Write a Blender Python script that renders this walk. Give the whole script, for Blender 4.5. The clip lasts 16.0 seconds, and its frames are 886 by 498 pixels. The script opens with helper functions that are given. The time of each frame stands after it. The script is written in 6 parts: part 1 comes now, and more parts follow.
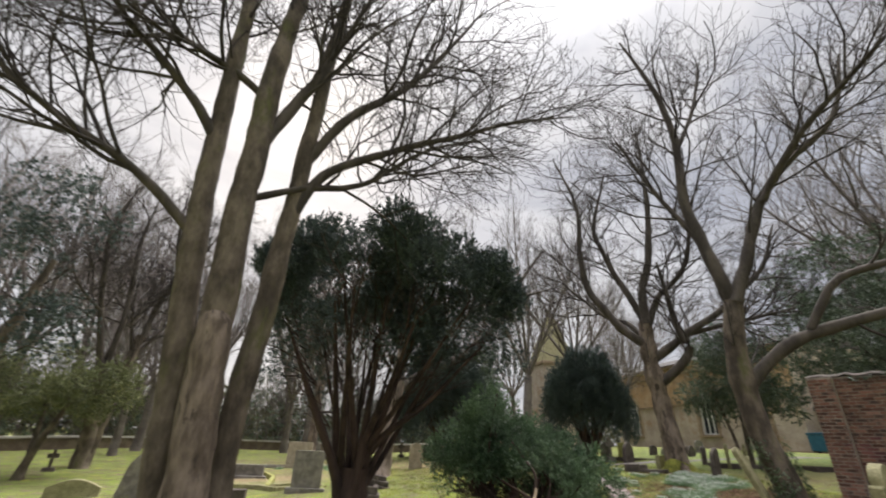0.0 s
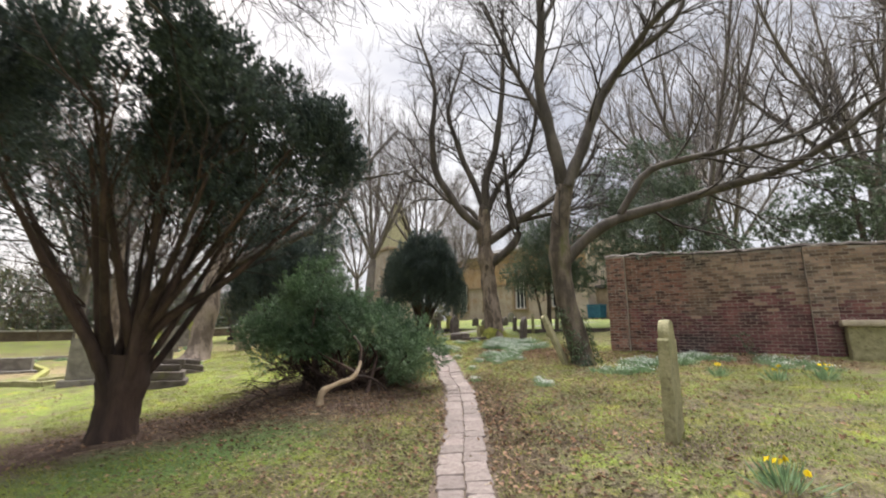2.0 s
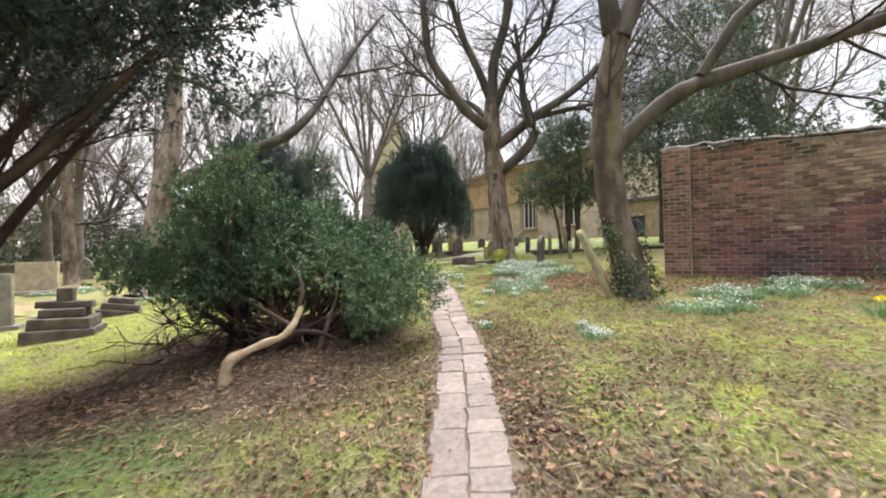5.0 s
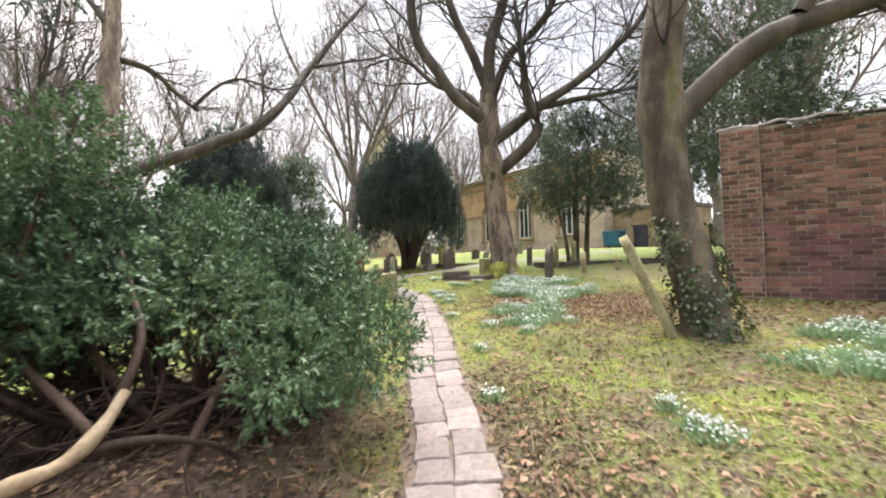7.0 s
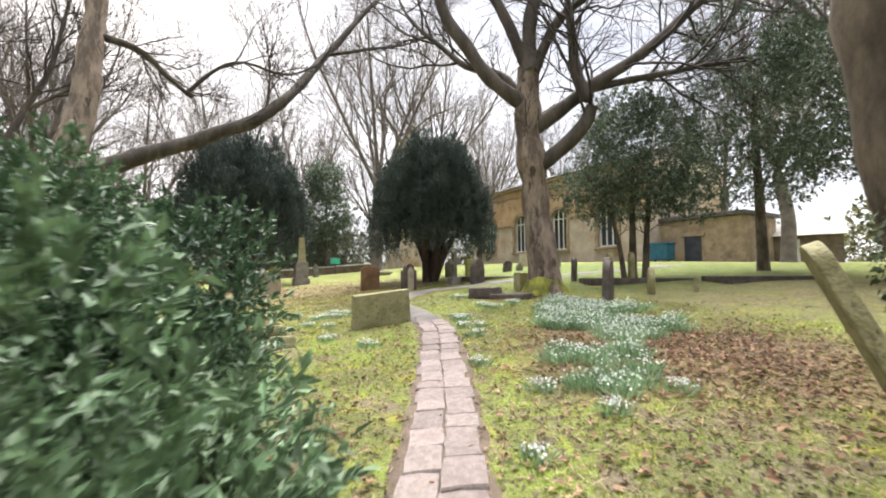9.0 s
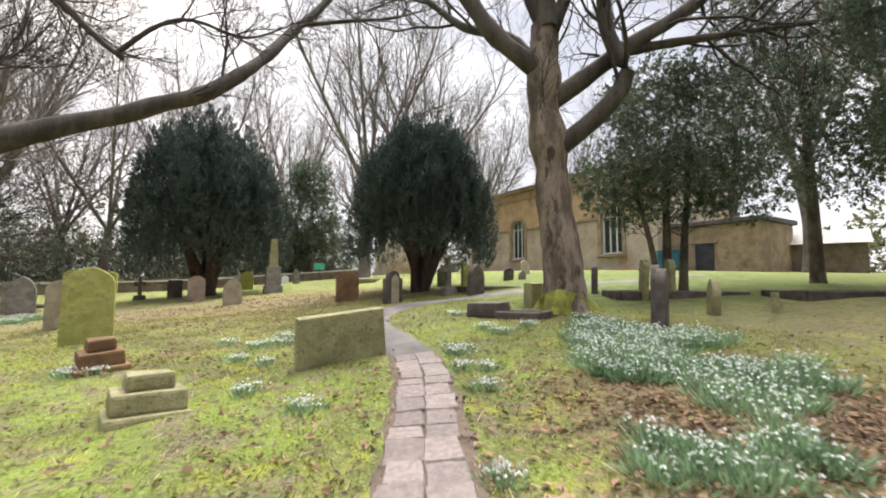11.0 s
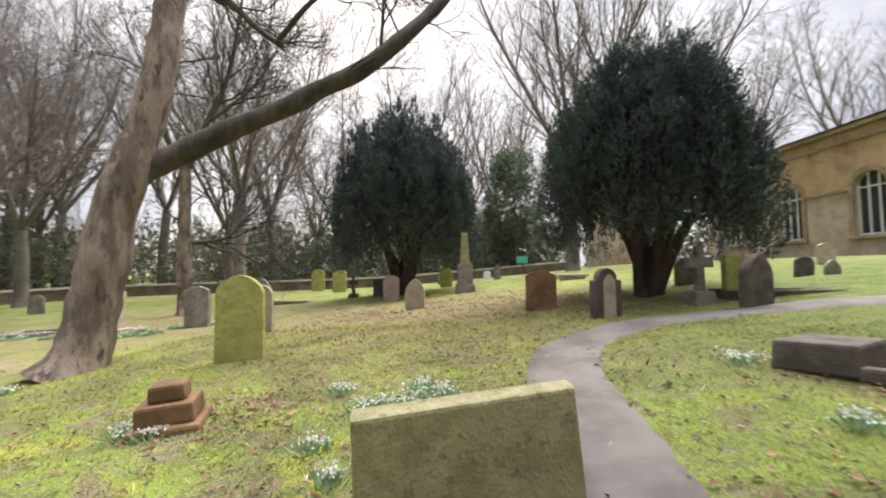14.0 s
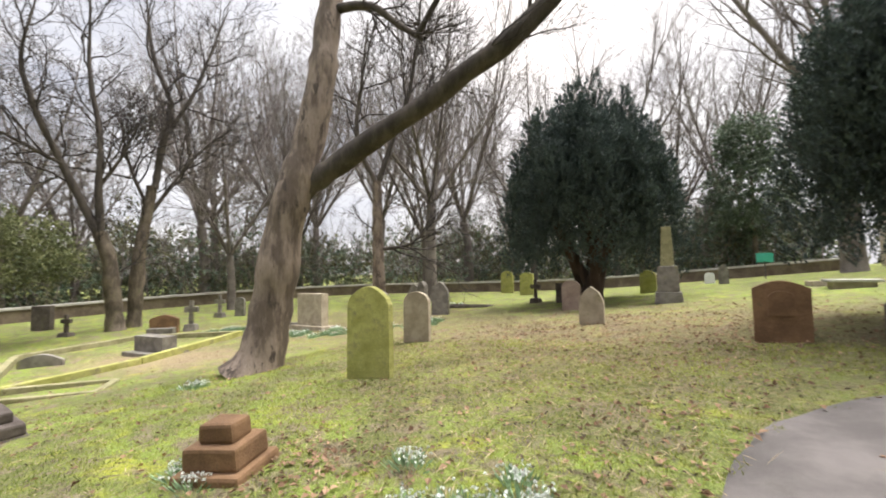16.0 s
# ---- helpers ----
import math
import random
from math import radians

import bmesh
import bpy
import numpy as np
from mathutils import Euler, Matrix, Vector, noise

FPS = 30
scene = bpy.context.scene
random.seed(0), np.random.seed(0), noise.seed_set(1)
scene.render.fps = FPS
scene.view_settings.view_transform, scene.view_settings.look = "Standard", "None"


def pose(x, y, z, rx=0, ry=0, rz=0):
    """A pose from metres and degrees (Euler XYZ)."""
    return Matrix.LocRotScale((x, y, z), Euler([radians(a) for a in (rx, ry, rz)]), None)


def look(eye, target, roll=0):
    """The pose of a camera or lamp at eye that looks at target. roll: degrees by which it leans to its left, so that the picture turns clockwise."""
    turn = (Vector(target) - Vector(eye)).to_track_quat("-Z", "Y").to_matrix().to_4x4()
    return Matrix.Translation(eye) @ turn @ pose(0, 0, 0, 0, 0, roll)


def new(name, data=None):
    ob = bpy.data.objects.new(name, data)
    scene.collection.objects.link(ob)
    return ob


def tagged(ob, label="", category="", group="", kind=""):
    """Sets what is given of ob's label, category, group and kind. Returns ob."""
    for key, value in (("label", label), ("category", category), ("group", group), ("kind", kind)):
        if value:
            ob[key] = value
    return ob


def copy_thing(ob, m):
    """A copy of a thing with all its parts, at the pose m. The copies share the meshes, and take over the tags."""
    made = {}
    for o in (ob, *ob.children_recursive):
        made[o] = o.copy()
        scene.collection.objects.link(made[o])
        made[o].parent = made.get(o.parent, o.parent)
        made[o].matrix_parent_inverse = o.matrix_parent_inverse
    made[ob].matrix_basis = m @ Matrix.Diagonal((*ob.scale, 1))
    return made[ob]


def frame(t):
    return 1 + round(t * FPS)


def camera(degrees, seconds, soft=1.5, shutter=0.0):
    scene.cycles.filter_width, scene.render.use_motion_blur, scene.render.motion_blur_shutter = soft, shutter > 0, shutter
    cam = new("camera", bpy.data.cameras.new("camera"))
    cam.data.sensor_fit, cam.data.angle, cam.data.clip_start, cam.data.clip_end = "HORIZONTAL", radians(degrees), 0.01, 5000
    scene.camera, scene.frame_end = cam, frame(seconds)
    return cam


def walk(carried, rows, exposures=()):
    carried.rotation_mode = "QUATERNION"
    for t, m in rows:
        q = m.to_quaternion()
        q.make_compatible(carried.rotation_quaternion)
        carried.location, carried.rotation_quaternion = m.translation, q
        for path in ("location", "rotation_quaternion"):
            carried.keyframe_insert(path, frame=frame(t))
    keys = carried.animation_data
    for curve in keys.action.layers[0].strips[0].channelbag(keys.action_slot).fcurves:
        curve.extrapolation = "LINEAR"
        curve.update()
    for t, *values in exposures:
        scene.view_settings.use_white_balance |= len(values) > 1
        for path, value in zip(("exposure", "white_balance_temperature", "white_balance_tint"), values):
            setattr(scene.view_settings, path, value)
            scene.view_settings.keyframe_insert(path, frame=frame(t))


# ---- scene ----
cam = camera(93.5, 16.0, soft=1.9, shutter=0.4)
METRES, EYE, TILT, LEAN, TURN = 16.6, 1.85, 2.4, -4.6, 0.0
ROWS = [
    (0.0, 0.0, 0.0, 0.0, 0.84, 23.04, 1.96),
    (0.5, 0.0055, 0.012, -0.0015, -5.63, 20.8, 2.07),
    (1.0, 0.0137, 0.0313, -0.0016, -11.14, 16.93, 2.43),
    (1.5, 0.019, 0.0554, -0.006, -16.0, 11.89, 2.98),
    (2.0, 0.0297, 0.0797, -0.0091, -19.47, 7.02, 3.41),
    (2.5, 0.0447, 0.1066, -0.0115, -22.15, 2.48, 3.71),
    (3.0, 0.0543, 0.1361, -0.0162, -21.66, -0.29, 3.85),
    (3.5, 0.0671, 0.1656, -0.0212, -21.23, -2.36, 3.99),
    (4.0, 0.0782, 0.1952, -0.0212, -20.08, -3.48, 4.3),
    (6.5, 0.1417, 0.352, -0.026, -18.41, -2.92, 5.04),
    (7.0, 0.1541, 0.3862, -0.027, -19.87, -2.07, 4.9),
    (7.5, 0.1694, 0.42, -0.0288, -19.49, -1.01, 4.72),
    (8.0, 0.1799, 0.4519, -0.0292, -18.95, -0.01, 4.33),
    (8.5, 0.1915, 0.4842, -0.0307, -17.8, -0.26, 4.0),
    (9.0, 0.2034, 0.5153, -0.0315, -15.89, -0.35, 4.03),
    (11.5, 0.2507, 0.684, -0.0371, -16.95, 0.95, 3.38),
    (12.0, 0.2569, 0.7172, -0.0375, -16.02, 1.49, 3.73),
    (12.5, 0.2626, 0.7482, -0.0382, -10.24, 1.77, 4.58),
    (13.0, 0.2677, 0.7778, -0.0358, -3.58, 1.88, 5.27),
    (13.5, 0.2712, 0.8088, -0.0347, 3.47, 1.68, 5.55),
    (14.0, 0.2806, 0.8404, -0.0352, 11.65, 1.56, 5.74),
    (14.5, 0.287, 0.8675, -0.0355, 18.62, 2.17, 5.87),
    (15.0, 0.2915, 0.8955, -0.0332, 26.5, 3.01, 6.12),
    (15.5, 0.2976, 0.9214, -0.0309, 33.46, 3.68, 6.25),
    (16.0, 0.2976, 0.9462, -0.0316, 39.3, 4.32, 5.99),
]
walk(cam, [(t, pose(0, 0, EYE, TILT, LEAN, TURN) @ pose(METRES * x, METRES * y, METRES * z, 90 + pitch, roll, yaw)) for t, x, y, z, yaw, pitch, roll in ROWS],
     exposures=[(0.0, 0.7), (1.0, 0.9), (2.5, 1.26), (4.0, 1.46), (6.5, 1.78), (8.0, 1.82), (9.0, 1.65), (11.5, 1.38), (12.5, 1.32), (16.0, 1.27)])


# ---- world and light: bright overcast afternoon ----
world = bpy.data.worlds.new("overcast_sky")
scene.world = world
world.use_nodes = True
wt = world.node_tree
wt.nodes.clear()


def wnode(kind, **values):
    n = wt.nodes.new(kind)
    for key, value in values.items():
        n.inputs[key].default_value = value
    return n


sky = wt.nodes.new("ShaderNodeTexSky")
sky.sky_type = "NISHITA"
sky.sun_disc = False
sky.sun_elevation, sky.sun_rotation = radians(38), radians(-25)
sky.dust_density = 3.0
coords = wt.nodes.new("ShaderNodeTexCoord")
sep = wt.nodes.new("ShaderNodeSeparateXYZ")
wt.links.new(coords.outputs["Generated"], sep.inputs[0])
# cloud layer: streaked grey and white; zenith brightened beyond overcast, added to light the ground
stretch = wt.nodes.new("ShaderNodeMapping")
stretch.inputs["Scale"].default_value = (1.0, 1.0, 2.6)
wt.links.new(coords.outputs["Generated"], stretch.inputs["Vector"])
clouds = wnode("ShaderNodeTexNoise", Scale=2.3, Detail=6.0, Roughness=0.55, Distortion=0.4)
wt.links.new(stretch.outputs[0], clouds.inputs["Vector"])
tone = wt.nodes.new("ShaderNodeValToRGB")
tone.color_ramp.elements[0].position, tone.color_ramp.elements[0].color = 0.36, (0.60, 0.61, 0.68, 1)
tone.color_ramp.elements[1].position, tone.color_ramp.elements[1].color = 0.58, (0.97, 0.95, 0.97, 1)
wt.links.new(clouds.outputs["Fac"], tone.inputs["Fac"])
above = wt.nodes.new("ShaderNodeMath")
above.operation = "MAXIMUM"
above.inputs[1].default_value = 0.0
wt.links.new(sep.outputs["Z"], above.inputs[0])
steep = wt.nodes.new("ShaderNodeMath")
steep.operation = "POWER"
steep.inputs[1].default_value = 14.0
wt.links.new(above.outputs[0], steep.inputs[0])
lift = wt.nodes.new("ShaderNodeMath")
lift.operation = "MULTIPLY_ADD"
lift.inputs[1].default_value, lift.inputs[2].default_value = 50.0, 4.15
wt.links.new(steep.outputs[0], lift.inputs[0])
scaled = wt.nodes.new("ShaderNodeVectorMath")
scaled.operation = "SCALE"
wt.links.new(tone.outputs["Color"], scaled.inputs[0])
wt.links.new(lift.outputs[0], scaled.inputs["Scale"])
cover = wt.nodes.new("ShaderNodeMixRGB")
cover.inputs["Fac"].default_value = 0.93
wt.links.new(sky.outputs["Color"], cover.inputs["Color1"])
wt.links.new(scaled.outputs["Vector"], cover.inputs["Color2"])
back = wt.nodes.new("ShaderNodeBackground")
back.inputs["Strength"].default_value = 0.12
wt.links.new(cover.outputs["Color"], back.inputs["Color"])
wout = wt.nodes.new("ShaderNodeOutputWorld")
wt.links.new(back.outputs[0], wout.inputs["Surface"])

sun_data = bpy.data.lights.new("sun", "SUN")
sun_data.energy, sun_data.angle, sun_data.color = 2.5, radians(35), (1.0, 0.95, 0.88)
sun = new("sun", sun_data)
sun.matrix_world = look((20, 30, 40), (5, 12, 0))

# ---- materials ----


def material(name, base, second, third=None, scale=3.0, fine=60.0, rough=0.85, bump=0.3, spread=(0.35, 0.65), third_at=(0.58, 0.72), third_scale=1.3, vary=0.0, stretch=(1, 1, 1), spec=0.3, island=False):
    """Two base colours mixed by a broad noise, fine grain on top, and a third colour in patches (moss, dirt, lichen)."""
    m = bpy.data.materials.new(name)
    m.use_nodes = True
    t = m.node_tree
    b = t.nodes["Principled BSDF"]
    b.inputs["Roughness"].default_value = rough
    b.inputs["Specular IOR Level"].default_value = spec
    co = t.nodes.new("ShaderNodeTexCoord")
    mp = t.nodes.new("ShaderNodeMapping")
    mp.inputs["Scale"].default_value = stretch
    t.links.new(co.outputs["Object"], mp.inputs["Vector"])
    src = mp.outputs[0]
    if vary or island:
        info = t.nodes.new("ShaderNodeNewGeometry" if island else "ShaderNodeObjectInfo")
        rnd = info.outputs["Random Per Island" if island else "Random"]
    if vary and not island:
        shift = t.nodes.new("ShaderNodeVectorMath")
        shift.operation = "MULTIPLY_ADD"
        comb = t.nodes.new("ShaderNodeCombineXYZ")
        for k in range(3):
            t.links.new(rnd, comb.inputs[k])
        shift.inputs[1].default_value = (37.0, 61.0, 23.0)
        t.links.new(comb.outputs[0], shift.inputs[0])
        t.links.new(src, shift.inputs[2])
        src = shift.outputs[0]

    def noise_node(s, detail=5.0, roughness=0.6):
        n = t.nodes.new("ShaderNodeTexNoise")
        n.inputs["Scale"].default_value, n.inputs["Detail"].default_value, n.inputs["Roughness"].default_value = s, detail, roughness
        t.links.new(src, n.inputs["Vector"])
        return n

    def ramp(fac, lo, hi):
        r = t.nodes.new("ShaderNodeMapRange")
        r.interpolation_type = "SMOOTHSTEP"
        r.inputs["From Min"].default_value, r.inputs["From Max"].default_value = lo, hi
        t.links.new(fac, r.inputs["Value"])
        return r.outputs["Result"]

    def mix(fac, a, c, kind="MIX"):
        n = t.nodes.new("ShaderNodeMixRGB")
        n.blend_type = kind
        for k, v in (("Fac", fac), ("Color1", a), ("Color2", c)):
            if isinstance(v, (int, float)):
                n.inputs[k].default_value = v
            elif isinstance(v, tuple):
                n.inputs[k].default_value = (*v, 1)
            else:
                t.links.new(v, n.inputs[k])
        return n.outputs["Color"]

    broad = noise_node(scale)
    grain = noise_node(fine, 3.0)
    col = mix(ramp(broad.outputs["Fac"], *spread), base, second)
    if third:
        patch = noise_node(third_scale, 6.0, 0.7)
        col = mix(ramp(patch.outputs["Fac"], *third_at), col, third)
    shade = t.nodes.new("ShaderNodeMapRange")
    shade.inputs["To Min"].default_value, shade.inputs["To Max"].default_value = 0.62, 1.38
    t.links.new(grain.outputs["Fac"], shade.inputs["Value"])
    col = mix(1.0, col, shade.outputs["Result"], "MULTIPLY")
    if vary:
        hs = t.nodes.new("ShaderNodeHueSaturation")
        vr = t.nodes.new("ShaderNodeMapRange")
        vr.inputs["To Min"].default_value, vr.inputs["To Max"].default_value = 1.0 - vary, 1.0 + vary
        t.links.new(rnd, vr.inputs["Value"])
        t.links.new(vr.outputs["Result"], hs.inputs["Value"])
        t.links.new(col, hs.inputs["Color"])
        col = hs.outputs["Color"]
    t.links.new(col, b.inputs["Base Color"])
    if bump:
        add = t.nodes.new("ShaderNodeMath")
        add.operation = "MULTIPLY_ADD"
        add.inputs[1].default_value = 0.35
        t.links.new(grain.outputs["Fac"], add.inputs[0])
        t.links.new(broad.outputs["Fac"], add.inputs[2])
        bp = t.nodes.new("ShaderNodeBump")
        bp.inputs["Strength"].default_value, bp.inputs["Distance"].default_value = bump, 0.03
        t.links.new(add.outputs[0], bp.inputs["Height"])
        t.links.new(bp.outputs[0], b.inputs["Normal"])
    return m


def leaf_material(name, dark, light, rough=0.55, spec=0.4, through_light=0.25):
    m = material(name, dark, light, scale=0.9, fine=14.0, rough=rough, bump=0.0, spread=(0.3, 0.7), vary=0.45, spec=spec, island=True)
    t = m.node_tree
    b = t.nodes["Principled BSDF"]
    thin = t.nodes.new("ShaderNodeBsdfTranslucent")
    t.links.new(b.inputs["Base Color"].links[0].from_socket, thin.inputs["Color"])
    mixer = t.nodes.new("ShaderNodeMixShader")
    mixer.inputs["Fac"].default_value = through_light
    out = t.nodes["Material Output"]
    t.links.new(b.outputs[0], mixer.inputs[1])
    t.links.new(thin.outputs[0], mixer.inputs[2])
    t.links.new(mixer.outputs[0], out.inputs["Surface"])
    return m


M = {
    "bark": material("bark_grey_brown", (0.062, 0.049, 0.038), (0.17, 0.137, 0.105), (0.1, 0.1, 0.04), scale=3.4, fine=22, bump=1.0, stretch=(1, 1, 0.45), third_scale=1.6, third_at=(0.52, 0.68)),
    "bark_plane": material("bark_pinkish_grey", (0.105, 0.08, 0.062), (0.235, 0.185, 0.148), (0.065, 0.05, 0.04), scale=3.6, fine=17, bump=1.0, stretch=(1, 1, 0.35), spread=(0.4, 0.6), third_scale=5.0, third_at=(0.55, 0.63)),
    "bark_dark": material("bark_dark", (0.036, 0.03, 0.028), (0.075, 0.063, 0.057), scale=3, fine=30, bump=0.6, stretch=(1, 1, 0.25)),
    "bark_limb": material("bark_dark_limb", (0.048, 0.04, 0.034), (0.1, 0.084, 0.07), (0.07, 0.075, 0.03), scale=2.6, fine=26, bump=0.8, stretch=(1, 1, 0.3), third_scale=0.9, third_at=(0.6, 0.75)),
    "bark_yew": material("bark_yew", (0.03, 0.021, 0.018), (0.085, 0.055, 0.043), scale=3, fine=30, bump=0.8, stretch=(1, 1, 0.2)),
    "bark_far": material("bark_far", (0.12, 0.1, 0.092), (0.19, 0.165, 0.15), scale=1.5, fine=20, bump=0.0),
    "moss": material("moss", (0.1, 0.105, 0.025), (0.21, 0.215, 0.04), (0.1, 0.075, 0.045), scale=5, fine=70, bump=1.0, third_scale=6, rough=1.0),
    "root": material("bare_root", (0.32, 0.235, 0.15), (0.46, 0.36, 0.25), (0.2, 0.14, 0.09), scale=6, fine=40, bump=0.6),
    "paver": material("stone_paver", (0.2, 0.162, 0.147), (0.268, 0.225, 0.205), (0.16, 0.128, 0.108), scale=5, fine=70, bump=0.5, vary=0.16, third_scale=4),
    "asphalt": material("worn_asphalt", (0.1, 0.09, 0.085), (0.165, 0.148, 0.14), (0.085, 0.078, 0.066), scale=1.5, fine=160, bump=0.5, third_scale=0.9),
    "stone_grey": material("grey_sandstone", (0.14, 0.125, 0.11), (0.24, 0.22, 0.19), (0.19, 0.19, 0.08), scale=4, fine=60, bump=0.5, vary=0.15),
    "stone_pale": material("pale_sandstone", (0.30, 0.255, 0.19), (0.42, 0.36, 0.275), (0.2, 0.19, 0.085), scale=4, fine=60, bump=0.5, vary=0.12),
    "stone_moss": material("algae_green_stone", (0.25, 0.25, 0.07), (0.38, 0.37, 0.125), (0.15, 0.135, 0.085), scale=3, fine=60, bump=0.7, third_scale=3.2, third_at=(0.5, 0.75)),
    "stone_lichen": material("lichen_stone", (0.215, 0.2, 0.105), (0.315, 0.29, 0.165), (0.13, 0.115, 0.065), scale=5, fine=45, bump=0.8, third_scale=15, third_at=(0.52, 0.7)),
    "stone_brown": material("brown_sandstone", (0.13, 0.075, 0.04), (0.22, 0.13, 0.07), (0.11, 0.085, 0.05), scale=3, fine=60, bump=0.5, third_scale=3),
    "stone_pink": material("pinkish_stone", (0.24, 0.175, 0.145), (0.33, 0.255, 0.21), (0.17, 0.15, 0.1), scale=3, fine=60, bump=0.4),
    "stone_dark": material("dark_weathered_stone", (0.065, 0.052, 0.045), (0.12, 0.1, 0.088), (0.12, 0.12, 0.05), scale=4, fine=60, bump=0.5, vary=0.12),
    "brick": material("old_red_brick", (0.19, 0.09, 0.068), (0.275, 0.165, 0.128), (0.10, 0.07, 0.062), scale=1.1, fine=70, bump=1.0, vary=0.5, third_scale=2.2, third_at=(0.5, 0.62)),
    "brick_joined": material("old_red_brick_rows", (0.185, 0.115, 0.085), (0.30, 0.215, 0.165), (0.105, 0.082, 0.07), scale=0.8, fine=50, bump=1.0, vary=0.55, third_scale=1.1, third_at=(0.46, 0.66), island=True),
    "brick_plum": material("damp_plum_brick", (0.115, 0.052, 0.056), (0.20, 0.092, 0.086), (0.085, 0.06, 0.062), scale=0.9, fine=60, bump=0.6, vary=0.45, third_scale=0.7, third_at=(0.48, 0.64), island=True),
    "mortar": material("lime_mortar", (0.24, 0.2, 0.165), (0.38, 0.33, 0.275), scale=4, fine=90, bump=0.5),
    "church": material("church_pale_stone", (0.36, 0.295, 0.235), (0.47, 0.40, 0.33), (0.33, 0.215, 0.13), scale=0.7, fine=9, bump=0.6, third_scale=0.5, third_at=(0.52, 0.68)),
    "church_ochre": material("church_ochre_stone", (0.40, 0.26, 0.145), (0.46, 0.335, 0.22), (0.25, 0.17, 0.11), scale=0.9, fine=9, bump=0.6, third_scale=0.6, third_at=(0.5, 0.66)),
    "olive": leaf_material("olive_evergreen_leaf", (0.09, 0.105, 0.05), (0.19, 0.2, 0.095), rough=0.6, spec=0.25, through_light=0.2),
    "church_trim": material("church_dressed_stone", (0.22, 0.165, 0.11), (0.34, 0.26, 0.175), (0.12, 0.09, 0.065), scale=1.6, fine=20, bump=0.3, third_scale=0.6),
    "roof": material("slate_roof", (0.075, 0.07, 0.07), (0.12, 0.11, 0.105), scale=3, fine=30, bump=0.4),
    "white": material("white_painted_metal", (0.62, 0.62, 0.6), (0.7, 0.7, 0.68), scale=4, fine=50, bump=0.1, rough=0.5),
    "door_dark": material("dark_painted_door", (0.03, 0.032, 0.045), (0.05, 0.05, 0.065), scale=2, fine=40, bump=0.1, rough=0.5),
    "bin": material("blue_plastic", (0.025, 0.10, 0.16), (0.035, 0.13, 0.2), scale=3, fine=50, bump=0.1, rough=0.45),
    "sign_green": material("green_sign", (0.05, 0.34, 0.24), (0.07, 0.4, 0.29), scale=3, fine=50, bump=0.0, rough=0.5),
    "coping": material("pale_coping", (0.36, 0.34, 0.31), (0.47, 0.45, 0.41), (0.22, 0.21, 0.15), scale=1, fine=20, bump=0.3, third_scale=0.5),
    "wall_far": material("far_stone_wall", (0.12, 0.09, 0.07), (0.19, 0.15, 0.115), scale=1.5, fine=10, bump=0.5),
    "yew": leaf_material("yew_foliage", (0.036, 0.052, 0.049), (0.076, 0.104, 0.092), rough=0.5, spec=0.4, through_light=0.18),
    "laurel": leaf_material("broad_evergreen_leaf", (0.034, 0.072, 0.036), (0.15, 0.235, 0.12), rough=0.42, spec=0.4, through_light=0.15),
    "holly": leaf_material("holly_foliage", (0.055, 0.085, 0.055), (0.135, 0.175, 0.115), rough=0.4, spec=0.5, through_light=0.18),
    "scrub": leaf_material("woodland_scrub", (0.08, 0.082, 0.048), (0.17, 0.165, 0.095), rough=0.7, spec=0.2, through_light=0.2),
    "ivy": leaf_material("ivy_leaf", (0.03, 0.05, 0.02), (0.08, 0.115, 0.045), rough=0.4, spec=0.4, through_light=0.12),
    "snow_leaf": leaf_material("snowdrop_leaf", (0.15, 0.25, 0.125), (0.30, 0.42, 0.245), rough=0.5, through_light=0.3),
    "snow_white": leaf_material("white_petal", (0.68, 0.72, 0.68), (0.82, 0.84, 0.8), rough=0.5, through_light=0.35),
    "daffodil": leaf_material("yellow_petal", (0.8, 0.6, 0.01), (0.9, 0.7, 0.03), rough=0.5, through_light=0.3),
    "grass": leaf_material("grass_blade", (0.15, 0.19, 0.04), (0.34, 0.36, 0.075), rough=0.7, spec=0.2, through_light=0.35),
    "dead_leaf": leaf_material("dead_leaf", (0.15, 0.085, 0.05), (0.36, 0.24, 0.16), rough=0.8, spec=0.15, through_light=0.15),
    "crumb": leaf_material("leaf_crumb", (0.055, 0.042, 0.03), (0.19, 0.145, 0.105), rough=0.9, spec=0.1, through_light=0.1),
    "straw": leaf_material("dry_straw", (0.28, 0.22, 0.13), (0.42, 0.34, 0.21), rough=0.85, spec=0.15, through_light=0.2),
}
glass = bpy.data.materials.new("dark_window_glass")
glass.use_nodes = True
gb = glass.node_tree.nodes["Principled BSDF"]
gb.inputs["Base Color"].default_value = (0.035, 0.04, 0.045, 1)
gb.inputs["Roughness"].default_value = 0.12
M["glass"] = glass


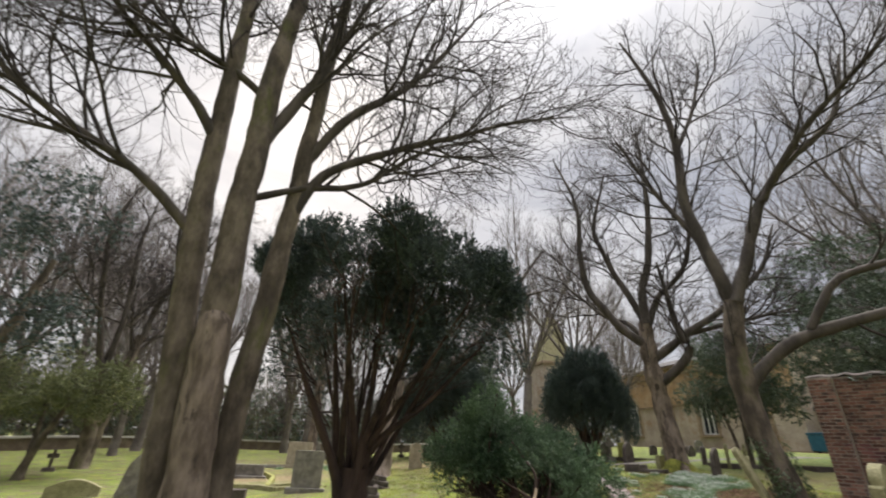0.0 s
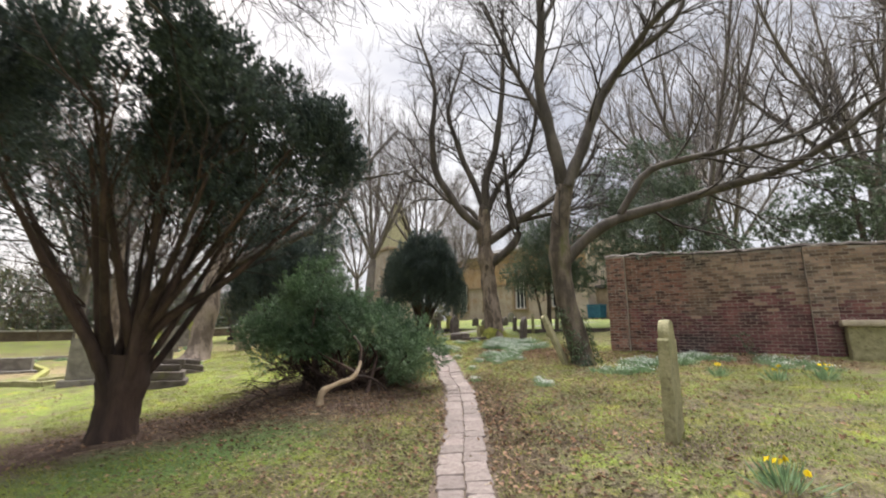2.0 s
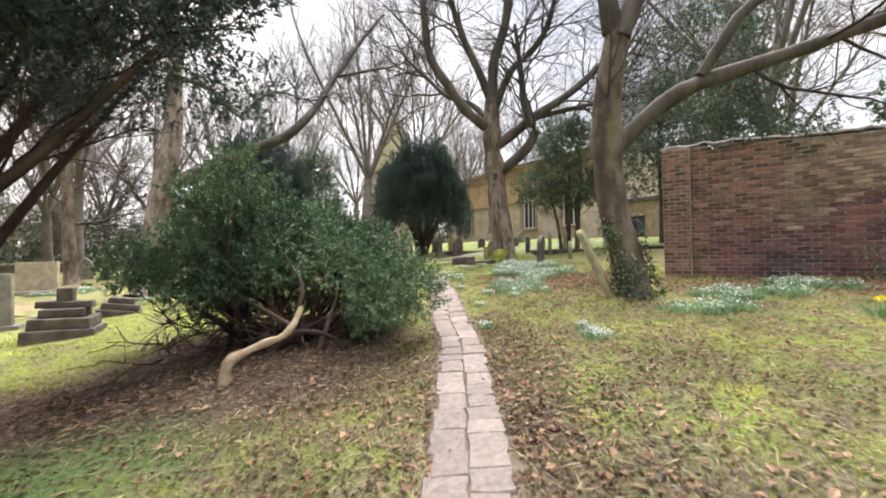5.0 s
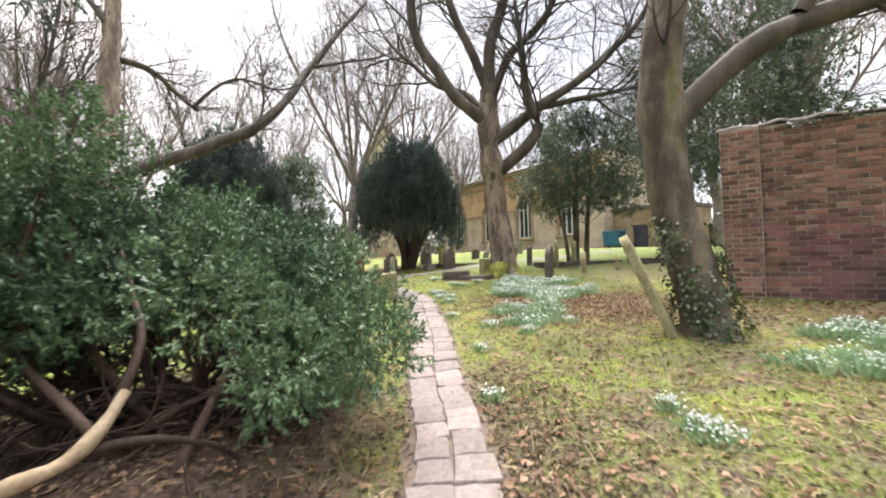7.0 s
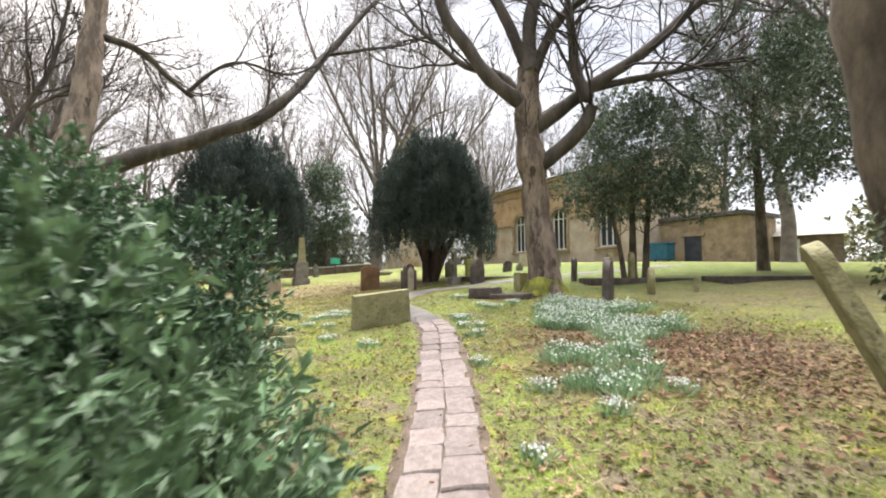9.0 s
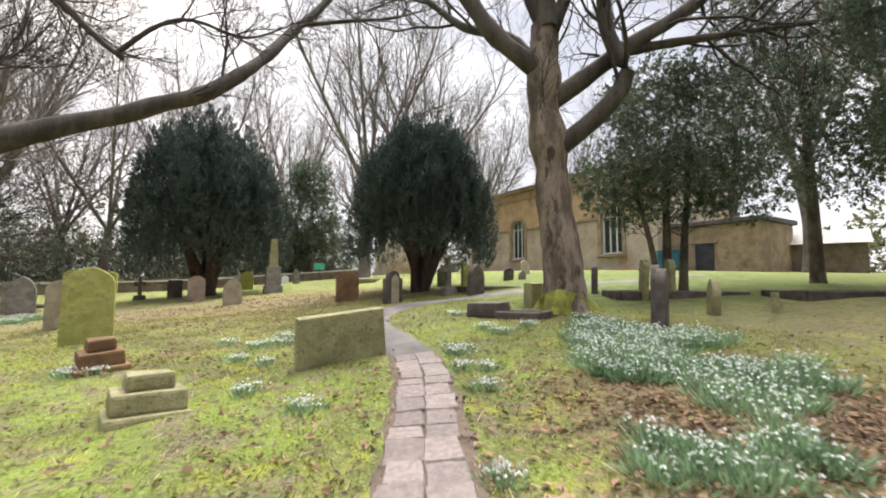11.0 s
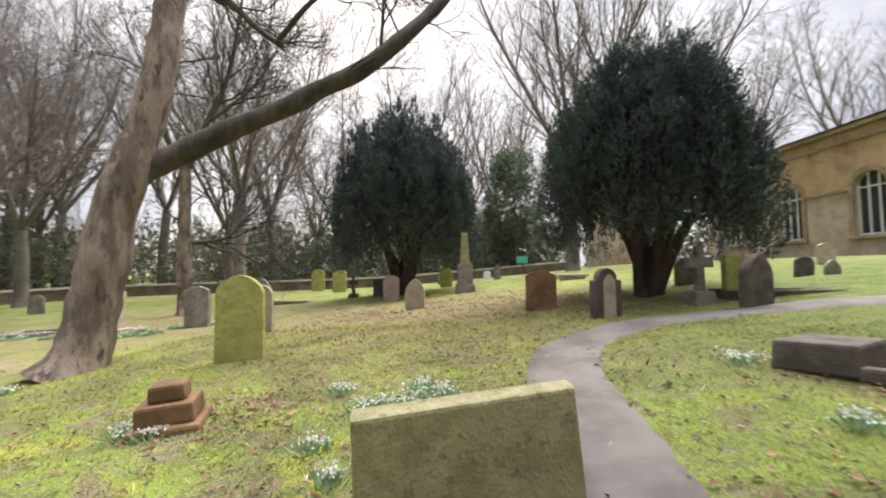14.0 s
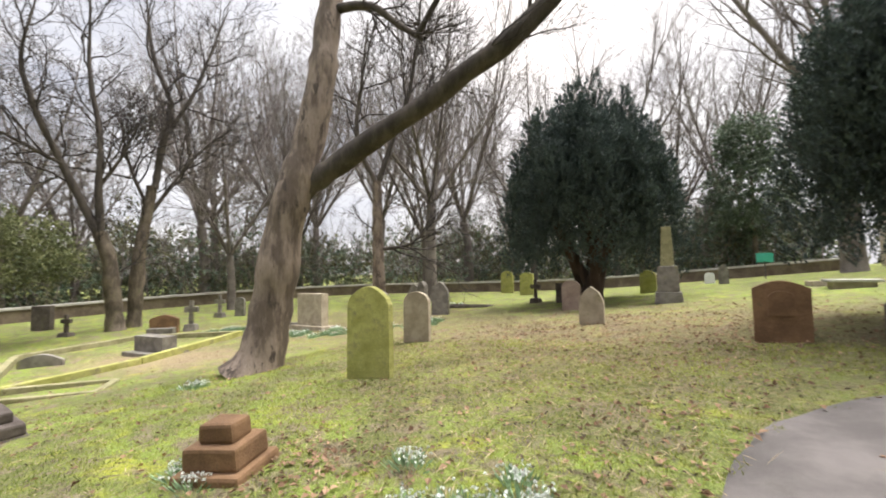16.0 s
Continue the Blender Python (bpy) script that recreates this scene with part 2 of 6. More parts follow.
def ground_material():
    """Mossy lawn with dull grass, worn earth and leaf-brown patches; bare soil where the bushes and the yew keep the grass off."""
    m = bpy.data.materials.new("mossy_lawn")
    m.use_nodes = True
    t = m.node_tree
    b = t.nodes["Principled BSDF"]
    b.inputs["Roughness"].default_value = 0.95
    b.inputs["Specular IOR Level"].default_value = 0.15
    co = t.nodes.new("ShaderNodeTexCoord")

    def noise_node(s, detail=6.0, roughness=0.62, vec=None):
        n = t.nodes.new("ShaderNodeTexNoise")
        n.inputs["Scale"].default_value, n.inputs["Detail"].default_value, n.inputs["Roughness"].default_value = s, detail, roughness
        t.links.new(vec or co.outputs["Object"], n.inputs["Vector"])
        return n.outputs["Fac"]

    def step(fac, lo, hi):
        r = t.nodes.new("ShaderNodeMapRange")
        r.interpolation_type = "SMOOTHSTEP"
        r.inputs["From Min"].default_value, r.inputs["From Max"].default_value = lo, hi
        t.links.new(fac, r.inputs["Value"])
        return r.outputs["Result"]

    def mix(fac, a, c):
        n = t.nodes.new("ShaderNodeMixRGB")
        for k, v in (("Fac", fac), ("Color1", a), ("Color2", c)):
            if isinstance(v, tuple):
                n.inputs[k].default_value = (*v, 1)
            else:
                t.links.new(v, n.inputs[k])
        return n.outputs["Color"]

    def math_node(op, a, c):
        n = t.nodes.new("ShaderNodeMath")
        n.operation = op
        for k, v in ((0, a), (1, c)):
            if isinstance(v, (int, float)):
                n.inputs[k].default_value = v
            else:
                t.links.new(v, n.inputs[k])
        return n.outputs[0]

    def zone(cx, cy, rx, ry, turn, edge=0.45):
        """1 inside an ellipse with a ragged edge."""
        mp = t.nodes.new("ShaderNodeMapping")
        mp.vector_type = "TEXTURE"
        mp.inputs["Location"].default_value = (cx, cy, 0)
        mp.inputs["Rotation"].default_value = (0, 0, radians(turn))
        mp.inputs["Scale"].default_value = (rx, ry, 1000)
        t.links.new(co.outputs["Object"], mp.inputs["Vector"])
        ln = t.nodes.new("ShaderNodeVectorMath")
        ln.operation = "LENGTH"
        t.links.new(mp.outputs[0], ln.inputs[0])
        ragged = math_node("ADD", ln.outputs["Value"], math_node("MULTIPLY", math_node("SUBTRACT", noise_node(2.2), 0.5), 1.3))
        return math_node("SUBTRACT", 1.0, step(ragged, 1.0 - edge, 1.0 + edge))

    dull, bright, yellow = (0.16, 0.18, 0.06), (0.235, 0.31, 0.06), (0.365, 0.385, 0.055)
    col = mix(step(noise_node(0.9), 0.38, 0.62), dull, bright)
    col = mix(step(noise_node(1.7), 0.52, 0.72), col, yellow)
    col = mix(step(noise_node(3.1), 0.48, 0.66), col, (0.225, 0.185, 0.125))
    col = mix(step(noise_node(9.0), 0.53, 0.66), col, (0.14, 0.112, 0.075))
    col = mix(step(noise_node(31.0), 0.56, 0.66), col, (0.30, 0.25, 0.16))
    worn = math_node("MULTIPLY", zone(2.4, 5.0, 6.5, 6.0, 0, 0.7), step(noise_node(1.3), 0.36, 0.62))
    col = mix(math_node("MULTIPLY", worn, 0.85), col, mix(step(noise_node(17.0), 0.42, 0.6), (0.095, 0.075, 0.055), (0.19, 0.155, 0.11)))
    soil = mix(step(noise_node(5.0), 0.4, 0.65), (0.10, 0.066, 0.05), (0.175, 0.125, 0.1))
    litter = mix(step(noise_node(14.0), 0.4, 0.62), (0.13, 0.085, 0.06), (0.30, 0.21, 0.14))
    for z in (zone(-0.3, 8.9, 3.3, 1.25, -8), zone(1.2, 10.4, 2.2, 1.7, -35), zone(-2.2, 8.6, 1.3, 1.1, 0)):
        col = mix(z, col, soil)
    for z in (zone(7.2, 12.4, 1.5, 1.9, 20, 0.6), zone(9.6, 8.4, 0.8, 2.6, 32, 0.6), zone(7.35, 17.75, 0.8, 0.4, -50, 0.6)):
        col = mix(z, col, litter)
    # leaf litter; its brown also paints in the shade under the hollies
    shade_litter = math_node("MULTIPLY", zone(12.4, 15.0, 4.2, 2.6, -15, 0.8), 0.7)
    col = mix(shade_litter, col, litter)
    # green church slope, darkened in colour for the shade lying on it
    far_green = math_node("MULTIPLY", zone(14.0, 23.0, 9.0, 7.0, 20, 0.6), 0.88)
    col = mix(far_green, col, mix(step(noise_node(2.4), 0.4, 0.62), (0.10, 0.145, 0.045), (0.17, 0.20, 0.065)))
    lush = math_node("MULTIPLY", zone(-0.7, 7.5, 1.5, 0.8, 10, 0.7), 0.65)
    col = mix(lush, col, (0.13, 0.26, 0.07))
    trodden = math_node("MULTIPLY", zone(3.2, 6.9, 0.36, 2.9, -21, 0.6), 0.75)
    col = mix(trodden, col, soil)
    half = math_node("MULTIPLY", zone(2.6, 24.2, 5.0, 4.2, 10, 0.8), 0.6)
    col = mix(half, col, litter)
    pale = math_node("MULTIPLY", zone(-7.2, 19.3, 2.2, 1.2, 20, 0.6), 0.75)
    col = mix(pale, col, (0.36, 0.27, 0.18))
    west = math_node("MULTIPLY", zone(-7.0, 25.5, 5.5, 4.5, 0, 0.8), 0.55)
    col = mix(west, col, litter)
    fine = noise_node(55.0, 3.0)
    sh = t.nodes.new("ShaderNodeMapRange")
    sh.inputs["To Min"].default_value, sh.inputs["To Max"].default_value = 0.1, 1.8
    t.links.new(fine, sh.inputs["Value"])
    mul = t.nodes.new("ShaderNodeMixRGB")
    mul.blend_type = "MULTIPLY"
    mul.inputs["Fac"].default_value = 1.0
    t.links.new(col, mul.inputs["Color1"])
    t.links.new(sh.outputs["Result"], mul.inputs["Color2"])
    t.links.new(mul.outputs["Color"], b.inputs["Base Color"])
    bp = t.nodes.new("ShaderNodeBump")
    bp.inputs["Strength"].default_value, bp.inputs["Distance"].default_value = 0.9, 0.05
    t.links.new(math_node("ADD", noise_node(22.0, 5.0), math_node("MULTIPLY", fine, 0.5)), bp.inputs["Height"])
    t.links.new(bp.outputs[0], b.inputs["Normal"])
    return m


M["ground"] = ground_material()

# ---- builders ----


def ease(v, a, w):
    return np.where(v < a, v, a + w * (1 - np.exp(-np.maximum(v - a, 0) / w)))


def ground_z(x, y):
    """The churchyard slopes up towards the church and the brick wall, and levels out towards the low boundary wall."""
    x, y = ease(np.asarray(x, float), 11.0, 6.0), np.asarray(y, float)
    yy = -ease(-y, 4.0, 8.0)
    return -0.0075 - 0.08046 * ease(-x, 3.0, 5.0) + 0.04205 * ease(yy, 28.0, 9.0)


def bumps(x, y):
    x, y = np.asarray(x, float), np.asarray(y, float)
    mound = 0.12 * np.exp(-((x - 0.95) ** 2 + (y - 9.2) ** 2) / 1.3)
    return mound + 0.018 * np.sin(1.9 * x + 0.7 * np.sin(1.3 * y)) * np.sin(1.6 * y + 1.1) + 0.008 * np.sin(5.3 * x + 2.0 * np.sin(2.1 * y)) * np.sin(4.7 * y)


def gz(x, y):
    return float(ground_z(x, y))


def mesh_object(name, verts, faces, mat, parent=None, label="", smooth=False):
    me = bpy.data.meshes.new(name)
    me.from_pydata(verts, [], faces)
    me.materials.append(mat)
    if smooth:
        me.polygons.foreach_set("use_smooth", [True] * len(me.polygons))
    me.update()
    ob = new(name, me)
    if parent is not None:
        ob.parent = parent
    if label:
        ob["label"] = label
    return ob


def array_object(name, verts, tris, mat, parent=None, label="", sides=3, smooth=False):
    """A mesh from numpy arrays whose faces all have the same number of corners."""
    me = bpy.data.meshes.new(name)
    nf = len(tris)
    me.vertices.add(len(verts))
    me.vertices.foreach_set("co", np.asarray(verts, np.float32).ravel())
    me.loops.add(nf * sides)
    me.loops.foreach_set("vertex_index", np.asarray(tris, np.int32).ravel())
    me.polygons.add(nf)
    me.polygons.foreach_set("loop_start", np.arange(0, nf * sides, sides, dtype=np.int32))
    me.polygons.foreach_set("loop_total", np.full(nf, sides, np.int32))
    me.update(calc_edges=True)
    me.validate()
    me.materials.append(mat)
    me.polygons.foreach_set("use_smooth", np.full(nf, smooth, bool))
    ob = new(name, me)
    if parent is not None:
        ob.parent = parent
    if label:
        ob["label"] = label
    return ob


def part(name, bm, mat, parent=None, label="", smooth=False):
    me = bpy.data.meshes.new(name)
    bmesh.ops.recalc_face_normals(bm, faces=bm.faces)
    bm.to_mesh(me)
    bm.free()
    me.materials.append(mat)
    if smooth:
        me.polygons.foreach_set("use_smooth", [True] * len(me.polygons))
    ob = new(name, me)
    if parent is not None:
        ob.parent = parent
    if label:
        ob["label"] = label
    return ob


def thing(name, place, label, category, group="", turn=0.0, tilt=(0, 0)):
    ob = new(name)
    ob.empty_display_size = 0.2
    ob.matrix_world = pose(*place, tilt[0], tilt[1], turn)
    return tagged(ob, label, category, group)


def rough_up(bm, amount, seed=0):
    for v in bm.verts:
        n = noise.noise_vector(v.co * 2.7 + Vector((seed * 3.1, seed * 1.7, seed)))
        v.co += n * amount


def block(w, d, h, z=0.0, bevel=0.02, x=0.0, y=0.0, taper=1.0, cuts=0, wear=0.0, seed=0):
    """A worn stone block standing on z, w wide, d deep and h high; taper narrows its top."""
    bm = bmesh.new()
    bmesh.ops.create_cube(bm, size=1.0)
    for v in bm.verts:
        k = taper if v.co.z > 0 else 1.0
        v.co = Vector((v.co.x * w * k + x, v.co.y * d * k + y, (v.co.z + 0.5) * h + z))
    if bevel:
        bmesh.ops.bevel(bm, geom=bm.edges[:], offset=min(bevel, 0.3 * min(w, d, h)), segments=2, affect="EDGES", profile=0.6)
    if cuts:
        bmesh.ops.subdivide_edges(bm, edges=[e for e in bm.edges if e.calc_length() > 0.12], cuts=cuts, use_grid_fill=True)
    if wear:
        rough_up(bm, wear, seed)
    return bm


def outline(shape, w, h):
    """The front outline of a headstone as (x, z) points."""
    a, pts = w / 2, []
    if shape == "round":
        n = 14
        pts = [(-a, 0)] + [(-a * math.cos(math.pi * i / n), h - a * 0.75 + a * 0.75 * math.sin(math.pi * i / n)) for i in range(n + 1)] + [(a, 0)]
    elif shape == "gothic":
        n = 9
        side = [(-a + a * (1 - math.cos(1.15 * i / n)) / (1 - math.cos(1.15)), h - 0.8 * w + 0.8 * w * math.sin(1.15 * i / n) / math.sin(1.15)) for i in range(n + 1)]
        pts = [(-a, 0)] + side + [(-x, z) for x, z in reversed(side[:-1])] + [(a, 0)]
    elif shape == "shoulder":
        n = 12
        b = a * 0.66
        pts = [(-a, 0), (-a, h - b * 1.35), (-a * 0.93, h - b * 1.2), (-b, h - b * 1.2)] + [(-b * math.cos(math.pi * i / n), h - b + b * math.sin(math.pi * i / n)) for i in range(n + 1)] + [(b, h - b * 1.2), (a * 0.93, h - b * 1.2), (a, h - b * 1.35), (a, 0)]
    elif shape == "peaked":
        n = 14
        us = [-0.9 + 1.8 * i / n for i in range(n + 1)]
        pts = [(-a * 1.04, 0), (-a, h - 0.36 * w), (-a * 0.96, h - 0.33 * w)] + [(a * u, h - 0.31 * w + 0.31 * w * math.cos(math.pi / 2 * abs(u)) ** 0.85) for u in us] + [(a * 0.96, h - 0.33 * w), (a, h - 0.36 * w), (a * 1.04, 0)]
    elif shape == "segment":
        n = 10
        pts = [(-a, 0)] + [(-a + 2 * a * i / n, h - 0.16 * w + 0.16 * w * math.sin(math.pi * i / n)) for i in range(n + 1)] + [(a, 0)]
    else:
        pts = [(-a, 0), (-a, h), (a, h), (a, 0)]
    return pts


def slab(pts, depth, z=0.0, bevel=0.012, wear=0.006, seed=0):
    """An outline of (x, z) points made into a slab of that depth."""
    bm = bmesh.new()
    face = bm.faces.new([bm.verts.new((x, -depth / 2, zz + z)) for x, zz in pts])
    got = bmesh.ops.extrude_face_region(bm, geom=[face])
    for v in got["geom"]:
        if isinstance(v, bmesh.types.BMVert):
            v.co.y += depth
    bmesh.ops.recalc_face_normals(bm, faces=bm.faces)
    rim = [e for e in bm.edges if len(e.link_faces) == 2 and any(len(f.verts) > 4 or abs(f.normal.y) > 0.9 for f in e.link_faces)]
    bmesh.ops.bevel(bm, geom=rim, offset=bevel, segments=2, affect="EDGES", profile=0.6)
    if wear:
        rough_up(bm, wear, seed)
    return bm


class Tubes:
    """Gathers tapering limbs and makes one mesh of them."""

    def __init__(self):
        self.v, self.f, self.n = [], [], 0

    def add(self, pts, radii, sides=6):
        pts = np.asarray(pts, float)
        k = len(pts)
        tang = np.gradient(pts, axis=0)
        tang /= np.linalg.norm(tang, axis=1)[:, None] + 1e-9
        ref = np.array([0.0, 0.0, 1.0]) if abs(tang[0][2]) < 0.9 else np.array([1.0, 0.0, 0.0])
        u = np.cross(tang, ref)
        u /= np.linalg.norm(u, axis=1)[:, None] + 1e-9
        w = np.cross(tang, u)
        ang = np.arange(sides) * 2 * np.pi / sides
        ring = u[:, None, :] * np.cos(ang)[None, :, None] + w[:, None, :] * np.sin(ang)[None, :, None]
        self.v.append((pts[:, None, :] + ring * np.asarray(radii, float)[:, None, None]).reshape(-1, 3))
        a = self.n + np.arange(k - 1)[:, None] * sides + np.arange(sides)[None, :]
        b = self.n + np.arange(k - 1)[:, None] * sides + (np.arange(sides)[None, :] + 1) % sides
        self.f.append(np.stack([a, b, b + sides, a + sides], -1).reshape(-1, 4))
        self.n += k * sides

    def make(self, name, mat, parent=None, label=""):
        return array_object(name, np.concatenate(self.v), np.concatenate(self.f), mat, parent, label, sides=4, smooth=True)


def resample(pts, step):
    """A smooth curve through a few points (Catmull-Rom)."""
    p = np.asarray(pts, float)
    q = np.vstack([2 * p[0] - p[1], p, 2 * p[-1] - p[-2]])
    out = []
    for i in range(1, len(q) - 2):
        n = max(2, int(np.linalg.norm(q[i + 1] - q[i]) / step))
        s = np.linspace(0, 1, n, endpoint=False)[:, None]
        out.append(0.5 * (2 * q[i] + (q[i + 1] - q[i - 1]) * s + (2 * q[i - 1] - 5 * q[i] + 4 * q[i + 1] - q[i + 2]) * s ** 2 + (3 * q[i] - q[i - 1] - 3 * q[i + 1] + q[i + 2]) * s ** 3))
    out.append(p[-1:])
    return np.vstack(out)


def unit(v):
    return v / (np.linalg.norm(v) + 1e-9)


def grow(tubes, rng, start, way, length, radius, level, style):
    """One branch that wanders, turns up to the light and carries smaller ones."""
    n = 6 if level > 1 else 4 if level == 1 else 3
    pts, d = [start], unit(way)
    for i in range(n):
        d = unit(d + rng.normal(0, style["wander"], 3) + np.array([0, 0, style["up"]]))
        pts.append(pts[-1] + d * length / n)
    pts = np.array(pts)
    radii = np.linspace(radius, max(radius * 0.35, style["tip"]), n + 1)
    tubes.add(pts, radii, 6 if radius > 0.05 else 4 if radius > 0.018 else 3)
    if level <= 0:
        return
    count = style["kids"][min(level, len(style["kids"])) - 1]
    side = rng.uniform(0, 6.28)
    for i in range(count):
        s = 0.22 + 0.76 * (i + rng.uniform(0, 0.8)) / count
        k = min(n - 1, int(s * n))
        at = pts[k] + (pts[k + 1] - pts[k]) * (s * n - k)
        axis = unit(pts[k + 1] - pts[k])
        side += 2.4 + rng.normal(0, 0.5)
        u = unit(np.cross(axis, [0.3, 0.2, 1.0]))
        out = u * math.cos(side) + np.cross(axis, u) * math.sin(side)
        angle = radians(rng.uniform(*style["angle"]))
        r_here = radii[k] * rng.uniform(0.42, 0.66)
        grow(tubes, rng, at, axis * math.cos(angle) + out * math.sin(angle), length * rng.uniform(*style["shrink"]) * (1.15 - 0.5 * s), max(r_here, style["tip"]), level - 1, style)


def limb_kids(tubes, rng, pts, radii, count, length, level, style, first=0.3):
    """Branches along a limb whose course is given."""
    k = len(pts)
    side = rng.uniform(0, 6.28)
    for i in range(count):
        s = first + (0.99 - first) * (i + rng.uniform(0, 0.7)) / count
        j = min(k - 2, int(s * (k - 1)))
        axis = unit(pts[j + 1] - pts[j])
        side += 2.4 + rng.normal(0, 0.4)
        u = unit(np.cross(axis, [0.3, 0.2, 1.0]))
        out = u * math.cos(side) + np.cross(axis, u) * math.sin(side)
        a = radians(rng.uniform(*style["angle"]))
        grow(tubes, rng, pts[j], axis * math.cos(a) + out * math.sin(a), length * rng.uniform(0.6, 1.15) * (1.25 - 0.6 * s), max(style["tip"], min(radii[j] * 0.6, length * 0.014)), level, style)


WILD = {"wander": 0.16, "up": 0.05, "kids": (6, 6, 7), "angle": (24, 58), "shrink": (0.45, 0.72), "tip": 0.005}
FINE = {"wander": 0.12, "up": 0.09, "kids": (6, 6, 6), "angle": (20, 45), "shrink": (0.45, 0.7), "tip": 0.0055}


def flare(pts, radii, height=0.5, gain=0.55):
    d = pts[:, 2] - pts[0, 2]
    return radii * (1 + gain * np.exp(-np.maximum(d, 0) / (0.4 * height)))


def bare_tree(label, trunks, limbs, twig_length, seed, bark, twig_bark, style=WILD, kids=(10, 8), group="", level=2, knots=()):
    """A leafless tree: trunks and limbs as (points, first radius, last radius), in world places; twigs grow by themselves."""
    rng = np.random.default_rng(seed)
    base = np.array(trunks[0][0][0])
    root = thing("tree", tuple(base), label, "tree", group)
    twigs = Tubes()
    for which, bunch in (("trunk", trunks), ("branch", limbs)):
        for pts, r0, r1 in bunch:
            line = resample(np.array(pts) - base, 0.25)
            radii = np.linspace(1, 0, len(line)) ** 0.8 * (r0 - r1) + r1
            wob = rng.normal(0, 1, (len(line), 3))
            for _ in range(3):
                wob[1:-1] = (wob[:-2] + wob[1:-1] + wob[2:]) / 3
            line = line + wob * radii[:, None] * (0.16 if which == "trunk" else 0.28)
            if which == "trunk":
                radii = flare(line, radii)
                for kz in knots:
                    radii = radii * (1 + 0.17 * np.exp(-((line[:, 2] + base[2] - kz) / 0.2) ** 2))
            tb = Tubes()
            tb.add(line, radii * (1 + 0.06 * rng.normal(0, 1, len(radii))), 14 if which == "trunk" else 9)
            tb.make(which, bark if which == "trunk" else M["bark_limb"], root)
            if which == "branch" or len(limbs) == 0:
                limb_kids(twigs, rng, line, radii, kids[0], twig_length, level, style, 0.25)
            else:
                limb_kids(twigs, rng, line, radii, kids[1], twig_length * 0.8, level, style, 0.6)
    tw = twigs.make("crown", twig_bark, root, "dense bare twigs")
    tagged(tw, kind="stuff")
    return root


# ---- leaves ----


def leaf_mesh(points, axes, normals, length, width, fold=0.25, rng=None):
    """Diamond leaves folded along the midrib: arrays of places, long axes and face normals."""
    n = len(points)
    axes = axes / (np.linalg.norm(axes, axis=1)[:, None] + 1e-9)
    side = np.cross(axes, normals)
    side /= np.linalg.norm(side, axis=1)[:, None] + 1e-9
    nor = np.cross(side, axes)
    L = (length * np.ones(n))[:, None]
    W = (width * np.ones(n))[:, None]
    tip = points + axes * L
    mid = points + axes * L * 0.45
    lft = mid + side * W * 0.5 + nor * W * fold
    rgt = mid - side * W * 0.5 + nor * W * fold
    v = np.stack([points, lft, tip, rgt], 1).reshape(-1, 3)
    i = np.arange(n)[:, None] * 4
    f = np.concatenate([i + np.array([[0, 1, 2]]), i + np.array([[0, 2, 3]])])
    return v, f


def sprigs(centres, outward, rng, leaves, reach, length, width, droop=0.0, spread=0.9):
    """Short twigs, each with several leaves round it: gives points, axes, normals, sizes for leaf_mesh."""
    n = len(centres)
    out = outward / (np.linalg.norm(outward, axis=1)[:, None] + 1e-9)
    along = rng.uniform(0, 1, (n, leaves))
    dirs = out[:, None, :] + rng.normal(0, spread, (n, leaves, 3)) + np.array([0, 0, -droop])
    pts = centres[:, None, :] + out[:, None, :] * (along * reach)[..., None]
    nor = rng.normal(0, 0.6, (n, leaves, 3)) + np.array([0, 0, 1.0])
    size = rng.uniform(0.7, 1.3, n * leaves)
    return leaf_mesh(pts.reshape(-1, 3), dirs.reshape(-1, 3), nor.reshape(-1, 3), length * size, width * size)


def lobes_points(lobes, count, rng, inner=0.55):
    """Points near the skin of a union of ellipsoids (x, y, z, rx, ry, rz), with outward directions."""
    L = np.array(lobes, float)
    area = (L[:, 3] * L[:, 4] + L[:, 4] * L[:, 5] + L[:, 3] * L[:, 5])
    pick = rng.choice(len(L), count, p=area / area.sum())
    d = rng.normal(0, 1, (count, 3))
    d /= np.linalg.norm(d, axis=1)[:, None]
    r = inner + (1.04 - inner) * rng.uniform(0, 1, count) ** 0.5
    p = L[pick, :3] + d * L[pick, 3:] * r[:, None]
    return p, d


def ragged_lobes(lobes, rng, clumps, size):
    """Covers big lobes with many small ones, for an uneven outline."""
    p, d = lobes_points(lobes, clumps, rng, 0.8)
    s = size * rng.uniform(0.6, 1.4, clumps)
    return np.column_stack([p, s, s, s * rng.uniform(0.8, 1.3, clumps)])

# ---- ground ----


def graded(lo, hi, fine_lo, fine_hi, step):
    mid = np.arange(fine_lo, fine_hi + 1e-6, step)

    def away(start, stop):
        out, s, p = [], step, start
        while p < stop:
            s *= 1.22
            p += s
            out.append(p)
        return np.array(out)

    return np.concatenate([fine_lo - away(0, fine_lo - lo)[::-1], mid, fine_hi + away(0, hi - fine_hi)])


